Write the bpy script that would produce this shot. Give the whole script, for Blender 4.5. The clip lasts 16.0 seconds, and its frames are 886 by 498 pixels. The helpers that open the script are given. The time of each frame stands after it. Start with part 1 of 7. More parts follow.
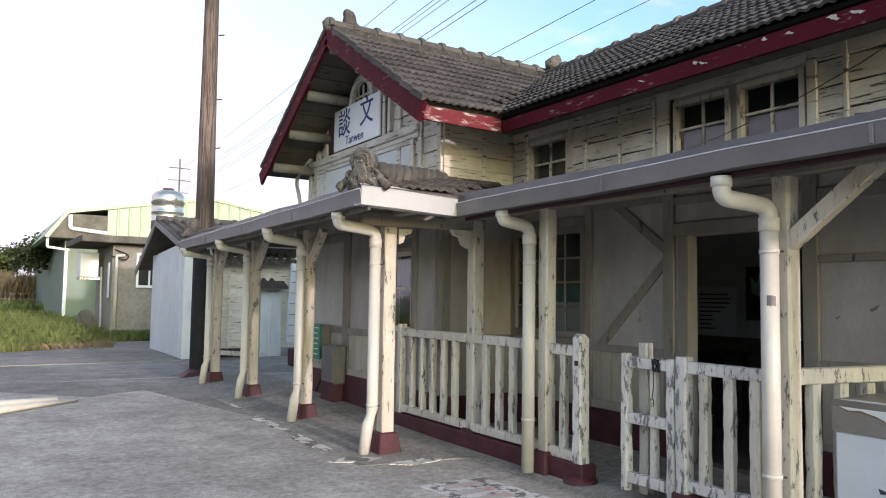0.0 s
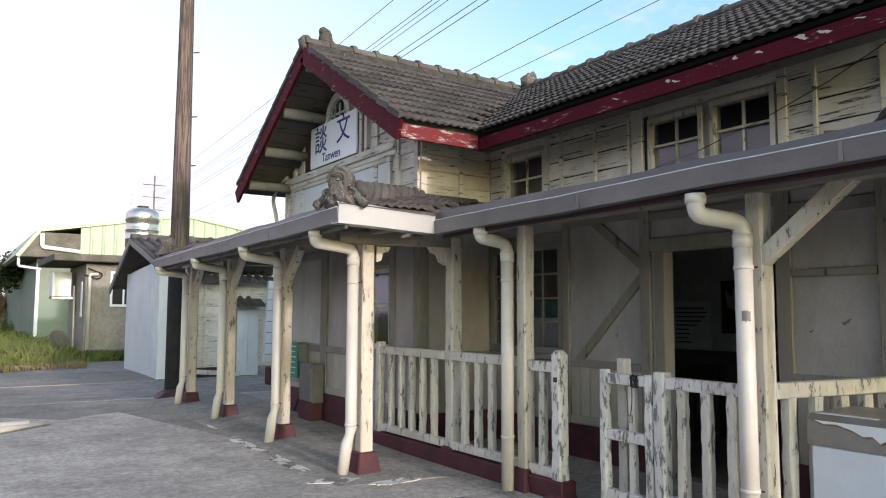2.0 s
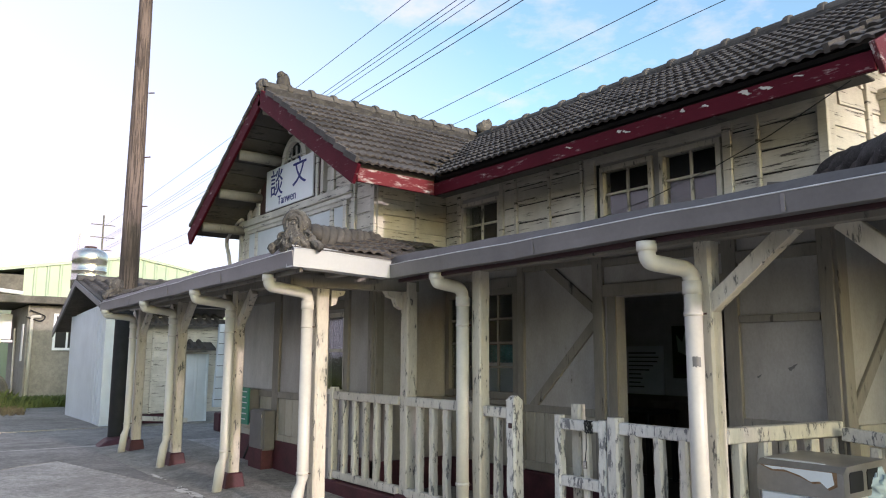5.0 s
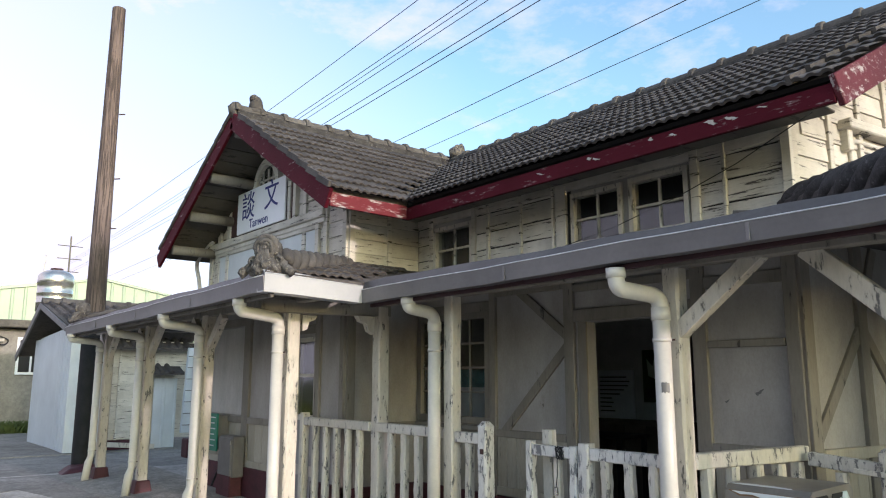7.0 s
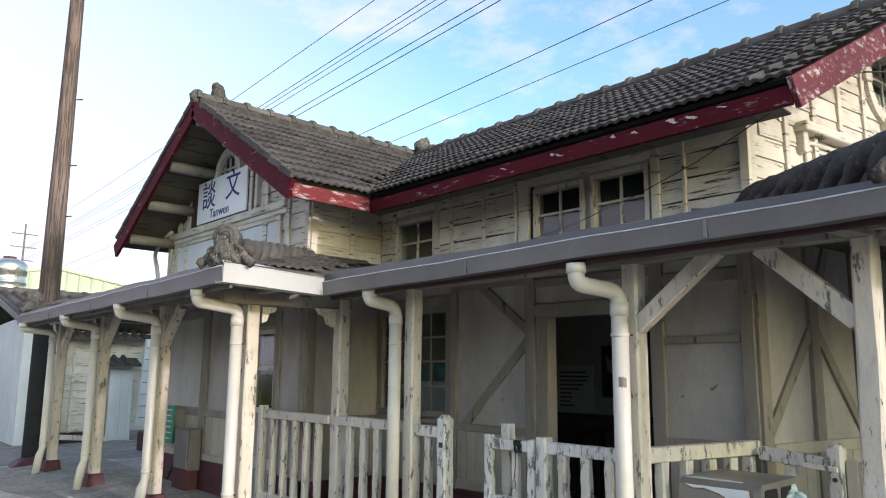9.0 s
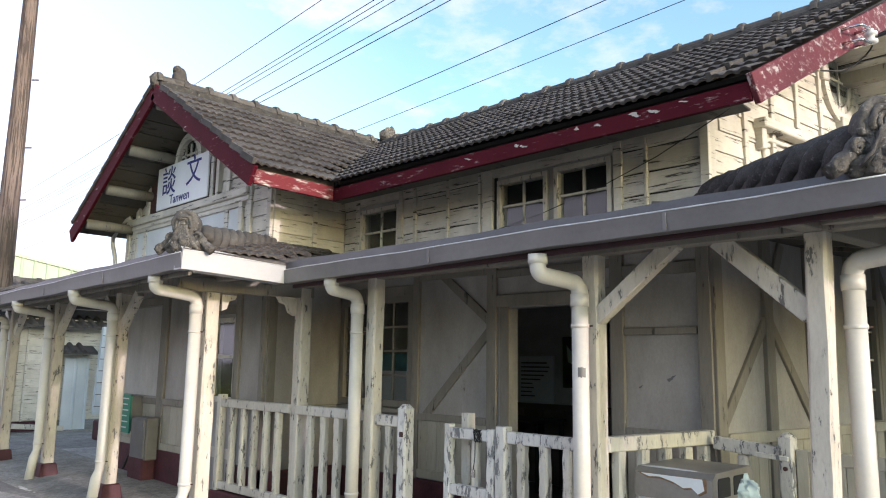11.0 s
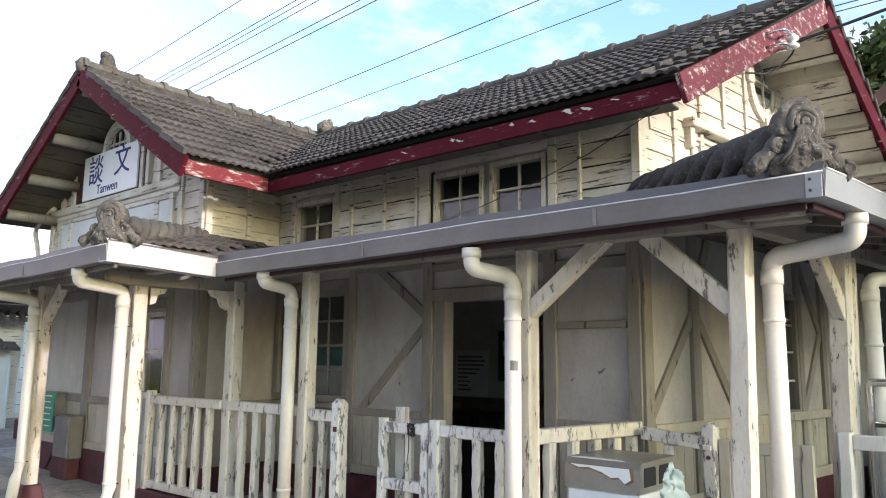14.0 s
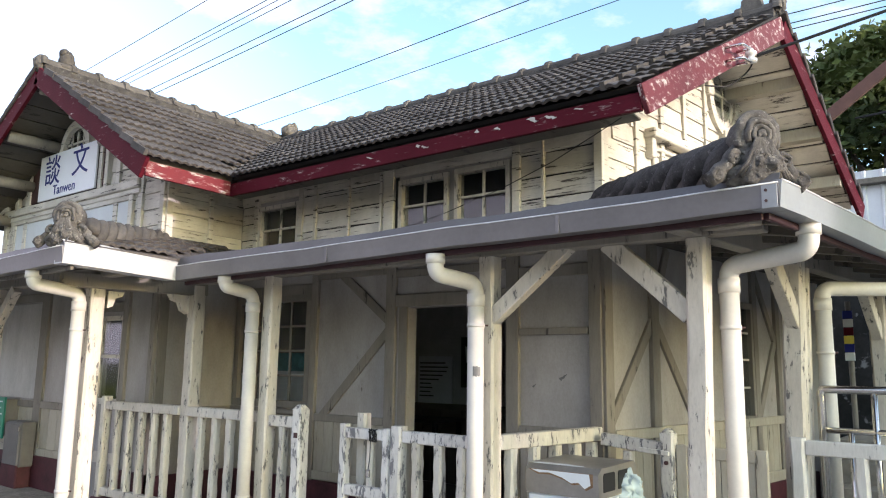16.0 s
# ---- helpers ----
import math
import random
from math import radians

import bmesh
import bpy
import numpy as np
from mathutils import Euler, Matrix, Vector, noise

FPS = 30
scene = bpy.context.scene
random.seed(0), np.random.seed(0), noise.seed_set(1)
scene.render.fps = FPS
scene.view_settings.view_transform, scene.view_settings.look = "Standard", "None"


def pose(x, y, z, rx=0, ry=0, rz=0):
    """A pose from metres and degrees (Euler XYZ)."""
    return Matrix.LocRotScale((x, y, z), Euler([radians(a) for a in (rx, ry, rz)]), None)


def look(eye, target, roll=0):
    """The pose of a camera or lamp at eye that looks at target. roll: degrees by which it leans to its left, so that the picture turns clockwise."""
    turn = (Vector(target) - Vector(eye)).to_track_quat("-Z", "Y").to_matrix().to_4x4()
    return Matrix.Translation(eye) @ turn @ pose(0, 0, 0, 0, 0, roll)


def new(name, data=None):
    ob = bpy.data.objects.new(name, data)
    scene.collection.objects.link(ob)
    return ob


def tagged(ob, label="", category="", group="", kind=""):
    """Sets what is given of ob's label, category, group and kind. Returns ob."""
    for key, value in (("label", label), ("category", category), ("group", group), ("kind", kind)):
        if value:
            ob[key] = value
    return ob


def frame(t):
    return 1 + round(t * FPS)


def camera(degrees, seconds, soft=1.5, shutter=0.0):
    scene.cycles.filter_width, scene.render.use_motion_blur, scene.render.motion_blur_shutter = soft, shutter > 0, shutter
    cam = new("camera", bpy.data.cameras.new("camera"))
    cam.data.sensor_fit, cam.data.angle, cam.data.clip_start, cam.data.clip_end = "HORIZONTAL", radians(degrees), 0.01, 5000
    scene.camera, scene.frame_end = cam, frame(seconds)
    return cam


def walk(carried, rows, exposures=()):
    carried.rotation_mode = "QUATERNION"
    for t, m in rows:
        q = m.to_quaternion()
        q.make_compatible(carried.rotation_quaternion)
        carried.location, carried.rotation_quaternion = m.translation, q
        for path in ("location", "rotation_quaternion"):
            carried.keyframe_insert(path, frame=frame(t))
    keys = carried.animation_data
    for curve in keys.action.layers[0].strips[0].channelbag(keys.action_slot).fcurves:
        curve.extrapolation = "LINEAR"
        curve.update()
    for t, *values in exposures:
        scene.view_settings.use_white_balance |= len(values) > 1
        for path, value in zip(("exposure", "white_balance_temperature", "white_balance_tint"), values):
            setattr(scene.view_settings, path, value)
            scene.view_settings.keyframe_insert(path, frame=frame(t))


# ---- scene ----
cam = camera(61.73, 16.0, 1.1)
PATH = [
    (0.0, -0.020, 0.025, 1.450, 93.76, -0.86, -32.24),
    (0.5, -0.019, 0.022, 1.461, 94.16, -0.70, -32.57),
    (1.0, -0.024, 0.025, 1.467, 94.50, -0.77, -32.86),
    (1.5, -0.023, 0.021, 1.471, 94.79, -0.46, -33.29),
    (2.0, -0.019, 0.025, 1.475, 94.91, -0.20, -33.90),
    (2.5, -0.017, 0.036, 1.481, 95.21, -0.16, -34.50),
    (3.0, -0.021, 0.037, 1.479, 95.76, -0.51, -35.07),
    (3.5, -0.024, 0.030, 1.481, 96.43, -0.68, -35.85),
    (4.0, -0.026, 0.028, 1.480, 96.98, -0.63, -36.60),
    (6.5, -0.032, 0.000, 1.506, 99.85, 0.10, -38.59),
    (7.0, -0.032, -0.001, 1.509, 99.97, -0.08, -39.45),
    (7.5, -0.022, -0.002, 1.502, 99.95, -0.24, -40.10),
    (8.0, -0.019, -0.000, 1.495, 99.90, -0.37, -40.86),
    (8.5, -0.014, -0.005, 1.500, 99.79, -0.40, -41.60),
    (9.0, -0.009, -0.003, 1.500, 99.58, -0.54, -42.30),
    (11.5, 0.013, -0.005, 1.492, 98.68, -0.68, -45.79),
    (12.0, 0.006, -0.021, 1.501, 98.42, -0.36, -46.52),
    (12.5, 0.016, -0.020, 1.502, 98.27, -0.25, -47.39),
    (13.0, 0.033, -0.016, 1.491, 98.41, -0.33, -48.20),
    (13.5, 0.043, -0.027, 1.488, 98.56, -0.57, -48.83),
    (14.0, 0.046, -0.027, 1.488, 98.56, -0.58, -49.69),
    (14.5, 0.040, -0.028, 1.484, 98.57, -0.61, -50.46),
    (15.0, 0.042, -0.029, 1.485, 98.50, -0.60, -51.13),
    (15.5, 0.045, -0.030, 1.484, 98.75, -0.73, -51.79),
    (16.0, 0.041, -0.031, 1.481, 99.10, -0.81, -52.54),
]
EXPOSURES = [(0.0, -0.24, 6300, 33), (4.0, -0.27, 6300, 33), (7.0, -0.28, 6150, 31), (9.0, -0.22, 6150, 31), (12.5, 0.13, 6300, 33), (16.0, 0.26, 6300, 33)]
walk(cam, [(t, pose(*p)) for t, *p in PATH], EXPOSURES)

# ---- light and air ----
SUN_EL, SUN_AZ = 12.0, 178.0      # degrees; azimuth from +Y towards +X, where the sun stands
world = bpy.data.worlds.new("sky")
scene.world = world
world.use_nodes = True
wn, wl = world.node_tree.nodes, world.node_tree.links
wn.clear()
w_out = wn.new("ShaderNodeOutputWorld")
w_bg = wn.new("ShaderNodeBackground")
w_sky = wn.new("ShaderNodeTexSky")
w_sky.sky_type = "NISHITA"
w_sky.sun_disc = False
w_sky.sun_elevation = radians(SUN_EL)
w_sky.sun_rotation = radians(SUN_AZ)
w_sky.air_density, w_sky.dust_density, w_sky.ozone_density = 1.0, 2.0, 1.0
w_tc = wn.new("ShaderNodeTexCoord")
w_map = wn.new("ShaderNodeMapping")
w_map.inputs["Scale"].default_value = (1.0, 1.0, 2.2)
w_map.inputs["Location"].default_value = (0.35, 0.1, 0.2)
w_noise = wn.new("ShaderNodeTexNoise")
w_noise.inputs["Scale"].default_value = 4.6
w_noise.inputs["Detail"].default_value = 7.0
w_noise.inputs["Roughness"].default_value = 0.62
w_ramp = wn.new("ShaderNodeValToRGB")
w_ramp.color_ramp.elements[0].position, w_ramp.color_ramp.elements[1].position = 0.48, 0.74
w_dot = wn.new("ShaderNodeVectorMath")
w_dot.operation = "DOT_PRODUCT"
w_dot.inputs[1].default_value = (-0.55, 0.83, -0.55)   # haze bank low over the line
w_haze = wn.new("ShaderNodeMapRange")
w_haze.inputs["From Min"].default_value, w_haze.inputs["From Max"].default_value = 0.02, 0.62
w_max = wn.new("ShaderNodeMath")
w_max.operation = "MAXIMUM"
w_cloud = wn.new("ShaderNodeMix")
w_cloud.data_type = "RGBA"
w_cloud.inputs["B"].default_value = (10.2, 10.5, 10.9, 1)
w_tint = wn.new("ShaderNodeMix")
w_tint.data_type, w_tint.blend_type = "RGBA", "MULTIPLY"
w_tint.inputs["Factor"].default_value = 1.0
w_tint.inputs["B"].default_value = (3.1, 4.15, 3.75, 1)
wl.new(w_tc.outputs["Generated"], w_map.inputs["Vector"])
wl.new(w_map.outputs["Vector"], w_noise.inputs["Vector"])
wl.new(w_noise.outputs["Fac"], w_ramp.inputs["Fac"])
wl.new(w_tc.outputs["Generated"], w_dot.inputs[0])
wl.new(w_dot.outputs["Value"], w_haze.inputs["Value"])
wl.new(w_ramp.outputs["Color"], w_max.inputs[0])
wl.new(w_haze.outputs["Result"], w_max.inputs[1])
wl.new(w_max.outputs["Value"], w_cloud.inputs["Factor"])
wl.new(w_sky.outputs["Color"], w_tint.inputs["A"])
wl.new(w_tint.outputs["Result"], w_cloud.inputs["A"])
wl.new(w_cloud.outputs["Result"], w_bg.inputs["Color"])
# the thin cloud brightens towards the low sun and the open west
w_side = wn.new("ShaderNodeVectorMath")
w_side.operation = "DOT_PRODUCT"
w_side.inputs[1].default_value = (-0.80, -0.55, 0.25)
w_glow = wn.new("ShaderNodeMapRange")
w_glow.inputs["From Min"].default_value, w_glow.inputs["From Max"].default_value = -0.25, 0.9
w_glow.inputs["To Min"].default_value, w_glow.inputs["To Max"].default_value = 0.12, 0.145
wl.new(w_tc.outputs["Generated"], w_side.inputs[0])
wl.new(w_side.outputs["Value"], w_glow.inputs["Value"])
wl.new(w_glow.outputs["Result"], w_bg.inputs["Strength"])
wl.new(w_bg.outputs["Background"], w_out.inputs["Surface"])

sun_data = bpy.data.lights.new("sun", "SUN")
sun_data.energy, sun_data.angle, sun_data.color = 3.0, radians(1.5), (1.0, 0.93, 0.85)
sun = new("sun", sun_data)
_se, _sa = radians(SUN_EL), radians(SUN_AZ)
SUN_DIR = Vector((math.sin(_sa) * math.cos(_se), math.cos(_sa) * math.cos(_se), math.sin(_se)))
sun.matrix_world = look(SUN_DIR * 60, (0, 0, 0))
scene.view_settings.exposure = 0.0

# ---- materials ----


def node_mat(name):
    m = bpy.data.materials.new(name)
    m.use_nodes = True
    nt = m.node_tree
    return m, nt.nodes, nt.links, nt.nodes["Principled BSDF"]


def noise_of(n, l, scale, detail=6.0, rough=0.6, stretch=(1, 1, 1), offset=(0, 0, 0)):
    tc = n.new("ShaderNodeTexCoord")
    mp = n.new("ShaderNodeMapping")
    mp.inputs["Scale"].default_value = stretch
    mp.inputs["Location"].default_value = offset
    tx = n.new("ShaderNodeTexNoise")
    tx.inputs["Scale"].default_value = scale
    tx.inputs["Detail"].default_value = detail
    tx.inputs["Roughness"].default_value = rough
    info = n.new("ShaderNodeObjectInfo")
    add = n.new("ShaderNodeVectorMath")
    add.operation = "ADD"
    mul = n.new("ShaderNodeMath")
    mul.operation = "MULTIPLY"
    mul.inputs[1].default_value = 37.0
    l.new(info.outputs["Random"], mul.inputs[0])
    l.new(tc.outputs["Object"], mp.inputs["Vector"])
    l.new(mp.outputs["Vector"], add.inputs[0])
    l.new(mul.outputs["Value"], add.inputs[1])
    l.new(add.outputs["Vector"], tx.inputs["Vector"])
    return tx.outputs["Fac"]


def ramp_of(n, l, fac, lo, hi, a=(0, 0, 0, 1), b=(1, 1, 1, 1)):
    r = n.new("ShaderNodeValToRGB")
    e = r.color_ramp.elements
    e[0].position, e[1].position = lo, hi
    e[0].color, e[1].color = a, b
    l.new(fac, r.inputs["Fac"])
    return r.outputs["Color"]


def mix_of(n, l, fac, a, b, mode="MIX"):
    m = n.new("ShaderNodeMix")
    m.data_type, m.blend_type = "RGBA", mode
    if isinstance(fac, float):
        m.inputs["Factor"].default_value = fac
    else:
        l.new(fac, m.inputs["Factor"])
    for key, v in (("A", a), ("B", b)):
        if isinstance(v, tuple):
            m.inputs[key].default_value = (*v[:3], 1)
        else:
            l.new(v, m.inputs[key])
    return m.outputs["Result"]


def bump_of(n, l, bsdf, height, strength, dist=0.01):
    b = n.new("ShaderNodeBump")
    b.inputs["Strength"].default_value = strength
    b.inputs["Distance"].default_value = dist
    l.new(height, b.inputs["Height"])
    l.new(b.outputs["Normal"], bsdf.inputs["Normal"])


def peeling(name, paint, bare, worn=0.6, stretch=(1, 1, 0.25), scale=9.0, rough=0.62, grime=0.75):
    """Old oil paint on timber: flakes gone to bare wood, streaks of dirt. worn: position of the threshold (lower: more worn)."""
    m, n, l, bs = node_mat(name)
    flake = noise_of(n, l, scale, 8, 0.68, stretch)
    mask = ramp_of(n, l, flake, worn, worn + 0.02)
    thin = ramp_of(n, l, flake, worn - 0.07, worn + 0.01, (0, 0, 0, 1), (0.55, 0.55, 0.55, 1))
    dirt = noise_of(n, l, 2.2, 5, 0.6, (1, 1, 0.45), (3, 5, 1))
    dirt_c = ramp_of(n, l, dirt, 0.3, 0.65, (grime, grime * 0.98, grime * 0.94, 1), (1, 1, 1, 1))
    fine = noise_of(n, l, 60, 4, 0.7, stretch)
    fine_c = ramp_of(n, l, fine, 0.25, 0.6, (0.86, 0.86, 0.85, 1), (1, 1, 1, 1))
    coat = mix_of(n, l, 1.0, mix_of(n, l, 1.0, paint, dirt_c, "MULTIPLY"), fine_c, "MULTIPLY")
    grain = noise_of(n, l, 30, 6, 0.7, (stretch[0] * 2, stretch[1] * 2, stretch[2] * 0.3))
    wood = mix_of(n, l, grain, tuple(c * 0.55 for c in bare), bare)
    coat = mix_of(n, l, thin, coat, mix_of(n, l, 0.5, coat, bare))
    l.new(mix_of(n, l, mask, coat, wood), bs.inputs["Base Color"])
    bs.inputs["Roughness"].default_value = rough
    bs.inputs["Specular IOR Level"].default_value = 0.25
    h = n.new("ShaderNodeMath")
    h.operation = "SUBTRACT"
    l.new(fine, h.inputs[0])
    l.new(mask, h.inputs[1])
    bump_of(n, l, bs, h.outputs["Value"], 0.45, 0.004)
    return m


def plain(name, color, rough=0.5, metal=0.0, vary=0.12, scale=4.0, bump=0.1, fine=40.0, spec=0.4):
    m, n, l, bs = node_mat(name)
    big = noise_of(n, l, scale, 6, 0.6)
    small = noise_of(n, l, fine, 4, 0.6)
    lo = tuple(c * (1 - vary * 1.6) for c in color)
    hi = tuple(min(1, c * (1 + vary * 0.6)) for c in color)
    base = mix_of(n, l, ramp_of(n, l, big, 0.3, 0.7), lo, hi)
    l.new(mix_of(n, l, 0.5, base, ramp_of(n, l, small, 0.3, 0.65, (1 - vary, 1 - vary, 1 - vary, 1)), "MULTIPLY"), bs.inputs["Base Color"])
    bs.inputs["Roughness"].default_value = rough
    bs.inputs["Metallic"].default_value = metal
    bs.inputs["Specular IOR Level"].default_value = spec
    if bump:
        bump_of(n, l, bs, small, bump, 0.004)
    return m


def stone_like(name, dark, light, scale, rough=0.9, bump=0.6, spots=None):
    """Weathered tile, cement or stone: two scales of mottling, lichen spots."""
    m, n, l, bs = node_mat(name)
    a = noise_of(n, l, scale, 8, 0.65)
    b = noise_of(n, l, scale * 9, 6, 0.7)
    info = n.new("ShaderNodeObjectInfo")
    base = mix_of(n, l, ramp_of(n, l, a, 0.3, 0.7), dark, light)
    base = mix_of(n, l, 0.7, base, ramp_of(n, l, b, 0.25, 0.7, (0.55, 0.55, 0.55, 1), (1.15, 1.15, 1.15, 1)), "MULTIPLY")
    base = mix_of(n, l, 1.0, base, ramp_of(n, l, info.outputs["Random"], 0.0, 1.0, (0.72, 0.7, 0.68, 1), (1.15, 1.13, 1.1, 1)), "MULTIPLY")
    if spots:
        s = noise_of(n, l, scale * 4, 5, 0.6, (1, 1, 1), (7, 2, 4))
        base = mix_of(n, l, ramp_of(n, l, s, 0.6, 0.68), base, spots)
    l.new(base, bs.inputs["Base Color"])
    bs.inputs["Roughness"].default_value = rough
    bs.inputs["Specular IOR Level"].default_value = 0.25
    bump_of(n, l, bs, b, bump, 0.008)
    return m


def glass(name, tint=(0.8, 0.85, 0.85)):
    m, n, l, bs = node_mat(name)
    bs.inputs["Base Color"].default_value = (*tint, 1)
    bs.inputs["Roughness"].default_value = 0.06
    bs.inputs["Transmission Weight"].default_value = 1.0
    bs.inputs["IOR"].default_value = 1.45
    wob = noise_of(n, l, 3, 2, 0.5)
    bump_of(n, l, bs, wob, 0.06, 0.02)
    return m


def concrete(name, a, b, joint, stain=(0.06, 0.055, 0.05)):
    m, n, l, bs = node_mat(name)
    big = noise_of(n, l, 0.35, 6, 0.6)
    mid = noise_of(n, l, 2.3, 8, 0.7, (1, 1, 1), (4, 4, 0))
    fin = noise_of(n, l, 70, 5, 0.75)
    base = mix_of(n, l, ramp_of(n, l, big, 0.38, 0.62), a, b)
    base = mix_of(n, l, 0.85, base, ramp_of(n, l, mid, 0.28, 0.62, (0.55, 0.54, 0.52, 1), (1.12, 1.12, 1.12, 1)), "MULTIPLY")
    base = mix_of(n, l, 0.8, base, ramp_of(n, l, fin, 0.3, 0.68, (0.55, 0.55, 0.55, 1), (1.25, 1.25, 1.25, 1)), "MULTIPLY")
    grit = noise_of(n, l, 16, 7, 0.8, (1, 1, 1), (9, 1, 3))
    base = mix_of(n, l, 0.9, base, ramp_of(n, l, grit, 0.36, 0.62, (0.6, 0.6, 0.59, 1), (1.2, 1.2, 1.2, 1)), "MULTIPLY")
    st = noise_of(n, l, 0.9, 7, 0.65, (1, 1, 1), (11, 3, 0))
    base = mix_of(n, l, ramp_of(n, l, st, 0.6, 0.75, (0, 0, 0, 1), (0.6, 0.6, 0.6, 1)), base, stain)
    l.new(base, bs.inputs["Base Color"])
    bs.inputs["Roughness"].default_value = 0.88
    bs.inputs["Specular IOR Level"].default_value = 0.3
    bump_of(n, l, bs, fin, 0.35, 0.006)
    return m


GREYWOOD = (0.16, 0.145, 0.125)
CREAM = (0.66, 0.62, 0.52)
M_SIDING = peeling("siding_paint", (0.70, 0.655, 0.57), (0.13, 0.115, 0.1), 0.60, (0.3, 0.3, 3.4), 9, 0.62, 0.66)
M_POST = peeling("post_paint", (0.62, 0.57, 0.49), (0.17, 0.16, 0.15), 0.60, (1, 1, 0.28), 22, 0.62, 0.7)
M_RAIL = peeling("railing_paint", (0.66, 0.615, 0.535), (0.2, 0.19, 0.18), 0.59, (1, 1, 0.3), 22, 0.62, 0.72)
M_GATE = peeling("gate_paint", (0.68, 0.655, 0.61), (0.21, 0.205, 0.205), 0.55, (1, 1, 0.3), 26)
M_FENCE = peeling("fence_paint", (0.66, 0.645, 0.61), (0.3, 0.29, 0.28), 0.63, (1, 1, 0.2), 16, 0.6, 0.8)
# panel and frame paint lowered in tone to hold the verandah's shade
M_PANEL = peeling("shade_toned_panel_paint", (0.41, 0.385, 0.36), (0.19, 0.165, 0.14), 0.69, (1, 1, 0.6), 5.5, 0.6, 0.66)
M_FRAME = peeling("shade_toned_frame_paint", (0.265, 0.24, 0.205), (0.1, 0.09, 0.08), 0.63, (1, 1, 0.16), 16, 0.62, 0.7)
M_BOARD = peeling("nailed_board_paint", (0.52, 0.5, 0.47), (0.3, 0.26, 0.22), 0.68, (1, 1, 0.5), 6, 0.6, 0.68)
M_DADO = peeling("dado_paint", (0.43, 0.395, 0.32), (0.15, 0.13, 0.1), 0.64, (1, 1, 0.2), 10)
M_RED = peeling("maroon_paint", (0.085, 0.008, 0.016), (0.62, 0.57, 0.54), 0.665, (0.45, 0.45, 1.9), 12, 0.62, 0.7)
M_RED.node_tree.nodes["Principled BSDF"].inputs["Specular IOR Level"].default_value = 0.08
M_DARKRED = plain("dark_maroon_paint", (0.03, 0.006, 0.009), 0.6, 0, 0.2, 5, 0.1)
M_PINK = peeling("faded_red_paint", (0.14, 0.022, 0.032), (0.5, 0.43, 0.41), 0.585, (0.5, 1.2, 0.9), 24, 0.62, 0.7)
M_FLAKED = peeling("flaked_red_paint", (0.15, 0.014, 0.02), (0.5, 0.44, 0.42), 0.585, (0.5, 0.5, 1.8), 11)
M_BASE = plain("plinth_paint", (0.08, 0.019, 0.025), 0.6, 0, 0.3, 5, 0.3)
M_PVC = plain("pipe_plastic", (0.56, 0.535, 0.48), 0.38, 0, 0.08, 2.5, 0.03)
M_GUTTER = plain("gutter_sheet", (0.18, 0.17, 0.17), 0.42, 0.3, 0.16, 1.6, 0.05)
M_APRON = plain("apron_sheet", (0.105, 0.096, 0.093), 0.45, 0.2, 0.2, 2.5, 0.08)
# pale tone paints the bright highlight along the gutter lip
M_BEAD_GLINT = plain("bead_highlight", (0.62, 0.62, 0.62), 0.3, 0.3, 0.2, 6, 0.05)
M_GUTTER_S = plain("gutter_blue_grey_sheet", (0.27, 0.28, 0.285), 0.42, 0.25, 0.12, 1.6, 0.05)
# paler copy of the gutter metal, with the sun on it in the colour
M_GUTTER_SUN = plain("gutter_sunlit_tone", (0.45, 0.45, 0.455), 0.4, 0.2, 0.08, 1.6, 0.05)
M_TILE = stone_like("roof_tile", (0.055, 0.05, 0.048), (0.118, 0.106, 0.102), 2.0, 0.85, 0.5)
M_RIDGE = stone_like("ridge_mortar", (0.07, 0.065, 0.061), (0.15, 0.14, 0.131), 3.0, 0.9, 0.6)
M_HIP = stone_like("hip_cement", (0.035, 0.033, 0.033), (0.1, 0.096, 0.094), 9.0, 0.9, 1.0, (0.13, 0.125, 0.12))
M_STONE = stone_like("ornament_cement", (0.045, 0.042, 0.04), (0.16, 0.15, 0.138), 9.0, 0.95, 1.0, (0.24, 0.225, 0.2))
M_GLASS = glass("window_glass")
# near-black: stands for unlit rooms and gaps; also dark furniture and print
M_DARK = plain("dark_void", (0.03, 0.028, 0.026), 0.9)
M_ROOM = plain("room_plaster", (0.5, 0.49, 0.46), 0.8)
M_ROOMWOOD = plain("room_wood", (0.14, 0.11, 0.08), 0.6, 0, 0.25, 3)
# soffit timber colour is darkened to deepen the shade under the eaves
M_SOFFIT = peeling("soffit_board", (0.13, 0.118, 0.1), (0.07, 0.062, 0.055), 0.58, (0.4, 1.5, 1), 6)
M_POLE = peeling("weathered_pole", (0.2, 0.15, 0.132), (0.085, 0.065, 0.058), 0.5, (1.6, 1.6, 0.05), 22, 0.85, 0.5)
# tar on the pole foot; also the black put into the eave recess
M_TAR_SHADE = plain("pole_tar_eave_shade", (0.016, 0.015, 0.015), 0.75, 0, 0.3, 6, 0.3)
M_PLATFORM = concrete("platform_cement", (0.36, 0.335, 0.305), (0.48, 0.45, 0.41), 0.0)
M_FAR_PAVE = concrete("dark_paving", (0.21, 0.197, 0.18), (0.29, 0.273, 0.25), 0.0)
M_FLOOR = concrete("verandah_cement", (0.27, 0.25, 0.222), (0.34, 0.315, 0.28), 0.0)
M_WHITE = plain("white_sign_enamel", (0.86, 0.87, 0.88), 0.35, 0, 0.05, 2, 0)
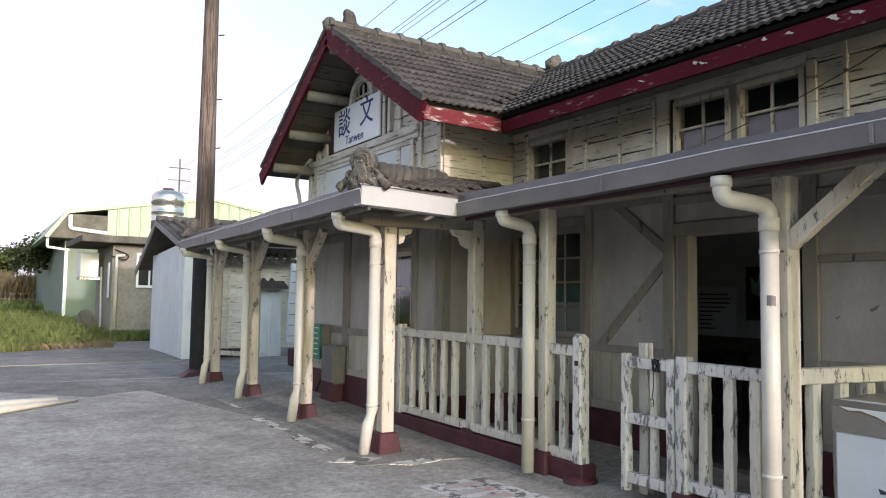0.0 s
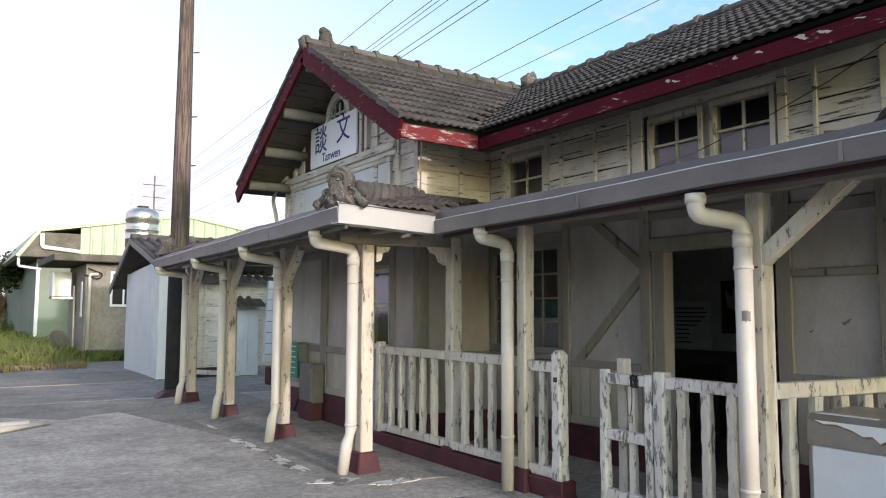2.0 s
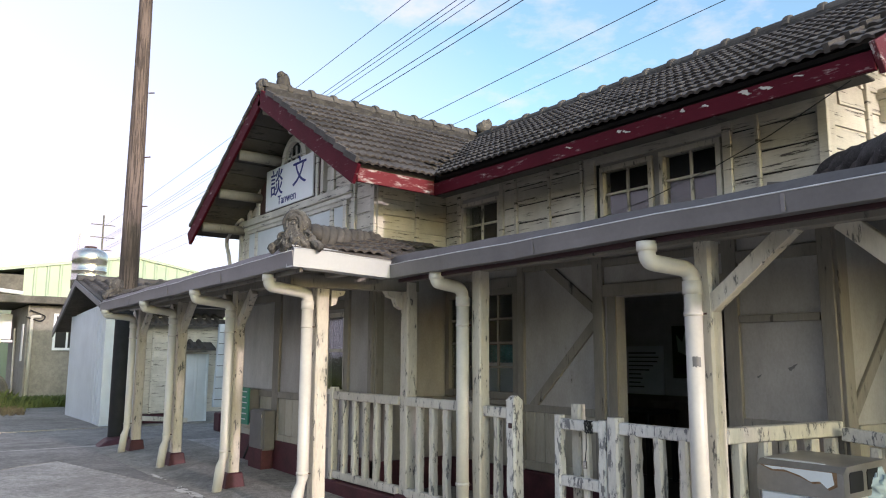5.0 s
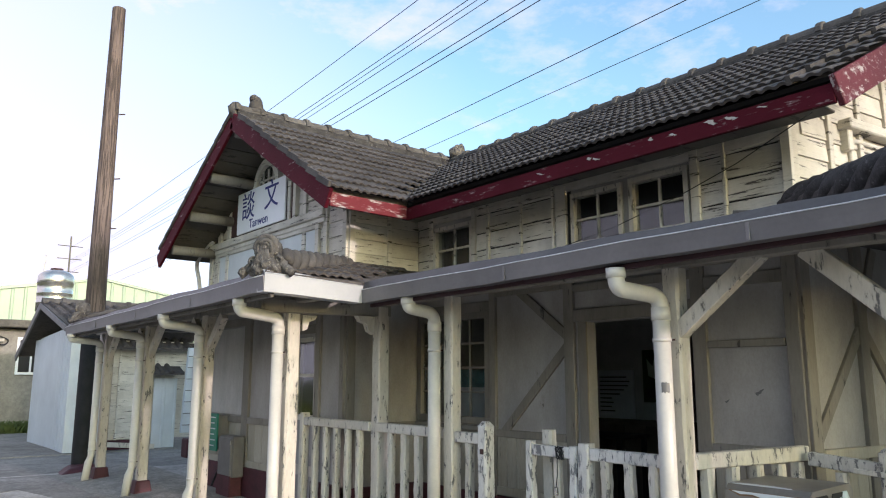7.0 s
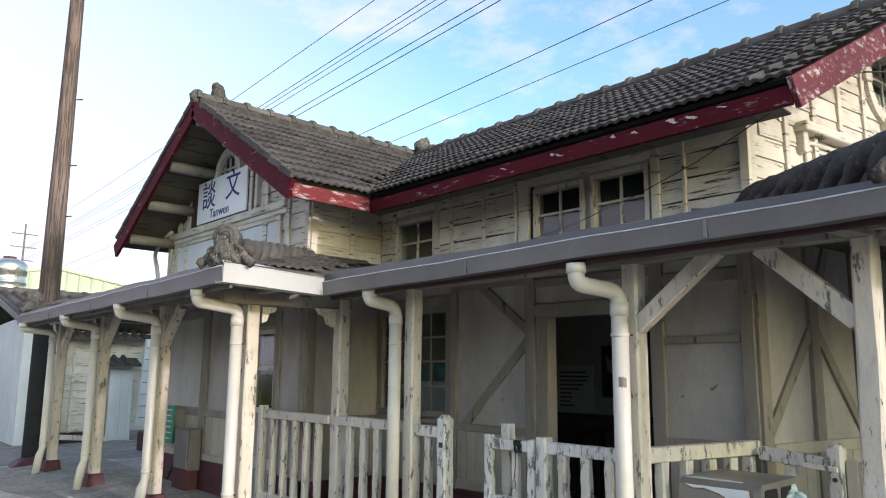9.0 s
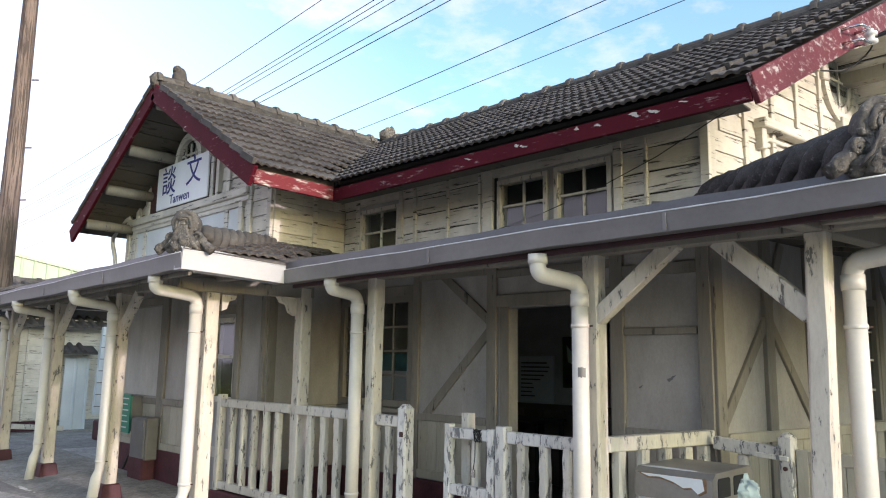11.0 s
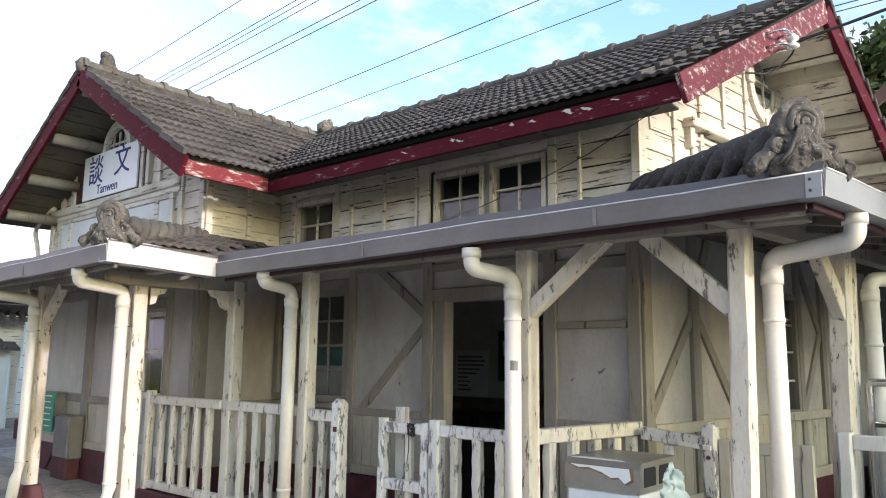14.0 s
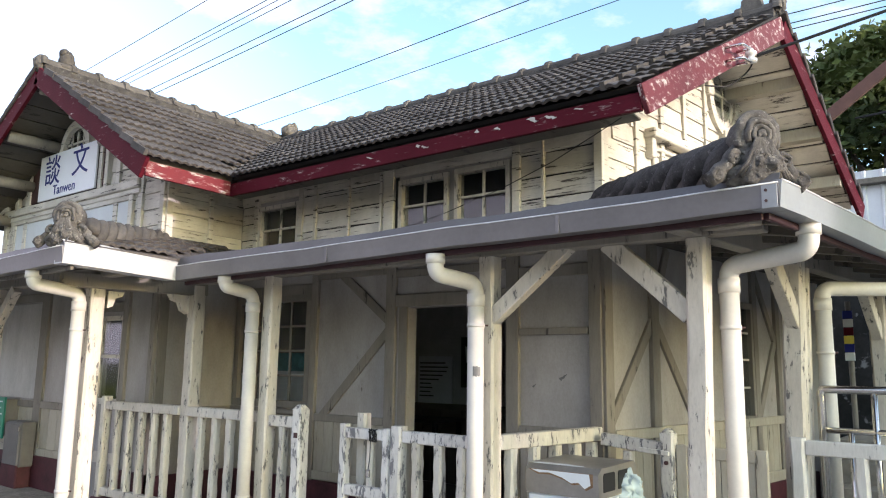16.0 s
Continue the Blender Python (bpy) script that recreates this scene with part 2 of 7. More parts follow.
M_WHITEBOARD = plain("white_plaster_board", (0.66, 0.69, 0.69), 0.7, 0, 0.08, 2, 0.05)
M_BLUE = plain("blue_lettering", (0.012, 0.02, 0.17), 0.45, 0, 0.05, 3, 0)
M_SHED = plain("white_corrugated", (0.62, 0.66, 0.68), 0.45, 0.1, 0.08, 1.5, 0.03)
M_GREENSHEET = plain("pale_green_sheet", (0.33, 0.41, 0.3), 0.5, 0.1, 0.06, 1, 0.02)
M_GREENWALL = plain("green_wall", (0.2, 0.26, 0.21), 0.6, 0, 0.1, 1, 0.03)
M_HUT = stone_like("hut_render", (0.24, 0.225, 0.2), (0.34, 0.32, 0.285), 1.2, 0.9, 0.2)
M_HUTROOF = stone_like("hut_slab", (0.09, 0.085, 0.075), (0.2, 0.185, 0.16), 2, 0.9, 0.4)
M_STEEL = plain("stainless_steel", (0.62, 0.6, 0.58), 0.22, 1.0, 0.1, 2, 0.02)
M_GREYBOX = plain("grey_cabinet_paint", (0.16, 0.155, 0.15), 0.5, 0.2, 0.15, 4, 0.05)
M_GREEN = plain("green_sign_enamel", (0.015, 0.2, 0.13), 0.4, 0, 0.05, 3, 0)
M_BLACK = plain("black_rubber", (0.012, 0.012, 0.012), 0.6, 0, 0.1, 5, 0)
M_BIN = plain("bin_metal", (0.26, 0.24, 0.215), 0.4, 0.3, 0.15, 4, 0.05)
M_BINWHITE = plain("bin_white_panel", (0.6, 0.64, 0.67), 0.45, 0, 0.06, 3, 0)
M_BAG = plain("plastic_bag", (0.45, 0.55, 0.58), 0.3, 0, 0.1, 9, 0.1)
M_PAPER = plain("poster_paper", (0.62, 0.63, 0.64), 0.6, 0, 0.05, 3, 0)
M_INK = plain("poster_ink", (0.05, 0.05, 0.055), 0.7, 0, 0.1, 3, 0)
M_LEAF = stone_like("leaf", (0.045, 0.068, 0.02), (0.12, 0.165, 0.05), 0.7, 0.7, 0.1)
M_LEAF2 = stone_like("leaf_dark", (0.025, 0.042, 0.016), (0.06, 0.09, 0.03), 0.7, 0.7, 0.1)
M_DRY = stone_like("dry_brush", (0.2, 0.15, 0.09), (0.3, 0.24, 0.15), 1.5, 0.9, 0.1)
M_GRASS = stone_like("grass", (0.075, 0.1, 0.025), (0.18, 0.21, 0.07), 0.5, 0.8, 0.1)
M_BARK = stone_like("bark", (0.05, 0.04, 0.03), (0.1, 0.085, 0.07), 6, 0.95, 0.8)
M_EARTH = stone_like("earth", (0.1, 0.1, 0.045), (0.16, 0.17, 0.07), 0.4, 0.95, 0.3)
M_RUST = plain("rusty_steel", (0.09, 0.045, 0.04), 0.7, 0.2, 0.2, 4, 0.2)
M_ORANGE = stone_like("orange_rust", (0.12, 0.07, 0.04), (0.27, 0.17, 0.1), 22, 0.85, 0.5)
M_FARWALL = stone_like("dark_mottled_render", (0.012, 0.012, 0.012), (0.05, 0.05, 0.05), 1.3, 0.95, 0.3, (0.2, 0.2, 0.2))
M_TANK = plain("tank_steel", (0.6, 0.58, 0.54), 0.25, 0.9, 0.1, 1, 0.02)
M_CERAMIC = plain("white_ceramic", (0.7, 0.69, 0.66), 0.25, 0, 0.05, 4, 0)

# ---- mesh helpers ----
ORIGIN = {}


def part(name, bm, material, parent=None, label="", m=None, smooth=False, kind="", category=""):
    """Links a bmesh, given in world metres, as one mesh object (under parent, if there is one)."""
    if m is not None:
        bm.transform(m)
    o = ORIGIN.get(parent.name, Vector((0, 0, 0))) if parent else Vector((0, 0, 0))
    if o.length:
        bmesh.ops.translate(bm, verts=bm.verts, vec=-o)
    me = bpy.data.meshes.new(name)
    bm.to_mesh(me)
    bm.free()
    if smooth:
        for p in me.polygons:
            p.use_smooth = True
    me.materials.append(material)
    ob = new(name, me)
    if parent:
        ob.parent = parent
        ORIGIN[ob.name] = o
    return tagged(ob, label, category, "", kind)


def thing(name, at, label, category, group=""):
    ob = new(name)
    ob.empty_display_size = 0.1
    ob.location = at
    ORIGIN[ob.name] = Vector(at)
    return tagged(ob, label, category, group)


def hexa(bm, cs, bev=0.0):
    """A block from eight corners: four below, four above, each anticlockwise from above."""
    vs = [bm.verts.new(c) for c in cs]
    fs = [bm.faces.new([vs[i] for i in f]) for f in ((3, 2, 1, 0), (4, 5, 6, 7), (0, 1, 5, 4), (1, 2, 6, 5), (2, 3, 7, 6), (3, 0, 4, 7))]
    if bev:
        es = {e for f in fs for e in f.edges}
        bmesh.ops.bevel(bm, geom=list(es), offset=bev, segments=1, affect="EDGES", profile=0.5)
    return bm


def box(lo, hi, bev=0.004, bm=None):
    bm = bm or bmesh.new()
    (a, b, c), (d, e, f) = lo, hi
    return hexa(bm, [(a, b, c), (d, b, c), (d, e, c), (a, e, c), (a, b, f), (d, b, f), (d, e, f), (a, e, f)], bev)


def beam(a, b, w, d, bev=0.005, up=(0, 0, 1), bm=None):
    """A squared timber from a to b: w wide across, d deep along up."""
    bm = bm or bmesh.new()
    a, b, up = Vector(a), Vector(b), Vector(up)
    t = (b - a).normalized()
    s = t.cross(up)
    if s.length < 1e-4:
        s = t.cross(Vector((1, 0, 0)))
    s.normalize()
    u = s.cross(t)
    s, u = s * w / 2, u * d / 2
    cs = [a - s - u, a + s - u, b + s - u, b - s - u, a - s + u, a + s + u, b + s + u, b - s + u]
    return hexa(bm, cs, bev)


def tube(pts, r, seg=14, bm=None, closed=True):
    """A round bar along pts; r: a radius, or one for each point."""
    bm = bm or bmesh.new()
    pts = [Vector(p) for p in pts]
    rs = r if isinstance(r, (list, tuple)) else [r] * len(pts)
    ref = None
    rings = []
    for i, p in enumerate(pts):
        t = (pts[min(i + 1, len(pts) - 1)] - pts[max(i - 1, 0)]).normalized()
        if ref is None:
            ref = Vector((1, 0, 0)) if abs(t.x) < 0.8 else Vector((0, 1, 0))
        s = (ref - t * ref.dot(t)).normalized()
        ref = s
        u = t.cross(s)
        rings.append([bm.verts.new(p + (s * math.cos(k * 2 * math.pi / seg) + u * math.sin(k * 2 * math.pi / seg)) * rs[i]) for k in range(seg)])
    for a, b in zip(rings, rings[1:]):
        for k in range(seg):
            bm.faces.new((a[k], a[(k + 1) % seg], b[(k + 1) % seg], b[k]))
    if closed:
        bm.faces.new(rings[0][::-1])
        bm.faces.new(rings[-1])
    return bm


def bend(pts, radius, steps=6):
    """Rounds the inner corners of a polyline."""
    pts = [Vector(p) for p in pts]
    out = [pts[0]]
    for a, b, c in zip(pts, pts[1:], pts[2:]):
        u, v = (a - b), (c - b)
        r = min(radius, u.length * 0.49, v.length * 0.49)
        p, q = b + u.normalized() * r, b + v.normalized() * r
        for i in range(steps + 1):
            k = i / steps
            out.append(p * (1 - k) ** 2 + b * 2 * k * (1 - k) + q * k ** 2)
    return out + [pts[-1]]


def prism(poly, vec, bm=None):
    """A flat polygon swept by vec."""
    bm = bm or bmesh.new()
    v = Vector(vec)
    a = [bm.verts.new(p) for p in poly]
    b = [bm.verts.new(Vector(p) + v) for p in poly]
    n = len(poly)
    bm.faces.new(a[::-1])
    bm.faces.new(b)
    for i in range(n):
        bm.faces.new((a[i], a[(i + 1) % n], b[(i + 1) % n], b[i]))
    bmesh.ops.recalc_face_normals(bm, faces=bm.faces)
    return bm


def blob(center, size, amp=0.2, freq=2.0, sub=3, seed=0.0):
    bm = bmesh.new()
    bmesh.ops.create_icosphere(bm, subdivisions=sub, radius=1.0)
    for v in bm.verts:
        k = 1 + amp * noise.noise(v.co * freq + Vector((seed, seed * 2, 0)))
        v.co = Vector((v.co.x * size[0] * k, v.co.y * size[1] * k, v.co.z * size[2] * k)) + Vector(center)
    return bm


def join(*bms):
    """Several bmeshes as one."""
    out = bmesh.new()
    for b in bms:
        me = bpy.data.meshes.new("joined")
        b.to_mesh(me)
        b.free()
        out.from_mesh(me)
        bpy.data.meshes.remove(me)
    return out


def words(name, text, size, m, material, parent, label="", deep=0.003):
    cu = bpy.data.curves.new(name, "FONT")
    cu.body, cu.size, cu.align_x, cu.align_y, cu.extrude = text, size, "CENTER", "CENTER", deep
    tmp = new("lettering_curve", cu)
    bpy.context.view_layer.update()
    me = bpy.data.meshes.new_from_object(tmp.evaluated_get(bpy.context.evaluated_depsgraph_get()))
    bpy.data.objects.remove(tmp)
    bm = bmesh.new()
    bm.from_mesh(me)
    return part(name, bm, material, parent, label, m)

# ---- the plan ----
XW = 5.165            # front wall of the main house
XP = 4.072            # posts of its verandah
XG = 3.56             # its gutter
YS = 2.405             # south corner
YN = 6.76             # where the wing begins
XV = 4.205            # front wall of the wing
YC = 8.37             # ridge of the wing
YE = 10.5             # north wall of the wing
SK = radians(7.1)     # the south end stands a little out of square
SOUTH = Matrix.Translation((XW, YS, 0)) @ Matrix.Rotation(-SK, 4, "Z")   # u along the south wall, -v outward


def south_y(x, y0, x0):
    return y0 - math.tan(SK) * (x - x0)


# ---- ground ----
g = bmesh.new()
bmesh.ops.create_grid(g, x_segments=8, y_segments=8, size=1500)
bmesh.ops.translate(g, verts=g.verts, vec=(0, 0, -0.06))
tagged(part("ground", g, M_EARTH), "green and brown earth running to the horizon", "ground", kind="structure")
tagged(part("pavement", box((-14, -14, -0.3), (26, 13.6, 0.0), 0), M_PLATFORM), "worn grey cement platform with rough patches", "pavement", kind="structure")
tagged(part("road", box((-14, 13.6, -0.3), (26, 16.75, -0.004), 0), M_FAR_PAVE), "dark smooth paving behind the station", "pavement", kind="structure")
bm = prism([(-14, 16.79, -0.3), (26, 16.79, -0.3), (26, 25.2, -0.3), (3.4, 25.2, -0.3), (3.0, 22.1, -0.3), (1.0, 20.7, -0.3), (-14, 20.4, -0.3)], (0, 0, 0.296))
tagged(part("road", bm, M_FAR_PAVE), "dark paving up to the grass", "pavement", kind="structure")
tagged(part("drain_channel", box((-14, 16.75, -0.3), (26, 16.79, 0.012), 0), M_FLOOR), "thin pale joint across the paving", "joint", kind="structure")
# dark band of newer cement beside the posts
bm = prism([(0.25, 12.6, -0.02), (1.4, 11.4, -0.02), (2.2, 11.9, -0.02), (2.9, 8.6, -0.02), (3.2, 13.4, -0.02), (0.3, 13.58, -0.02)], (0, 0, 0.024))
tagged(part("pavement_patch", bm, M_FAR_PAVE), "darker cement patch beside the verandah", "pavement", kind="structure")
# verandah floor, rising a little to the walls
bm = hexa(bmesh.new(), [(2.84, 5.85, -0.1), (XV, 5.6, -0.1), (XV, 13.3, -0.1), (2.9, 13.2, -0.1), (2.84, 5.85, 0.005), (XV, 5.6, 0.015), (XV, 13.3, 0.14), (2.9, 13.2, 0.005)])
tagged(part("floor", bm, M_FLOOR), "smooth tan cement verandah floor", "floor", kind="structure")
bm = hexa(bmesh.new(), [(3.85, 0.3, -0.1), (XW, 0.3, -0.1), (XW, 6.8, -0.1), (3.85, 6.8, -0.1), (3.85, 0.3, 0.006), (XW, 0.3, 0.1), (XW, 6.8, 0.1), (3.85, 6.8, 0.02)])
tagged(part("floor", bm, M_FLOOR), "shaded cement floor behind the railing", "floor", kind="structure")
bm = box((0, -2.2, -0.1), (6.5, 0.0, 0.09), 0)
tagged(part("floor", bm, M_FLOOR, m=SOUTH), "cement floor along the south wall", "floor", kind="structure")
tagged(part("floor", box((XW + 0.1, YS + 0.0, -0.05), (9.2, 9.9, 0.11), 0), M_ROOMWOOD), "dark floor of the waiting room", "floor", kind="structure")


# ---- walls ----
def wall_with(name, y0, y1, z0, z1, holes, x0, x1, mat, label, axis="y", m=None):
    """A wall of its own thickness, pierced by holes (a0, a1, z0, z1)."""
    bm = bmesh.new()
    cuts = sorted({y0, y1, *[h[0] for h in holes], *[h[1] for h in holes]})
    for a, b in zip(cuts, cuts[1:]):
        mid = (a + b) / 2
        zs = [z0]
        for h in sorted((h for h in holes if h[0] < mid < h[1]), key=lambda h: h[2]):
            zs += [h[2], h[3]]
        zs.append(z1)
        for k in range(0, len(zs), 2):
            if zs[k + 1] - zs[k] > 1e-4:
                if axis == "y":
                    box((x0, a, zs[k]), (x1, b, zs[k + 1]), 0, bm)
                else:
                    box((a, x0, zs[k]), (b, x1, zs[k + 1]), 0, bm)
    return tagged(part(name, bm, mat, m=m), label, "wall", kind="structure")


DOOR = (3.24, 4.30, 0.0, 2.015)
LOWWIN = (5.60, 6.68, 1.12, 2.16)
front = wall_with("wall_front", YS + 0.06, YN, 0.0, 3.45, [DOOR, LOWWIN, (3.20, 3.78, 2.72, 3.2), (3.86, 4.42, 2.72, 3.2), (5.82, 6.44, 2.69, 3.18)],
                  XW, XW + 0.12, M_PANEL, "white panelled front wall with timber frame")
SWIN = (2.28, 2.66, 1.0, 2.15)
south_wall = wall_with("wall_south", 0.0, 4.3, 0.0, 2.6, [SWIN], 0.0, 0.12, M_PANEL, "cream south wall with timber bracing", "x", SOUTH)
bm = prism([(0, 0, 2.6), (4.3, 0, 2.6), (4.3, 0, 3.2), (2.1, 0, 4.62), (0, 0, 3.38)], (0, 0.12, 0))
tagged(part("wall_south_gable", bm, M_SIDING, m=SOUTH), "boarded south gable wall", "wall", kind="structure")
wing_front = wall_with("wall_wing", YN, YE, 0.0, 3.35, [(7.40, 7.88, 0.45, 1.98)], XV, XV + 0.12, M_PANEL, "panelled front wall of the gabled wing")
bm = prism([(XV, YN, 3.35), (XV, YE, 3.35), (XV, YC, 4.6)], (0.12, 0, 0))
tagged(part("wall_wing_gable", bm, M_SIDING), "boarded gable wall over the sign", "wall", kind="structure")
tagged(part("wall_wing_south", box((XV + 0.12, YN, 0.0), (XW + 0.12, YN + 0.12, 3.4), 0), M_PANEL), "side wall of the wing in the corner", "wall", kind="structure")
tagged(part("wall_wing_north", box((XV + 0.12, YE - 0.12, 0.0), (10, YE, 3.3), 0), M_SIDING), "north wall of the wing", "wall", kind="structure")
wall_with("wall_back", 1.75, YE, 0.0, 3.2, [(2.9, 4.5, 1.0, 2.1)], 9.4, 9.52, M_ROOM, "rear wall of the station house with an opening")
tagged(part("wall_inner", box((7.4, 4.9, 0.1), (7.5, 9.8, 2.55), 0), M_ROOM), "dim inner wall of the waiting room", "wall", kind="structure")
tagged(part("wall_inner", box((XW + 0.12, 6.9, 0.1), (9.4, 7.0, 2.55), 0), M_ROOM), "dim side wall of the waiting room", "wall", kind="structure")
bm = box((XW + 0.12, 1.9, 2.56), (9.4, YE - 0.12, 2.62), 0)
tagged(part("ceiling", bm, M_ROOM), "grey board ceiling of the waiting room", "ceiling", kind="structure")

# ---- upper roofs ----
EZ, EZW, RZ = 3.328, 3.335, 4.74            # tile bed at eave and ridge
XR, XE = 6.97, 4.476           # ridge and front eave of the main roof
XB = 9.02                      # rear eave
YV = 6.06                      # south eave of the wing
XK = 3.525                     # rake of the wing
YV2 = 2 * YC - YV
valley = lambda x: YV + (x - XE) * (YC - YV) / (XR - XE)


def slab(poly, thick=0.05):
    n = (Vector(poly[1]) - Vector(poly[0])).cross(Vector(poly[2]) - Vector(poly[0])).normalized()
    if n.z < 0:
        n = -n
    return prism(poly, -n * thick)


s_e, s_r, s_b = south_y(XE, 1.756, XE), south_y(XR, 1.756, XE), south_y(XB, 1.756, XE)
# slab is black so its edge reads as eave shade
roof_main = tagged(part("roof_main_front", slab([(XE, s_e, EZ), (XR, s_r, RZ), (XR, YC, RZ), (XE, YV, EZ)], 0.03), M_TAR_SHADE), "dark grey tiled front slope of the main roof", "roof", kind="structure")
tagged(part("roof_main_rear", slab([(XR, s_r, RZ), (XB, s_b, EZ), (XB, 10.6, EZ), (XR, 10.6, RZ)]), M_TILE), "rear slope of the main roof", "roof", kind="structure")
roof_wing = tagged(part("roof_wing_south", slab([(XK, YV, EZW), (XE, YV, EZW), (XR, YC, RZ), (XK, YC, RZ)]), M_SOFFIT), "dark grey tiled south slope of the wing roof", "roof", kind="structure")
tagged(part("roof_wing_north", slab([(XK, YC, RZ), (9.2, YC, RZ), (9.2, YV2, EZW), (XK, YV2, EZW)]), M_SOFFIT), "north slope of the wing roof", "roof", kind="structure")

# red boards
def board(name, a, b, deep, thick, mat, label, up=(0, 0, 1)):
    return tagged(part(name, beam(a, b, thick, deep, 0.004, up), mat), label, "fascia board", kind="structure")


board("trim_fascia", (XE - 0.02, s_e, 3.203), (XE - 0.02, YV - 0.02, 3.193), 0.126, 0.035, M_RED, "maroon fascia board with flaking paint")
# added black strip: shade between tiles and fascia, as colour
board("trim_fillet", (XE + 0.06, s_e + 0.02, 3.285), (XE + 0.06, YV - 0.02, 3.28), 0.12, 0.03, M_TAR_SHADE, "black strip standing for the shade under the tiles")
board("trim_fascia", (XK, YV - 0.02, 3.215), (XE - 0.04, YV - 0.02, 3.205), 0.14, 0.035, M_FLAKED, "red fascia board with white flaking patches")
for a, b, mt, lb in (((XE - 0.05, s_e - 0.02, 3.205), (XR, s_r - 0.02, 4.60), M_PINK, "faded red bargeboard of the south gable"),
                     ((XR, s_r - 0.02, 4.60), (XB + 0.02, s_b - 0.02, 3.20), M_RED, "red bargeboard on the far side of the south gable")):
    board("trim_bargeboard", a, b, 0.2, 0.04, mt, lb)
board("trim_bargeboard", (XK - 0.02, YV - 0.04, 3.21), (XK - 0.02, YC, 4.63), 0.2, 0.04, M_RED, "maroon bargeboard of the sign gable")
board("trim_bargeboard", (XK - 0.02, YC, 4.63), (XK - 0.02, YV2 + 0.06, 3.16), 0.2, 0.04, M_RED, "maroon bargeboard on the far side of the sign gable")

fa = bpy.data.objects["trim_fascia"]
rf_ = random.Random(17)
for y, z, w_, h_ in ((2.42, 3.225, 0.05, 0.026), (2.56, 3.232, 0.07, 0.028), (2.86, 3.225, 0.035, 0.016), (3.05, 3.235, 0.025, 0.03), (3.55, 3.205, 0.05, 0.018), (3.62, 3.225, 0.025, 0.028), (4.15, 3.215, 0.05, 0.014), (2.2, 3.24, 0.04, 0.01)):
    ring_ = [(XE - 0.0405, y + w_ * math.cos(a_) * rf_.uniform(0.3, 1.15), z + h_ * 0.62 * math.sin(a_) * rf_.uniform(0.25, 1.2) + 0.2 * w_ * math.cos(a_)) for a_ in [i * math.pi / 7 for i in range(14)]]
    part("bare_spot", prism(ring_, (0.004, 0, 0)), M_BOARD, fa, "bare whitish undercoat where the paint flaked")

# ---- lower roofs ----
GZ = 2.35
WX0, WX1 = 2.62, 2.77           # the wing's gutter, near and far
YG, YGN = 5.49, 12.55
SG = south_y(XG, 0.76, XG)
lr_main = tagged(part("roof_verandah", slab([(XG, SG, GZ - 0.06), (XW, YS - 0.0, 2.56), (XW, YN, 2.56), (XG, YG, GZ - 0.06)], 0.04), M_TILE), "low tiled verandah roof of the main house", "roof", kind="structure")
p_s = SOUTH @ Vector((6.0, 0, 2.56))
c_s = Vector((XG + 6.2, south_y(XG + 6.2, 0.76, XG), GZ - 0.06))
tagged(part("roof_verandah_south", slab([(XG, SG, GZ - 0.06), tuple(c_s), tuple(p_s), (XW, YS, 2.56)], 0.04), M_TILE), "low verandah roof along the south wall", "roof", kind="structure")
lr_ws = tagged(part("roof_verandah_wing_south", slab([(WX0, YG, GZ + 0.02), (XG, YG, GZ), (XW, YN, 2.74), (XV, YN, 2.74)], 0.04), M_TILE), "low tiled roof round the corner of the wing", "roof", kind="structure")
lr_wf = tagged(part("roof_verandah_wing", slab([(WX0, YG, GZ - 0.05), (XV, YN, 2.70), (XV, YE + 0.1, 2.70), (WX1, YGN, GZ - 0.07)], 0.04), M_TILE), "low verandah roof of the wing", "roof", kind="structure")
tagged(part("roof_verandah_wing_north", slab([(WX1, YGN, GZ - 0.02), (XV, YE + 0.1, 2.74), (7.5, YE + 0.1, 2.74), (7.5, YGN, GZ - 0.02)], 0.04), M_TILE), "low roof on the north side of the wing", "roof", kind="structure")


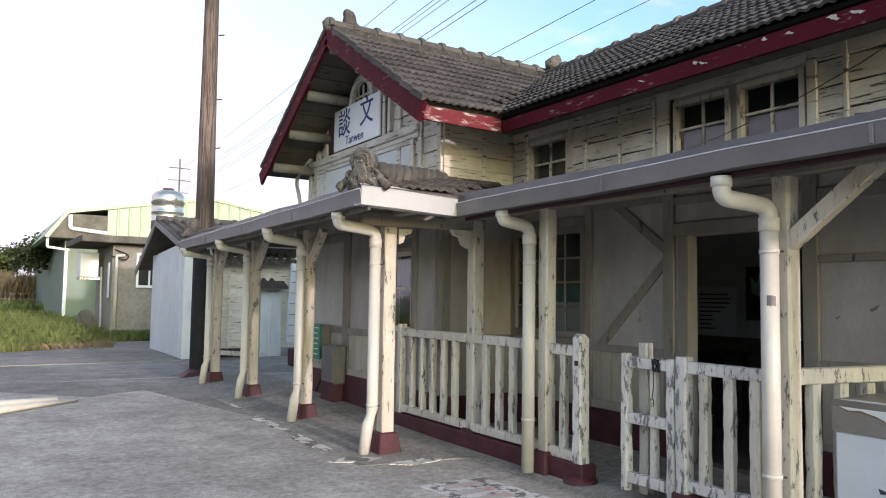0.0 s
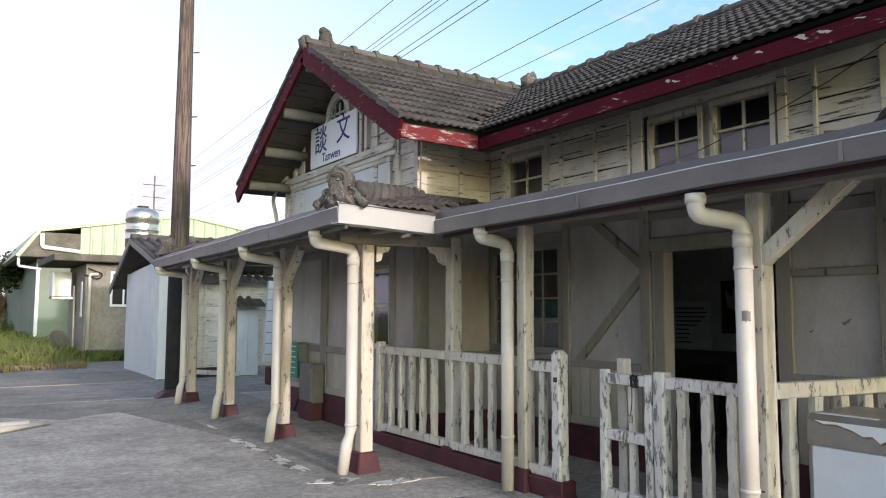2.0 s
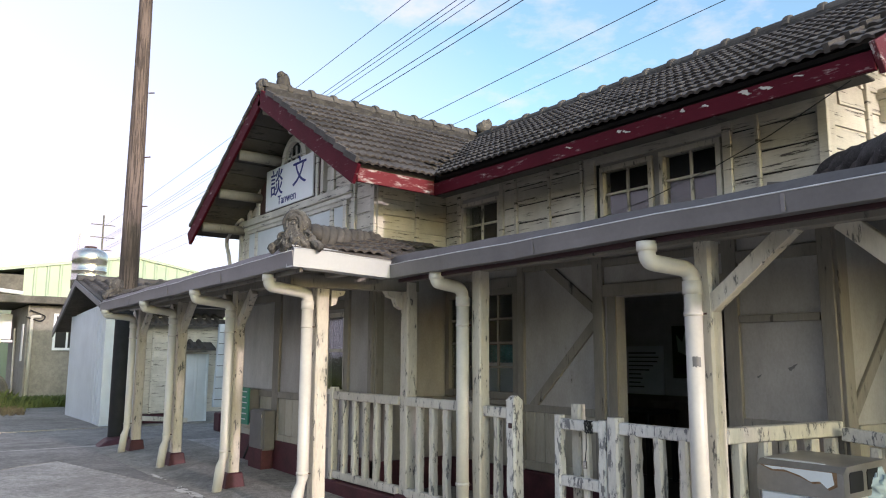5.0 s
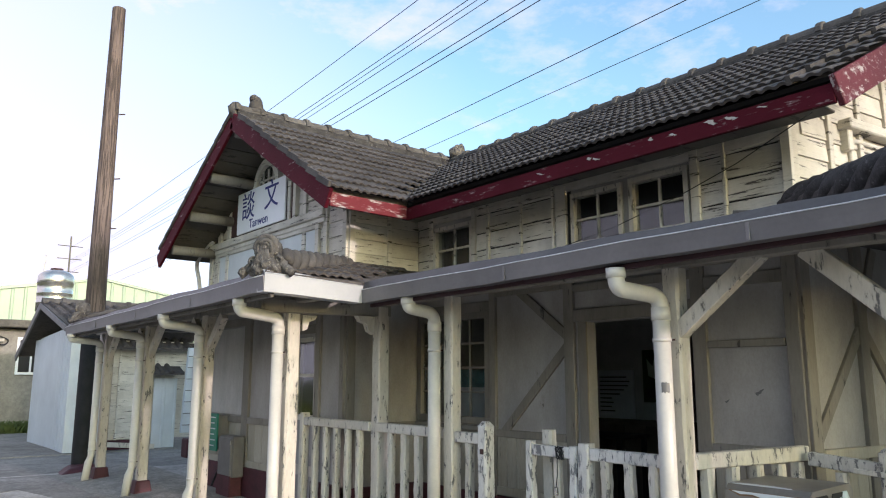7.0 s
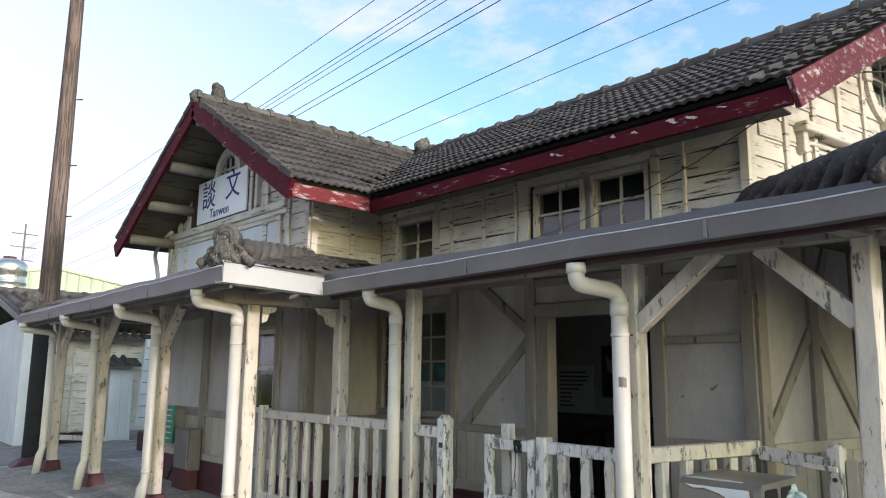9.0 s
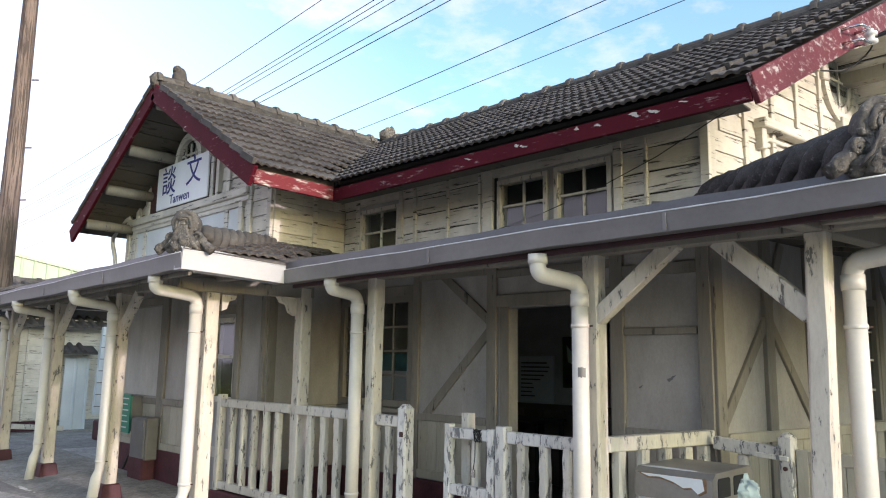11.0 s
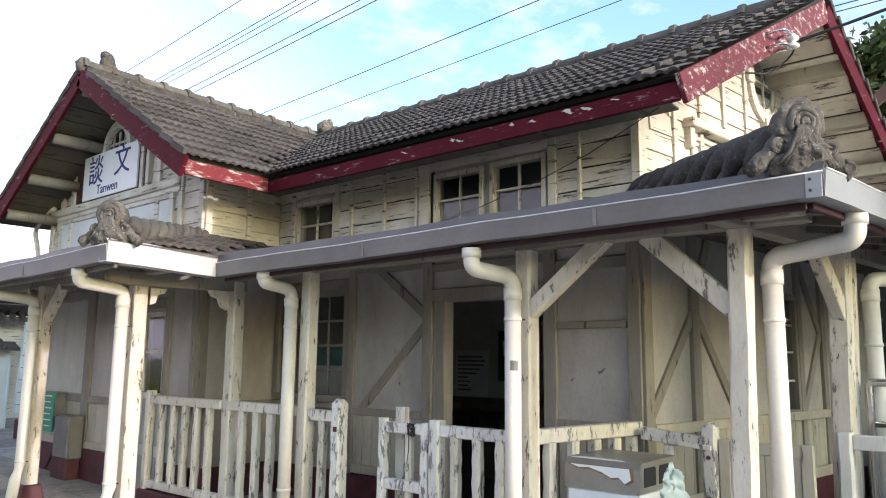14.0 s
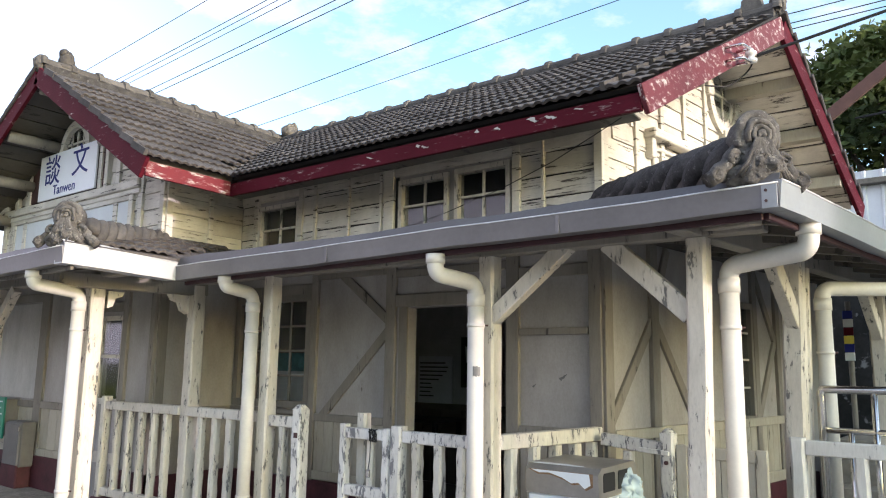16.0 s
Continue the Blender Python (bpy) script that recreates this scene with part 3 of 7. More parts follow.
def gutter(a, b, name, label, mat, out, h=(0.135, 0.135), w=0.12, apron=(0.06, 0.06)):
    """An open sheet gutter from a to b (bottom front edges) with a highlight-toned front bead and the apron sheet
    behind it; out: the outward normal.
    """
    a, b, o = Vector(a), Vector(b), Vector(out)
    bm, ab = bmesh.new(), bmesh.new()
    n = max(3, int((b - a).length / 0.3))
    rings, sheet, bead = [], [], []
    for i in range(n + 1):
        k = i / n
        p = a.lerp(b, k) + Vector((0, 0, 0.004 * math.sin(i * 0.9) + 0.002 * math.sin(i * 2.3)))
        hh = h[0] + (h[1] - h[0]) * k
        prof = [(0.0, 0.0), (-0.006, hh * 0.5), (-0.014, hh), (0.002, hh), (0.006, hh * 0.5), (0.01, 0.01), (w, 0.01), (w, hh), (w + 0.008, hh), (w + 0.008, -0.002)]
        rings.append([bm.verts.new(p - o * d + Vector((0, 0, z))) for d, z in prof])
        bead.append(p + o * 0.014 + Vector((0, 0, hh)))
        t_ = hh + (apron[0] + (apron[1] - apron[0]) * k) + 0.006 * math.sin(i * 1.7) + 0.005 * math.sin(i * 0.6)
        sheet.append([ab.verts.new(p - o * d + Vector((0, 0, z))) for d, z in ((-0.004, hh + 0.002), (0.03, t_), (0.034, t_ - 0.002), (0.0, hh))])
    for bm_, rr in ((bm, rings), (ab, sheet)):
        m_ = len(rr[0])
        for r, q_ in zip(rr, rr[1:]):
            for k in range(m_):
                bm_.faces.new((r[k], r[(k + 1) % m_], q_[(k + 1) % m_], q_[k]))
        bm_.faces.new(rr[0][::-1])
        bm_.faces.new(rr[-1])
        bmesh.ops.recalc_face_normals(bm_, faces=bm_.faces)
    g = thing(name, a, label, "gutter")
    part("trough", bm, mat, g)
    part("apron", ab, M_APRON if mat == M_GUTTER else mat, g, "weathered apron sheet at the roof edge")
    part("bead", tube(bead, 0.0045, 6), M_BEAD_GLINT, g, "front edge bead with the highlight put into its colour", smooth=True)
    t = (b - a).normalized()
    L = (b - a).length
    for i in range(1, int(L / 1.8) + 1):
        k = i * 1.8 / L
        if k < 0.97:
            p = a.lerp(b, k)
            hh = h[0] + (h[1] - h[0]) * k
            part("seam", beam(p + o * 0.010 - t * 0.011 + Vector((0, 0, hh * 0.5)), p + o * 0.010 + t * 0.011 + Vector((0, 0, hh * 0.5)), 0.006, hh * 0.94, 0.001), mat, g)
    return g


sv = Vector((math.cos(SK), -math.sin(SK), 0))
GS = 2.222
gutter((XG, YG, 2.168), (XG, SG, GS), "eaves_gutter", "long grey sheet-metal gutter of the main verandah", M_GUTTER, (-1, 0, 0), (0.118, 0.108), 0.12, (0.072, 0.05))
gutter(tuple(Vector((XG, SG, GS))), tuple(Vector((XG, SG, GS)) + sv * 6.0), "eaves_gutter", "pale grey gutter along the south side", M_GUTTER_S, (-math.sin(SK), -math.cos(SK), 0), (0.125, 0.14), 0.12, (0.0, 0.02))
cr_ = thing("gutter_corner", (XG, SG, GS), "folded pale grey corner cap riveted on the gutter", "gutter cap")
part("plate", box((XG - 0.014, SG + 0.006, GS - 0.004), (XG - 0.009, SG + 0.075, GS + 0.107), 0.001), M_GUTTER_S, cr_)
for z in (0.03, 0.08):
    part("rivet", tube([(XG - 0.013, SG + 0.055, GS + z), (XG - 0.019, SG + 0.055, GS + z)], 0.007, 8), M_RUST, cr_)
gutter((WX0, YG, 2.205), (XG, YG, 2.168), "eaves_gutter", "short gutter round the wing corner, sunlight put into its tone", M_GUTTER_SUN, (0, -1, 0), (0.15, 0.15), 0.12, (0.03, 0.02))
gutter((WX1, YGN, 2.165), (WX0, YG, 2.205), "eaves_gutter", "grey sheet-metal gutter of the wing verandah", M_GUTTER, (-1, 0, 0), (0.125, 0.125), 0.12, (0.05, 0.06))

# ---- frame, panels and boards of the front wall ----
def on_front(name, y0, y1, z0, z1, out, mat, parent, label=""):
    return part(name, box((XW - out, y0, z0), (XW + 0.004, y1, z1), 0.004), mat, parent, label)


def slanted(name, a, b, w, out, mat, parent, x):
    return part(name, beam((x - out / 2 + 0.002, *a), (x - out / 2 + 0.002, *b), out, w, 0.004, (0, b[1] - a[1], -(b[0] - a[0]))), mat, parent)


rng = random.Random(4)
F = front
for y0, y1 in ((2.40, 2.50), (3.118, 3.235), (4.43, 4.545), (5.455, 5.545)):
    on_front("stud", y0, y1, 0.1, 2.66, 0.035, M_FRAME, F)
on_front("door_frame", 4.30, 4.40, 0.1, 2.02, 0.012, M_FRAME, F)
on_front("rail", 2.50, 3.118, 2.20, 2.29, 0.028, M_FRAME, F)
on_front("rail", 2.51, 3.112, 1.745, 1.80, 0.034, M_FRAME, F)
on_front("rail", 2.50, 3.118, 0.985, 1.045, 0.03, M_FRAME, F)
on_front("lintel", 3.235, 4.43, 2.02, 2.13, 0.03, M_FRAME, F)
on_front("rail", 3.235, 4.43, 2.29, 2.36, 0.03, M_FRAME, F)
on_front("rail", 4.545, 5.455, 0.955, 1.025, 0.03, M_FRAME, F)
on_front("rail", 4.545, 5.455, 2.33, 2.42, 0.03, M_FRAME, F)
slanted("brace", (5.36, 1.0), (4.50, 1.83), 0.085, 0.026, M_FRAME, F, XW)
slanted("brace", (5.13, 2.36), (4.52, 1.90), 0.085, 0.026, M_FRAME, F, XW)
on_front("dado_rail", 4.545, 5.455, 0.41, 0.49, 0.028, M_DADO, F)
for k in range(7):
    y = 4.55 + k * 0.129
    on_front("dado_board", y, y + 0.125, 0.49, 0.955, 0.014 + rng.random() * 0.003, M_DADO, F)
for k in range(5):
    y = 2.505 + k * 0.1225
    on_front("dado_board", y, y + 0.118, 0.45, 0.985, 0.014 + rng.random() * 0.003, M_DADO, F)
for y0, y1 in ((2.36, 3.235), (4.30, 6.76)):
    part("plinth", box((XW - 0.05, y0, 0.05), (XW + 0.01, y1, 0.40), 0.01), M_BASE, F, "maroon painted plinth")
# flaked spots on the painted panel
for y, z, w, h in ((2.735, 1.42, 0.075, 0.035), (2.99, 1.352, 0.04, 0.02)):
    pts = [(XW - 0.003, y + w * math.cos(a) * (0.4 + 0.2 * math.sin(3 * a)), z + h * math.sin(a) * (0.5 + 0.2 * math.cos(2 * a)) - 0.25 * w * math.cos(a)) for a in [i * math.pi / 5 for i in range(10)]]
    part("flaked_spot", prism(pts, (0.004, 0, 0)), M_GREYBOX, F, "grey flaked spot in the paint")
# upper boards between battens; dark sheet behind stands for shade in the gaps
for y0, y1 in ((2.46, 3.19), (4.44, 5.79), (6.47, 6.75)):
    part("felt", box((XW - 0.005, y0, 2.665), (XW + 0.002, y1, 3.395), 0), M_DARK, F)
SECT = [(2.43, 2.87), (2.90, 3.10), (4.60, 4.63), (4.66, 5.06), (5.09, 5.53), (5.57, 5.74), (6.52, 6.74)]
for y0, y1 in SECT:
    for k, (z0, z1) in enumerate(((2.66, 2.837), (2.846, 3.017), (3.026, 3.215), (3.224, 3.40))):
        j = rng.uniform(-0.005, 0.005)
        bm = hexa(bmesh.new(), [(XW - 0.022, y0, z0 + j), (XW, y0, z0 + j), (XW, y1, z0 - j), (XW - 0.022, y1, z0 - j), (XW - 0.01, y0, z1), (XW, y0, z1), (XW, y1, z1), (XW - 0.012, y1, z1 - abs(j))], 0.002)
        part("plank", bm, M_SIDING, F)
for y0, y1 in ((2.36, 2.43), (2.87, 2.90), (3.10, 3.175), (4.48, 4.60), (4.63, 4.66), (5.06, 5.09), (5.53, 5.57), (5.74, 5.80), (6.46, 6.52)):
    on_front("batten", y0, y1, 2.66, 3.40, 0.04, M_SIDING, F)
for y0, y1 in ((2.43, 6.76),):
    on_front("head_board", y0, y1, 3.24, 3.42, 0.028, M_SIDING, F)


def window_y(name, x, y0, y1, z0, z1, cols, rows, label, fw=0.045, deep=0.07, mat=M_RAIL):
    """A casement in a wall that faces -X: frame, glazing bars and single panes."""
    w = tagged(thing(name, (x, (y0 + y1) / 2, z0), label, "window"), kind="structure")
    for lo, hi in (((y0, z0), (y1, z0 + fw)), ((y0, z1 - fw), (y1, z1)), ((y0, z0 + fw), (y0 + fw, z1 - fw)), ((y1 - fw, z0 + fw), (y1, z1 - fw))):
        part("window_frame", box((x - 0.03, lo[0], lo[1]), (x + deep, hi[0], hi[1]), 0.004), mat, w)
    iy, iz = (y1 - y0 - 2 * fw) / cols, (z1 - z0 - 2 * fw) / rows
    for c in range(1, cols):
        y = y0 + fw + c * iy
        part("glazing_bar", box((x + 0.004, y - 0.011, z0 + fw), (x + 0.034, y + 0.011, z1 - fw), 0.003), mat, w)
    for r in range(1, rows):
        z = z0 + fw + r * iz
        part("glazing_bar", box((x + 0.005, y0 + fw, z - 0.011), (x + 0.033, y1 - fw, z + 0.011), 0.003), mat, w)
    for c in range(cols):
        for r in range(rows):
            p = part("pane", box((x + 0.018, y0 + fw + c * iy + 0.004, z0 + fw + r * iz + 0.004), (x + 0.022, y0 + fw + (c + 1) * iy - 0.004, z0 + fw + (r + 1) * iz - 0.004), 0), M_GLASS, w)
            p.visible_shadow = False
    return w


window_y("window_1", XW, 3.20, 3.78, 2.70, 3.215, 2, 2, "small four-pane upper window with cream frame")
window_y("window_2", XW, 3.85, 4.43, 2.70, 3.205, 2, 2, "small four-pane upper window with cream frame")
window_y("window_3", XW, 5.80, 6.46, 2.66, 3.19, 2, 2, "four-pane upper window near the wing")
window_y("window_4", XW, 5.55, 6.74, 1.06, 2.2, 4, 4, "tall many-paned window in the shade of the verandah", 0.07, mat=M_FRAME)
part("sill", box((XW - 0.06, 5.5, 1.0), (XW + 0.02, 6.76, 1.05), 0.006), M_FRAME, F)
on_front("transom", 5.545, 6.76, 2.2, 2.3, 0.03, M_FRAME, F)
on_front("dado_rail", 5.545, 6.76, 0.41, 0.49, 0.028, M_DADO, F)
for k in range(9):
    y = 5.55 + k * 0.132
    on_front("dado_board", y, y + 0.128, 0.49, 0.99, 0.014, M_DADO, F)

# eaves: rafters and soffit of the main roof
for k in range(11):
    y = 1.95 + k * 0.42
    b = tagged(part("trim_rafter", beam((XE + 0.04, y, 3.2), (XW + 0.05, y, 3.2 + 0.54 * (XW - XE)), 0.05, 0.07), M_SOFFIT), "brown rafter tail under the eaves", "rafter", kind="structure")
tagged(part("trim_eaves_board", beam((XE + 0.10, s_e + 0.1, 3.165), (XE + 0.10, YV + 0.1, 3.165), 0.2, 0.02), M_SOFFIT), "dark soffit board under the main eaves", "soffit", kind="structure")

# ---- south wall ----
S = south_wall


def on_south(name, u0, u1, z0, z1, out, mat, parent=None, label=""):
    return part(name, box((u0, -out, z0), (u1, 0.004, z1), 0.004), mat, parent or S, label, SOUTH)


def south_slant(name, a, b, w, out, mat):
    return part(name, beam((a[0], -out / 2 + 0.002, a[1]), (b[0], -out / 2 + 0.002, b[1]), out, w, 0.004, (-(b[1] - a[1]), 0, b[0] - a[0])), mat, S, "", SOUTH)


for u0, u1 in ((-0.012, 0.10), (0.68, 0.80), (1.36, 1.46), (2.12, 2.24), (2.70, 2.80), (3.28, 3.38)):
    on_south("stud", u0, u1, 0.1, 2.62, 0.035, M_FRAME)
for a, b in (((0.06, 1.08), (0.72, 1.88)), ((1.40, 1.08), (0.76, 1.88)), ((1.0, 2.5), (0.74, 1.95)), ((2.8, 1.05), (3.30, 1.85)), ((2.78, 2.5), (3.30, 1.75))):
    south_slant("brace", a, b, 0.085, 0.028, M_FRAME)
on_south("dado_rail", 0.10, 3.4, 0.96, 1.04, 0.045, M_DADO)
on_south("dado_rail", 0.10, 3.4, 0.40, 0.50, 0.04, M_DADO)
for k in range(24):
    u = 0.105 + k * 0.136
    on_south("dado_board", u, u + 0.132, 0.50, 0.96, 0.014 + rng.random() * 0.004, M_DADO)
on_south("plinth", 0.0, 4.3, 0.05, 0.40, 0.05, M_BASE, S, "maroon painted plinth")
w = tagged(thing("window_5", tuple(SOUTH @ Vector((2.47, 0, 1.0))), "tall narrow window in the south wall", "window"), kind="structure")
for lo, hi in (((2.24, 1.0), (2.70, 1.06)), ((2.24, 2.1), (2.70, 2.16)), ((2.24, 1.06), (2.29, 2.1)), ((2.65, 1.06), (2.70, 2.1))):
    part("window_frame", box((lo[0], -0.03, lo[1]), (hi[0], 0.07, hi[1]), 0.004), M_FRAME, w, "", SOUTH)
for z in (1.33, 1.6, 1.86):
    part("glazing_bar", box((2.29, 0.005, z - 0.01), (2.65, 0.03, z + 0.01), 0.002), M_RAIL, w, "", SOUTH)
p = part("pane", box((2.29, 0.015, 1.06), (2.65, 0.02, 2.1), 0), M_GLASS, w, "", SOUTH)
p.visible_shadow = False
# gable boards and battens
GB = bpy.data.objects["wall_south_gable"]
gz = lambda u: 3.36 + 1.26 * u / 2.1 if u < 2.1 else 4.62 - 1.42 * (u - 2.1) / 2.2
z = 2.62
while z < 4.45:
    h = 0.17
    ua = 0.0 if z + h < 3.36 else (z + h - 3.36) / 0.6
    ub = 4.3 - max(0.0, (z + h - 3.2) / 0.646)
    if ub - ua > 0.2:
        bm = hexa(bmesh.new(), [(ua, -0.02, z), (ub, -0.02, z), (ub, 0, z), (ua, 0, z), (ua, -0.008, z + h - 0.005), (ub, -0.008, z + h - 0.005), (ub, 0, z + h - 0.005), (ua, 0, z + h - 0.005)], 0.002)
        part("plank", bm, M_SIDING, GB, "", SOUTH)
    z += h
for u in (-0.012, 0.50, 0.93, 1.36, 1.80, 2.9, 3.4):
    part("batten", box((u, -0.04, 2.62), (u + (0.09 if u < 0 else 0.055), 0.0, gz(max(u, 0)) - 0.05), 0.004), M_SIDING, GB, "", SOUTH)
# round window with a keyed surround
rw = tagged(thing("window_6", tuple(SOUTH @ Vector((2.22, 0, 4.0))), "oval window with a stepped cream surround in the gable", "window"), kind="structure")


def ring(cu, cz, r0, r1, y0, y1, e=1.25, n=28):
    bm = bmesh.new()
    rows = []
    for i in range(n):
        a = i * 2 * math.pi / n
        c, s = math.cos(a), math.sin(a) * e
        rows.append([bm.verts.new((cu + r * c, y, cz + r * s)) for r, y in ((r0, y0), (r0, y1), (r1, y1), (r1, y0))])
    for i in range(n):
        p, q = rows[i], rows[(i + 1) % n]
        for k in range(4):
            bm.faces.new((p[k], p[(k + 1) % 4], q[(k + 1) % 4], q[k]))
    bmesh.ops.recalc_face_normals(bm, faces=bm.faces)
    return bm


CU, CZ = 2.22, 4.2
part("surround", ring(CU, CZ, 0.255, 0.33, -0.055, 0.0), M_SIDING, rw, "", SOUTH)
part("window_frame", ring(CU, CZ, 0.2, 0.255, -0.035, 0.0), M_RAIL, rw, "", SOUTH)
# dark disc in place of the unlit space behind the oval glass
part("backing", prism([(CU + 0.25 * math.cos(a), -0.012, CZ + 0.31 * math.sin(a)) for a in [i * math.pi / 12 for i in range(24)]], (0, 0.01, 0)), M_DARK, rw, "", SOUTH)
part("pane", prism([(CU + 0.2 * math.cos(a), -0.024, CZ + 0.25 * math.sin(a)) for a in [i * math.pi / 12 for i in range(24)]], (0, 0.004, 0)), M_GLASS, rw, "", SOUTH)
part("glazing_bar", box((CU - 0.012, -0.036, CZ - 0.25), (CU + 0.012, -0.014, CZ + 0.25), 0.002), M_RAIL, rw, "", SOUTH)
part("glazing_bar", box((CU - 0.2, -0.0365, CZ - 0.012), (CU + 0.2, -0.0145, CZ + 0.012), 0.002), M_RAIL, rw, "", SOUTH)
for du, dz in ((0, 0.43), (0, -0.43), (0.33, 0), (-0.33, 0)):
    part("keystone", box((CU + du - 0.06, -0.08, CZ + dz - 0.07), (CU + du + 0.06, 0, CZ + dz + 0.07), 0.008), M_SIDING, rw, "", SOUTH)
# hooded vent frame under it
hv = tagged(thing("window_7", tuple(SOUTH @ Vector((1.2, 0, 3.0))), "blind framed opening with a moulded hood", "window"), kind="structure")
part("hood", box((0.68, -0.12, 3.42), (1.62, 0.0, 3.50), 0.01), M_SIDING, hv, "", SOUTH)
part("bracket", box((0.70, -0.08, 3.25), (0.77, 0.0, 3.42), 0.008), M_SIDING, hv, "", SOUTH)
part("bracket", box((1.53, -0.08, 3.25), (1.60, 0.0, 3.42), 0.008), M_SIDING, hv, "", SOUTH)
part("frame", tube(bend([(0.80, -0.02, 2.7), (0.80, -0.03, 3.36), (1.5, -0.03, 3.36), (1.5, -0.02, 2.7)], 0.1), 0.02, 8), M_SIDING, hv, "", SOUTH, True)
# soffit and purlins of the south gable overhang
for x, zz in ((XR + 0.55, 4.25), (XR + 1.05, 3.86), (XR + 1.55, 3.46), (XE + 0.9, 3.66)):
    y = south_y(x, YS, XW)
    tagged(part("trim_purlin", beam((x, y - 0.72, zz), (x, y + 0.1, zz), 0.13, 0.12), M_DADO), "cream purlin end under the gable roof", "purlin", kind="structure")
for k in range(10):
    x0 = XR + 0.03 + k * 0.2
    bm = beam((x0 + 0.1, south_y(x0, 1.80, XE), RZ - 0.075 - 0.70 * (x0 + 0.1 - XR)), (x0 + 0.1, south_y(x0, 2.55, XE), RZ - 0.075 - 0.70 * (x0 + 0.1 - XR)), 0.225, 0.014, 0.002, (0.57, 0, 0.82))
    tagged(part("trim_soffit_board", bm, M_SIDING), "cream soffit board of the gable overhang", "soffit", kind="structure")

# ---- the wing ----
G = bpy.data.objects["wall_wing_gable"]
wz = lambda y: 4.62 - 0.623 * abs(y - 8.55)
z = 2.72
while z < 4.4:
    h = 0.175
    half = (4.55 - z - h) / 0.64
    y0, y1 = max(YN + 0.01, 8.5 - half), min(YE - 0.01, 8.5 + half)
    if y1 > y0:
        bm = hexa(bmesh.new(), [(XV - 0.02, y0, z), (XV, y0, z), (XV, y1, z), (XV - 0.02, y1, z), (XV - 0.008, y0, z + h - 0.005), (XV, y0, z + h - 0.005), (XV, y1, z + h - 0.005), (XV - 0.008, y1, z + h - 0.005)], 0.002)
        part("plank", bm, M_SIDING, G)
    z += h
for y in (YN - 0.012, 7.16, 7.66, 9.85, 10.15, 10.42):
    part("batten", box((XV - 0.045, y, 2.72), (XV, y + 0.08, min(wz(y), 4.2) - 0.03), 0.004), M_SIDING, G)
part("frieze", box((XV - 0.085, 7.2, 3.33), (XV, 10.45, 3.43), 0.012), M_SIDING, G, "moulded rail under the sign")
part("frieze", box((XV - 0.06, 7.2, 3.27), (XV, 10.45, 3.33), 0.008), M_SIDING, G)
for y0, y1 in ((7.42, 8.75), (8.82, 10.2)):
    part("panel", box((XV - 0.03, y0, 2.72), (XV, y1, 3.22), 0.004), M_WHITEBOARD, G, "pale painted board panel")
for y0, y1, z0, z1 in ((7.34, 7.42, 2.72, 3.27), (10.2, 10.28, 2.72, 3.27), (7.42, 10.2, 3.22, 3.27), (8.755, 8.815, 2.72, 3.22)):
    part("panel_frame", box((XV - 0.05, y0, z0), (XV, y1, z1), 0.004), M_SIDING, G)
# arched window behind the sign
aw = tagged(thing("window_8", (XV, 8.72, 3.5), "arched window half hidden behind the sign", "window"), kind="structure")
part("shutter", box((XV - 0.05, 8.0, 3.45), (XV, 9.78, 4.0), 0.006), M_RUST, aw, "dark brown boarding")
for y in (7.88, 8.02, 9.76):
    part("stud", box((XV - 0.07, y, 3.43), (XV, y + 0.07, 3.98), 0.004), M_SIDING, aw)
arch = lambda r, n=16: [(8.70 + r * math.cos(i * math.pi / n), 3.98 + r * 1.05 * math.sin(i * math.pi / n)) for i in range(n + 1)]
bm = bmesh.new()
o, i_ = arch(0.36), arch(0.27)
rows = [[bm.verts.new((x, *q)) for x, q in ((XV - 0.08, a), (XV, a), (XV, b), (XV - 0.08, b))] for a, b in zip(o, i_)]
for p, q in zip(rows, rows[1:]):
    for k in range(4):
        bm.faces.new((p[k], p[(k + 1) % 4], q[(k + 1) % 4], q[k]))
bmesh.ops.recalc_face_normals(bm, faces=bm.faces)
part("window_frame", bm, M_SIDING, aw)
part("pane", prism([(XV - 0.03, *q) for q in arch(0.275)], (0.006, 0, 0)), M_GLASS, aw)
# dark sheet on the wall stands for an unlit loft
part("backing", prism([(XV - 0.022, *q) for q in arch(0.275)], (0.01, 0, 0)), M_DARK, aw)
for y in (8.56, 8.70, 8.84):
    part("glazing_bar", box((XV - 0.045, y - 0.012, 3.98), (XV - 0.02, y + 0.012, 4.22), 0.003), M_RAIL, aw)
part("glazing_bar", box((XV - 0.046, 8.43, 4.07), (XV - 0.021, 8.97, 4.095), 0.003), M_RAIL, aw)
# the sign
sign = thing("station_sign", (4.1, 8.8, 3.44), "white enamel station name sign with blue characters", "sign")
part("board", box((4.10, 8.085, 3.435), (4.125, 9.46, 4.0), 0.005), M_WHITE, sign)
for y in (8.4, 9.2):
    part("bracket", box((4.125, y - 0.02, 3.5), (XV - 0.045, y + 0.02, 3.9), 0.003), M_RUST, sign)
face = lambda y, z: Matrix(((0, 0, -1, 4.0985), (-1, 0, 0, y), (0, 1, 0, z), (0, 0, 0, 1)))
words("character", "談", 0.40, face(9.12, 3.765), M_BLUE, sign, "blue painted character")
words("character", "文", 0.40, face(8.45, 3.80), M_BLUE, sign, "blue painted character")
words("lettering", "Tanwen", 0.17, face(8.80, 3.53), M_BLUE, sign, "blue painted name")
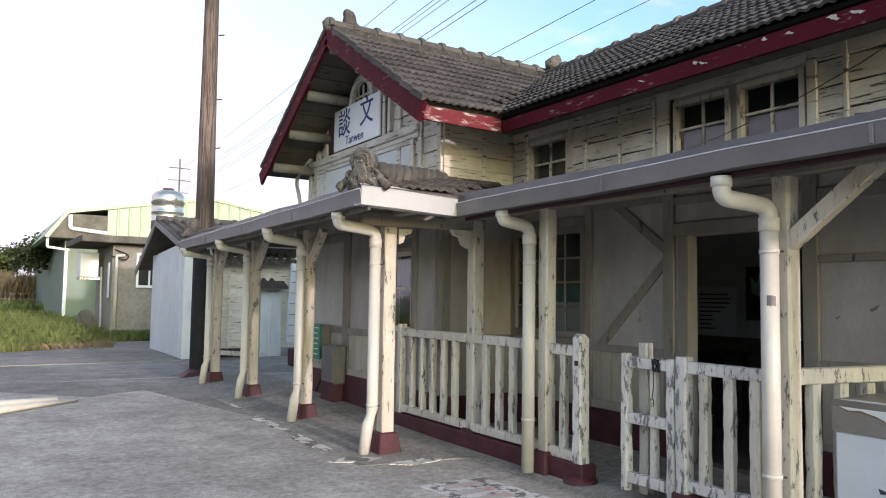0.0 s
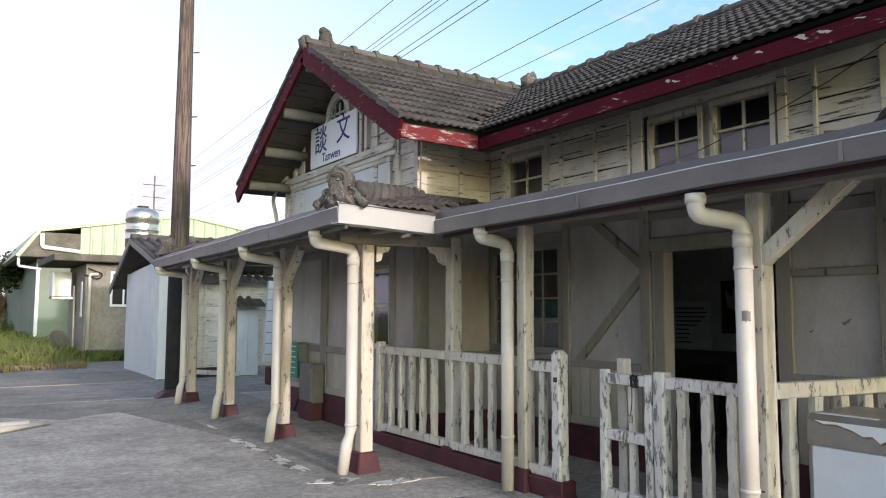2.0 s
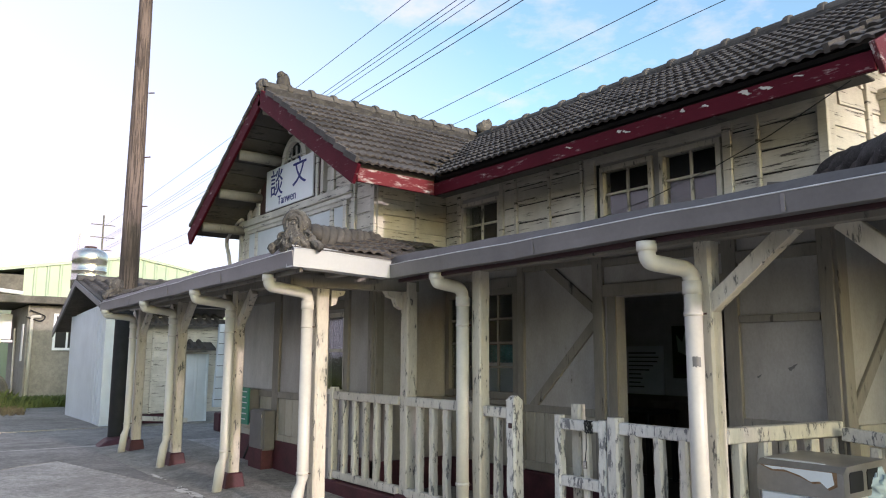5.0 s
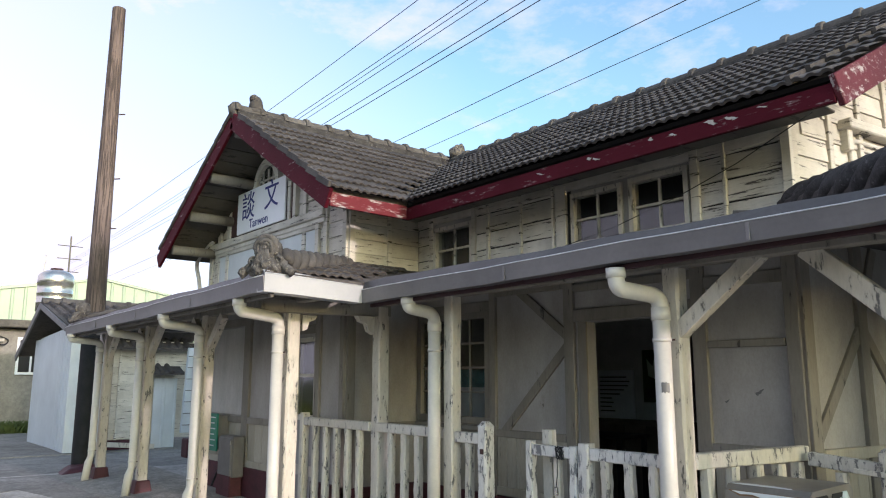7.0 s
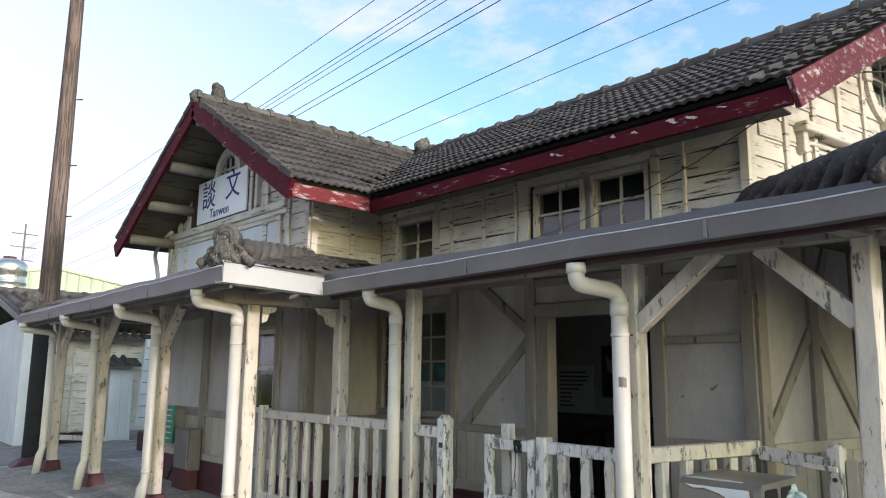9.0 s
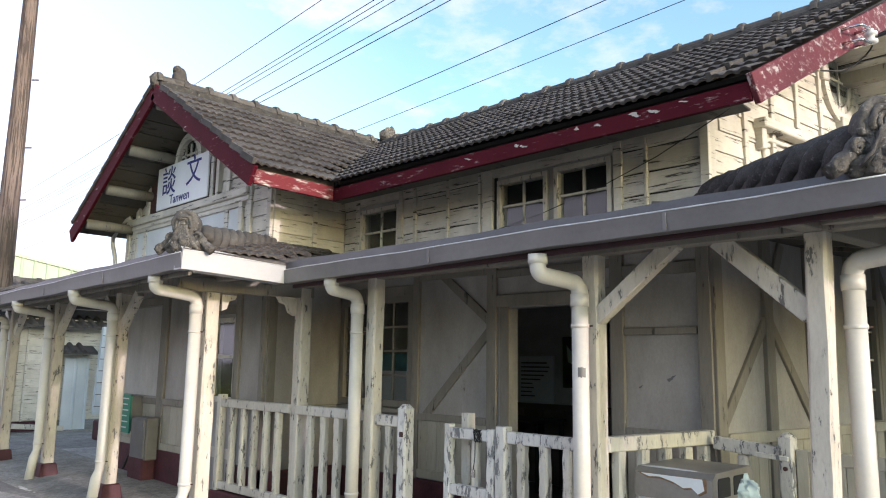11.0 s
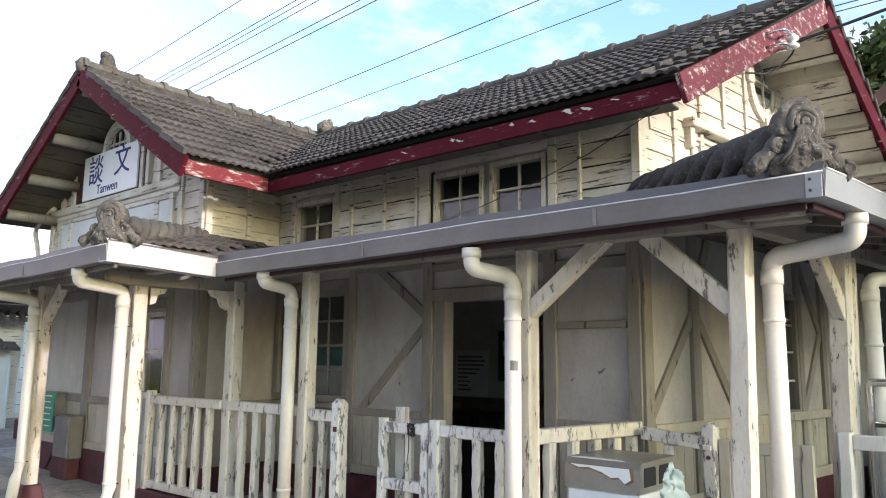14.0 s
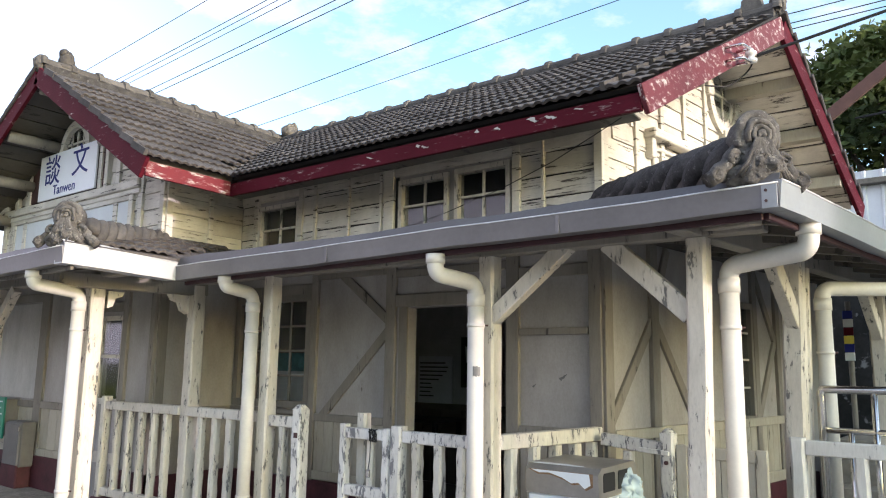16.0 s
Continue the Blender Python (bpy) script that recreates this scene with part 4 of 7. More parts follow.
# purlins and soffit under the wing roof
for y, zz in ((8.37, 4.5), (9.1, 4.08), (9.75, 3.68), (10.35, 3.3), (7.6, 4.06), (6.95, 3.66)):
    tagged(part("trim_purlin", tube([(XK + 0.03, y, zz), (XV + 0.1, y, zz)], 0.068, 10), M_FRAME, smooth=True), "weathered round purlin end under the gable roof", "purlin", kind="structure")
for k in range(12):
    y0 = YC + 0.02 + k * 0.195
    zz = RZ - 0.072 - (RZ - EZ) / (YC - YV) * (y0 + 0.0975 - YC)
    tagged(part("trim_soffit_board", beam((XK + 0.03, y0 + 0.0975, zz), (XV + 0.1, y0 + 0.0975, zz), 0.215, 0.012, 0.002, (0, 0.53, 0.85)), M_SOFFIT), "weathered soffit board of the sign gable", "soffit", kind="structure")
# side wall of the wing in the corner
WS = bpy.data.objects["wall_wing_south"]
for x0, x1 in ((XV + 0.06, 4.70), (4.75, XW - 0.02)):
    for z0, z1 in ((2.70, 2.86), (2.865, 3.02), (3.025, 3.2), (3.205, 3.36)):
        bm = hexa(bmesh.new(), [(x0, YN - 0.02, z0), (x1, YN - 0.02, z0), (x1, YN, z0), (x0, YN, z0), (x0, YN - 0.008, z1), (x1, YN - 0.008, z1), (x1, YN, z1), (x0, YN, z1)], 0.002)
        part("plank", bm, M_SIDING, WS)
for x0, x1 in ((XV - 0.012, XV + 0.06), (4.70, 4.75)):
    part("batten", box((x0, YN - 0.04, 2.68), (x1, YN, 3.4), 0.004), M_SIDING, WS)
part("rail", box((XV, YN - 0.03, 2.675), (XW, YN, 2.70), 0.003), M_SIDING, WS)
part("stud", box((XV, YN - 0.03, 0.1), (XV + 0.1, YN, 2.6), 0.004), M_FRAME, WS)
part("dado_rail", box((XV, YN - 0.035, 0.98), (XW - 0.04, YN, 1.05), 0.004), M_FRAME, WS)
part("plinth", box((XV + 0.01, YN - 0.05, 0.05), (XW - 0.05, YN, 0.4), 0.01), M_BASE, WS)


def on_wing(name, y0, y1, z0, z1, out, mat, label=""):
    return part(name, box((XV - out, y0, z0), (XV + 0.004, y1, z1), 0.004), mat, wing_front, label)


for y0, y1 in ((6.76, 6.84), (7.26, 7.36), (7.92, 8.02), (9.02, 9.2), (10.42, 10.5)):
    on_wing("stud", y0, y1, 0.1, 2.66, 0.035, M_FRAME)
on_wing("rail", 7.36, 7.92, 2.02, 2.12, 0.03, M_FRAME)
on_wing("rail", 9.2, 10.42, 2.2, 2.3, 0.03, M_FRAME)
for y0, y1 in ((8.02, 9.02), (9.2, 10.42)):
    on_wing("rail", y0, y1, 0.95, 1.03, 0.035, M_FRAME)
    on_wing("rail", y0, y1, 0.42, 0.50, 0.03, M_DADO)
    n = int((y1 - y0) / 0.2)
    for k in range(n):
        a = y0 + k * (y1 - y0) / n
        on_wing("dado_board", a + 0.003, a + (y1 - y0) / n - 0.003, 0.5, 0.95, 0.014, M_DADO)
on_wing("panel", 9.24, 10.38, 1.05, 2.18, 0.012, M_BOARD, "flat white board nailed over the opening")
on_wing("plinth", 6.76, 7.36, 0.05, 0.42, 0.05, M_BASE, "maroon painted plinth")
on_wing("plinth", 7.92, 10.5, 0.05, 0.42, 0.05, M_BASE, "maroon painted plinth")
part("plinth", box((XV - 0.22, 9.05, 0.05), (XV - 0.05, 9.45, 0.36), 0.015), M_BASE, wing_front, "maroon cement block against the wall")
wd = tagged(thing("door_1", (XV, 7.64, 0.45), "cream half-glazed sash door of the wing", "door"), kind="structure")
for lo, hi in (((7.40, 1.93), (7.88, 1.98)), ((7.40, 0.45), (7.88, 0.56)), ((7.40, 0.56), (7.45, 1.93)), ((7.83, 0.56), (7.88, 1.93)), ((7.45, 1.53), (7.83, 1.57)), ((7.45, 1.05), (7.83, 1.11))):
    part("frame", box((XV + 0.01, lo[0], lo[1]), (XV + 0.05, hi[0], hi[1]), 0.004), M_RAIL, wd)
for z0, z1 in ((1.11, 1.53), (1.57, 1.93)):
    p = part("pane", box((XV + 0.028, 7.45, z0), (XV + 0.032, 7.83, z1), 0), M_GLASS, wd)
    p.visible_shadow = False
part("panel", box((XV + 0.02, 7.45, 0.56), (XV + 0.04, 7.83, 1.05), 0.003), M_PANEL, wd)
# the room's darkness is the colour of this sheet
tagged(part("wall_inner", box((XV + 0.9, 7.05, 0.1), (XV + 0.95, 10.2, 2.5), 0), M_DARK), "near-black sheet standing for the unlit room behind the wing door", "wall", kind="structure")

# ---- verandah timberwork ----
# plates take the frame tone, so shade under the roof is in their colour
def plate(a, b, w=0.1, d=0.13, mat=M_FRAME, label="peeling cream wall plate on the posts, darkened for the roof's shade"):
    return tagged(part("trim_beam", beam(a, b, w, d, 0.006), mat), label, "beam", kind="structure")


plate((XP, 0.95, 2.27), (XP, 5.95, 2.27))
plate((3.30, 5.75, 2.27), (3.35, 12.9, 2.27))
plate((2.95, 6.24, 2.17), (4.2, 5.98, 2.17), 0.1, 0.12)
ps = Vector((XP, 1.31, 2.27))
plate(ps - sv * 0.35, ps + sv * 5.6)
part("corbel", prism([(3.37, 6.2, 2.1), (3.52, 6.2, 2.1), (3.5, 6.2, 2.06), (3.44, 6.2, 2.04), (3.42, 6.2, 1.97), (3.37, 6.2, 1.95)], (0, 0.07, 0)), M_POST, None)
bpy.data.objects["corbel"].name = "trim_corbel"
tagged(bpy.data.objects["trim_corbel"], "small carved cream corbel", "corbel", kind="structure")
bm = prism([(3.99, 5.92, 2.1), (3.8, 5.92, 2.1), (3.83, 5.92, 2.05), (3.9, 5.92, 2.03), (3.93, 5.92, 1.96), (3.99, 5.92, 1.93)], (0, 0.07, 0))
tagged(part("trim_corbel", bm, M_POST), "small carved cream corbel", "corbel", kind="structure")
for k in range(13):
    y = 0.95 + k * 0.42
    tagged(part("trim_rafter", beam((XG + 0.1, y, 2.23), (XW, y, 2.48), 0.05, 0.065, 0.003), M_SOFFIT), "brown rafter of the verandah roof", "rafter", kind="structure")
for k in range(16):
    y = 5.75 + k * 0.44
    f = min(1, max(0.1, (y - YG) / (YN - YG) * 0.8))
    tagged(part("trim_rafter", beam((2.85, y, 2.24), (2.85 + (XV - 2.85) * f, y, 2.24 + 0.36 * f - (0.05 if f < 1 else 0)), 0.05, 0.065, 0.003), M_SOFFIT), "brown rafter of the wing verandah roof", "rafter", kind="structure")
for k in range(12):
    a = Vector((XG, SG, 0)) + sv * (0.35 + k * 0.45) + Vector((math.sin(SK), math.cos(SK), 0)) * 0.1
    b = a + Vector((math.sin(SK), math.cos(SK), 0)) * 1.45
    tagged(part("trim_rafter", beam((a.x, a.y, 2.23), (b.x, b.y, 2.48), 0.05, 0.065, 0.003), M_SOFFIT), "brown rafter of the south verandah roof", "rafter", kind="structure")
tagged(part("trim_rafter", beam((XG + 0.15, SG + 0.15, 2.22), (XW, YS, 2.47), 0.08, 0.09), M_FRAME), "hip rafter under the corner", "rafter", kind="structure")
board("trim_fascia", (XG + 0.10, YG, 2.155), (XG + 0.10, SG + 0.1, 2.205), 0.035, 0.03, M_DARKRED, "narrow maroon board under the gutter")
a = Vector((XG, SG, 2.205)) + Vector((math.sin(SK), math.cos(SK), 0)) * 0.1
board("trim_fascia", a + sv * 0.1, a + sv * 6, 0.035, 0.03, M_DARKRED, "narrow maroon board under the south gutter")
board("trim_fascia", (WX0 + 0.1, YG + 0.05, 2.19), (WX1 + 0.1, YGN, 2.15), 0.05, 0.03, M_SOFFIT, "narrow board under the wing gutter")


def block_foot(x, y, w=0.25, h=0.2):
    a, b = w / 2, w / 2 - 0.035
    return hexa(bmesh.new(), [(x - a, y - a, -0.02), (x + a, y - a, -0.02), (x + a, y + a, -0.02), (x - a, y + a, -0.02), (x - b, y - b, h), (x + b, y - b, h), (x + b, y + b, h), (x - b, y + b, h)], 0.012)


def worn_post(x, y, z0, z1, w, lean=(0.0, 0.0)):
    """A squared post with slightly uneven, worn arrises."""
    bm = bmesh.new()
    n = 10
    r = random.Random(int(x * 100 + y * 1000))
    rings = []
    c = 0.012
    for i in range(n + 1):
        z = z0 + (z1 - z0) * i / n
        h = w / 2
        ring_ = []
        for sx, sy in ((-1, -1), (1, -1), (1, 1), (-1, 1)):
            d = c + r.uniform(-0.004, 0.008)
            if sx * sy > 0:
                ring_ += [(sx * h, sy * (h - d)), (sx * (h - d), sy * h)]
            else:
                ring_ += [(sx * (h - d), sy * h), (sx * h, sy * (h - d))]
        lx, ly = lean[0] * (1 - z / 2.2), lean[1] * (1 - z / 2.2)
        rings.append([bm.verts.new((x + p + lx, y + q + ly, z)) for p, q in ring_])
    for a, b in zip(rings, rings[1:]):
        for k in range(8):
            bm.faces.new((a[k], a[(k + 1) % 8], b[(k + 1) % 8], b[k]))
    bm.faces.new(rings[0][::-1])
    bm.faces.new(rings[-1])
    bmesh.ops.recalc_face_normals(bm, faces=bm.faces)
    return bm


def verandah_post(x, y, top, w=0.125, foot=True, label="", z0=0.19, lean=(0.0, 0.0)):
    p = thing("verandah_post", (x, y, 0), label or "peeling cream-painted verandah post on a maroon foot", "post", "verandah posts")
    part("shaft", worn_post(x, y, z0, top, w, lean), M_POST, p)
    if foot:
        part("foot", block_foot(x + lean[0], y + lean[1]), M_BASE, p, "maroon cement foot")
    return p


WPOSTS = [(3.28, 6.24), (3.30, 8.26), (3.34, 10.35), (3.34, 12.25)]
for i, (x, y) in enumerate(WPOSTS):
    p = verandah_post(x, y, 2.22)
    part("brace", beam((x, y + 0.03, 1.82), (x, y + 0.42, 2.2), 0.075, 0.095), M_POST, p)
    if i:
        part("brace", beam((x, y - 0.03, 1.82), (x, y - 0.42, 2.2), 0.075, 0.095), M_POST, p)
MPOSTS = [(XP + 0.05, 6.0), (XP, 4.86), (XP + 0.015, 2.685)]
pm0 = verandah_post(*MPOSTS[0], 2.2, 0.125, True, "peeling cream post with a carved corbel")
pm1 = verandah_post(*MPOSTS[1], 2.22, 0.115, True, "peeling cream post between the railings")
pm2 = verandah_post(*MPOSTS[2], 2.22, 0.115, True, "peeling cream post beside the gate with a slanting brace")
part("brace", beam((XP, 2.655, 1.80), (XP, 2.10, 2.24), 0.08, 0.10), M_POST, pm2)
pmr = verandah_post(XP + 0.03, 1.315, 2.25, 0.112, True, "pale corner post with flaking paint", 0.1, (-0.02, 0.045))
part("brace", beam((XP + 0.03, 1.36, 1.78), (XP + 0.03, 1.85, 2.23), 0.08, 0.11), M_POST, pmr)
q = Vector((XP, 1.31, 0)) + sv * 1.42
ps1 = verandah_post(q.x, q.y, 2.25, 0.13, True, "grey flaking post of the south verandah", 0.1, (-0.07, 0.05))
part("brace", beam((q.x - 0.03, q.y, 1.80), (q.x - 0.42 * sv.x, q.y - 0.42 * sv.y, 2.24), 0.08, 0.11), M_POST, ps1)
part("backing_post", worn_post(q.x + 0.16, q.y - 0.02, 0.1, 2.2, 0.09, (-0.08, 0.05)), M_POST, ps1, "thin strip fixed beside the post")
q2 = Vector((XP, 1.31, 0)) + sv * 3.35
ps2 = verandah_post(q2.x, q2.y, 2.25, 0.13, True, "cream post at the far end of the south verandah", 0.1)
part("brace", beam((q2.x - 0.03, q2.y, 1.80), (q2.x - 0.42 * sv.x, q2.y - 0.42 * sv.y, 2.24), 0.08, 0.11), M_POST, ps2)

# ---- downpipes ----
PR = 0.053


def downpipe(flange, top, foot, kick, label, clamps=(1.75, 0.45)):
    """From the gutter's outlet, by two elbows, down to the ground. flange: outlet; top: upper end of the shaft; kick: foot's offset."""
    f, t = Vector(flange), Vector(top)
    d = thing("downpipe", (t.x, t.y, 0), label, "downpipe", "downpipes")
    part("elbow", tube(bend([f, (f.x, f.y, t.z + 0.035), (t.x, t.y, t.z), (t.x, t.y, t.z - 0.16)], 0.085, 7), PR * 0.98, 16), M_PVC, d, smooth=True)
    part("collar", tube([f + Vector((0, 0, 0.008)), f - Vector((0, 0, 0.05))], PR * 1.16, 16), M_PVC, d, smooth=True)
    part("collar", tube([(t.x, t.y, t.z - 0.07), (t.x, t.y, t.z - 0.15)], PR * 1.12, 16), M_PVC, d, smooth=True)
    k = Vector(kick)
    if k.length > 0:
        body = [(t.x, t.y, t.z - 0.1), (t.x, t.y, 0.42), (t.x + k.x * 0.15, t.y + k.y * 0.15, 0.36), (t.x + k.x * 0.5, t.y + k.y * 0.5, 0.28), (t.x + k.x, t.y + k.y, 0.012)]
        rs = [PR, PR, PR * 0.8, PR * 1.02, PR * 0.98]
    else:
        body, rs = [(t.x, t.y, t.z - 0.1), (t.x, t.y, 0.012)], [PR, PR]
    part("shaft", tube(body, rs, 16), M_PVC, d, smooth=True)
    for z in clamps:
        c = part("clamp", tube([(t.x, t.y, z - 0.012), (t.x, t.y, z + 0.012)], PR * 1.1, 16), M_PVC, d, smooth=True)
        part("bolt", tube([(t.x + 0.03, t.y - 0.045, z), (t.x + 0.042, t.y - 0.066, z)], 0.006, 8), M_RUST, c)
    return d


LBL = "cream plastic downpipe with a crumpled foot"
downpipe((2.70, 6.12, 2.19), (3.13, 6.215, 2.06), 0, (-0.07, 0.02, 0), LBL)
downpipe((2.72, 8.08, 2.185), (3.15, 8.13, 2.06), 0, (-0.07, 0.0, 0), LBL)
downpipe((2.75, 10.1, 2.175), (3.19, 10.27, 2.06), 0, (-0.07, 0.0, 0), LBL)
downpipe((2.77, 12.2, 2.165), (3.19, 12.2, 2.06), 0, (-0.07, 0.0, 0), LBL)
downpipe((3.64, 4.92, 2.17), (3.93, 4.93, 2.06), 0, (0, 0, 0), "straight cream plastic downpipe beside the railing")
d3 = downpipe((3.63, 2.79, 2.17), (3.93, 2.69, 2.02), 0, (0, 0, 0), "cream plastic downpipe with a grey sticker")
bm = bmesh.new()
for k in range(6):
    a0, a1 = radians(196 + k * 9), radians(205 + k * 9)
    quad = [(a0, 1.43 + 0.006 * (k % 2)), (a1, 1.434 - 0.004 * (k % 3)), (a1, 1.496 - 0.008 * (k > 3)), (a0, 1.49)]
    bm.faces.new([bm.verts.new((3.93 + PR * 1.012 * math.cos(a_), 2.69 + PR * 1.012 * math.sin(a_), z)) for a_, z in quad])
part("sticker", bm, M_GREYBOX, d3, "torn grey sticker")
gq = Vector((XG, SG, GS)) + sv * 0.53 + Vector((0.008, 0.06, 0))
downpipe(tuple(gq), (4.235, 1.2, 2.06), 0, (0, 0, 0), "cream plastic downpipe at the corner post", (1.72, 0.45))
gq2 = Vector((XG, SG, GS)) + sv * 2.9 + Vector((0.008, 0.06, 0))
qp = q + sv * 0.225 - Vector((0.0, 0.1, 0))
downpipe(tuple(gq2), (qp.x, qp.y, 2.06), 0, (0, 0, 0), "cream plastic downpipe of the south verandah", (1.62, 0.45))

# ---- railing, gate and fences ----
def baluster(x, y, z0, z1, w, parent, mat=M_RAIL):
    return part("baluster", worn_post(x, y, z0, z1, w), mat, parent)


rail = thing("railing", (XP, 5.8, 0), "peeling cream timber railing on a maroon kerb", "railing")
part("kerb", box((XP - 0.07, 4.36, -0.02), (XP + 0.09, 7.42, 0.17), 0.012), M_BASE, rail, "maroon cement kerb")
for y0, y1 in ((6.06, 7.36), (4.92, 5.94)):
    part("top_rail", box((XP - 0.035, y0, 1.02), (XP + 0.045, y1, 1.105), 0.007), M_RAIL, rail)
    part("bottom_rail", box((XP - 0.03, y0, 0.185), (XP + 0.04, y1, 0.262), 0.007), M_RAIL, rail)
part("top_rail", box((XP - 0.035, 4.5, 1.0), (XP + 0.045, 4.80, 1.085), 0.007), M_RAIL, rail)
part("bottom_rail", box((XP - 0.03, 4.5, 0.17), (XP + 0.04, 4.80, 0.25), 0.007), M_RAIL, rail)
part("end_post", worn_post(XP, 7.36, 0.17, 1.15, 0.085), M_RAIL, rail)
for y in (7.12, 6.9, 6.69, 6.48, 6.27, 5.74, 5.53, 5.33, 5.13, 4.65):
    baluster(XP + 0.005, y, 0.25, 1.03, 0.068, rail)
gp = thing("gate_post", (XP, 4.45, 0), "flaking cream gate post with a pointed top", "gate post")
part("shaft", join(worn_post(XP, 4.45, 0.05, 1.145, 0.105), hexa(bmesh.new(), [(XP - 0.05, 4.4, 1.14), (XP + 0.05, 4.4, 1.14), (XP + 0.05, 4.5, 1.14), (XP - 0.05, 4.5, 1.14), (XP - 0.02, 4.43, 1.18), (XP + 0.02, 4.43, 1.18), (XP + 0.02, 4.47, 1.18), (XP - 0.02, 4.47, 1.18)])), M_GATE, gp)
part("foot", blob((XP, 4.45, 0.02), (0.14, 0.14, 0.07), 0.1, 3), M_BASE, gp, "maroon cement dome", smooth=True)
part("latch", box((XP - 0.062, 4.42, 0.93), (XP - 0.05, 4.46, 0.97), 0.003), M_RUST, gp, "rusty latch")

fix = thing("railing", (XP, 3.1, 0), "flaking grey-white railing between the gate and the post", "railing")
part("top_rail", box((XP - 0.03, 2.75, 0.965), (XP + 0.04, 3.39, 1.045), 0.007), M_GATE, fix)
part("bottom_rail", box((XP - 0.03, 2.75, 0.185), (XP + 0.04, 3.39, 0.26), 0.007), M_GATE, fix)
part("end_post", worn_post(XP, 3.435, 0.02, 1.075, 0.095), M_GATE, fix)
for y in (3.27, 3.08, 2.89):
    baluster(XP + 0.005, y, 0.25, 0.975, 0.07, fix, M_RAIL)
part("kerb", box((XP - 0.07, 2.6, -0.02), (XP + 0.09, 3.5, 0.17), 0.012), M_BASE, fix)
gate = thing("gate", (XP, 3.7, 0.05), "flaking grey-white timber gate tied with black wire", "gate")
part("stile", worn_post(XP - 0.01, 3.95, 0.08, 1.065, 0.07), M_GATE, gate)
part("stile", worn_post(XP - 0.01, 3.53, 0.08, 1.05, 0.07), M_GATE, gate)
for z in (0.965, 0.565, 0.14):
    part("crossbar", box((XP - 0.04, 3.56, z), (XP + 0.02, 3.92, z + 0.075), 0.006), M_GATE, gate)
part("slat", worn_post(XP + 0.03, 3.72, 0.16, 0.97, 0.06), M_RAIL, gate)
wire = []
for i in range(40):
    a = i * 0.9
    wire.append((XP - 0.045 - 0.012 * math.sin(a * 1.7), 3.64 + 0.035 * math.cos(a), 1.0 + 0.045 * math.sin(a * 1.13)))
wire += [(XP - 0.06, 3.65, 0.95), (XP - 0.05, 3.66, 0.85), (XP - 0.055, 3.67, 0.76)]
part("tie_wire", tube(wire, 0.0035, 5), M_BLACK, gate, "black tie wire")
part("padlock", box((XP - 0.065, 3.655, 0.71), (XP - 0.045, 3.685, 0.765), 0.004), M_STEEL, gate, "small steel padlock")
part("gate_post", worn_post(XP + 0.12, 3.88, 0.05, 1.14, 0.085), M_RAIL, gate)

inner = thing("railing", (4.6, 2.55, 0), "cream timber railing running in to the wall", "railing")
part("top_rail", beam((4.13, 2.655, 1.015), (5.13, 2.43, 1.025), 0.075, 0.095, 0.007), M_RAIL, inner)
for k, x in enumerate((4.24, 4.45, 4.66, 4.86, 5.04)):
    baluster(x, 2.65 - (x - 4.13) * 0.225, 0.1, 0.97, 0.075, inner)
sfen = thing("railing", (5.02, 2.1, 0), "grey-white railing beside the boarded gate", "railing")
part("top_rail", beam((5.04, 2.36, 1.0), (5.02, 1.90, 0.965), 0.06, 0.085, 0.006), M_GATE, sfen)
part("end_post", join(worn_post(5.02, 1.87, 0.08, 1.07, 0.095), blob((5.02, 1.87, 1.06), (0.05, 0.05, 0.045), 0.05, 2, 2)), M_GATE, sfen)
part("handle_bar", beam((4.965, 2.06, 0.955), (4.965, 1.85, 0.94), 0.02, 0.03, 0.003), M_GATE, sfen)
baluster(5.03, 2.16, 0.1, 0.93, 0.07, sfen)
for z in (0.88, 0.62):
    part("bolt", tube([(4.97, 1.87, z), (4.955, 1.87, z)], 0.014, 8), M_RUST, sfen, "rusty bolt head")
bg = thing("gate", (5.02, 1.6, 0.1), "cream boarded gate leaf", "gate")
for y in (1.78, 1.28):
    part("stile", box((5.0, y - 0.035, 0.12), (5.045, y + 0.035, 1.0), 0.004), M_DADO, bg)
for z in (0.92, 0.2):
    part("crossbar", box((5.002, 1.315, z), (5.04, 1.745, z + 0.075), 0.004), M_DADO, bg)
for k in range(4):
    part("slat", box((5.012, 1.32 + k * 0.107, 0.275), (5.03, 1.32 + k * 0.107 + 0.103, 0.92), 0.003), M_DADO, bg)

xf_ = 5.33
ef = thing("railing", (xf_, 0.7, 0.09), "grey-white timber fence across the south verandah", "railing")
part("end_post", worn_post(xf_, 1.135, 0.08, 1.07, 0.088), M_FENCE, ef)
part("top_rail", box((xf_ - 0.03, -0.9, 0.965), (xf_ + 0.04, 1.09, 1.055), 0.006), M_FENCE, ef)
part("bottom_rail", box((xf_ - 0.03, -0.9, 0.2), (xf_ + 0.04, 1.09, 0.28), 0.006), M_FENCE, ef)
for k in range(8):
    baluster(xf_, 0.78 - k * 0.22, 0.27, 0.975, 0.075, ef, M_FENCE)

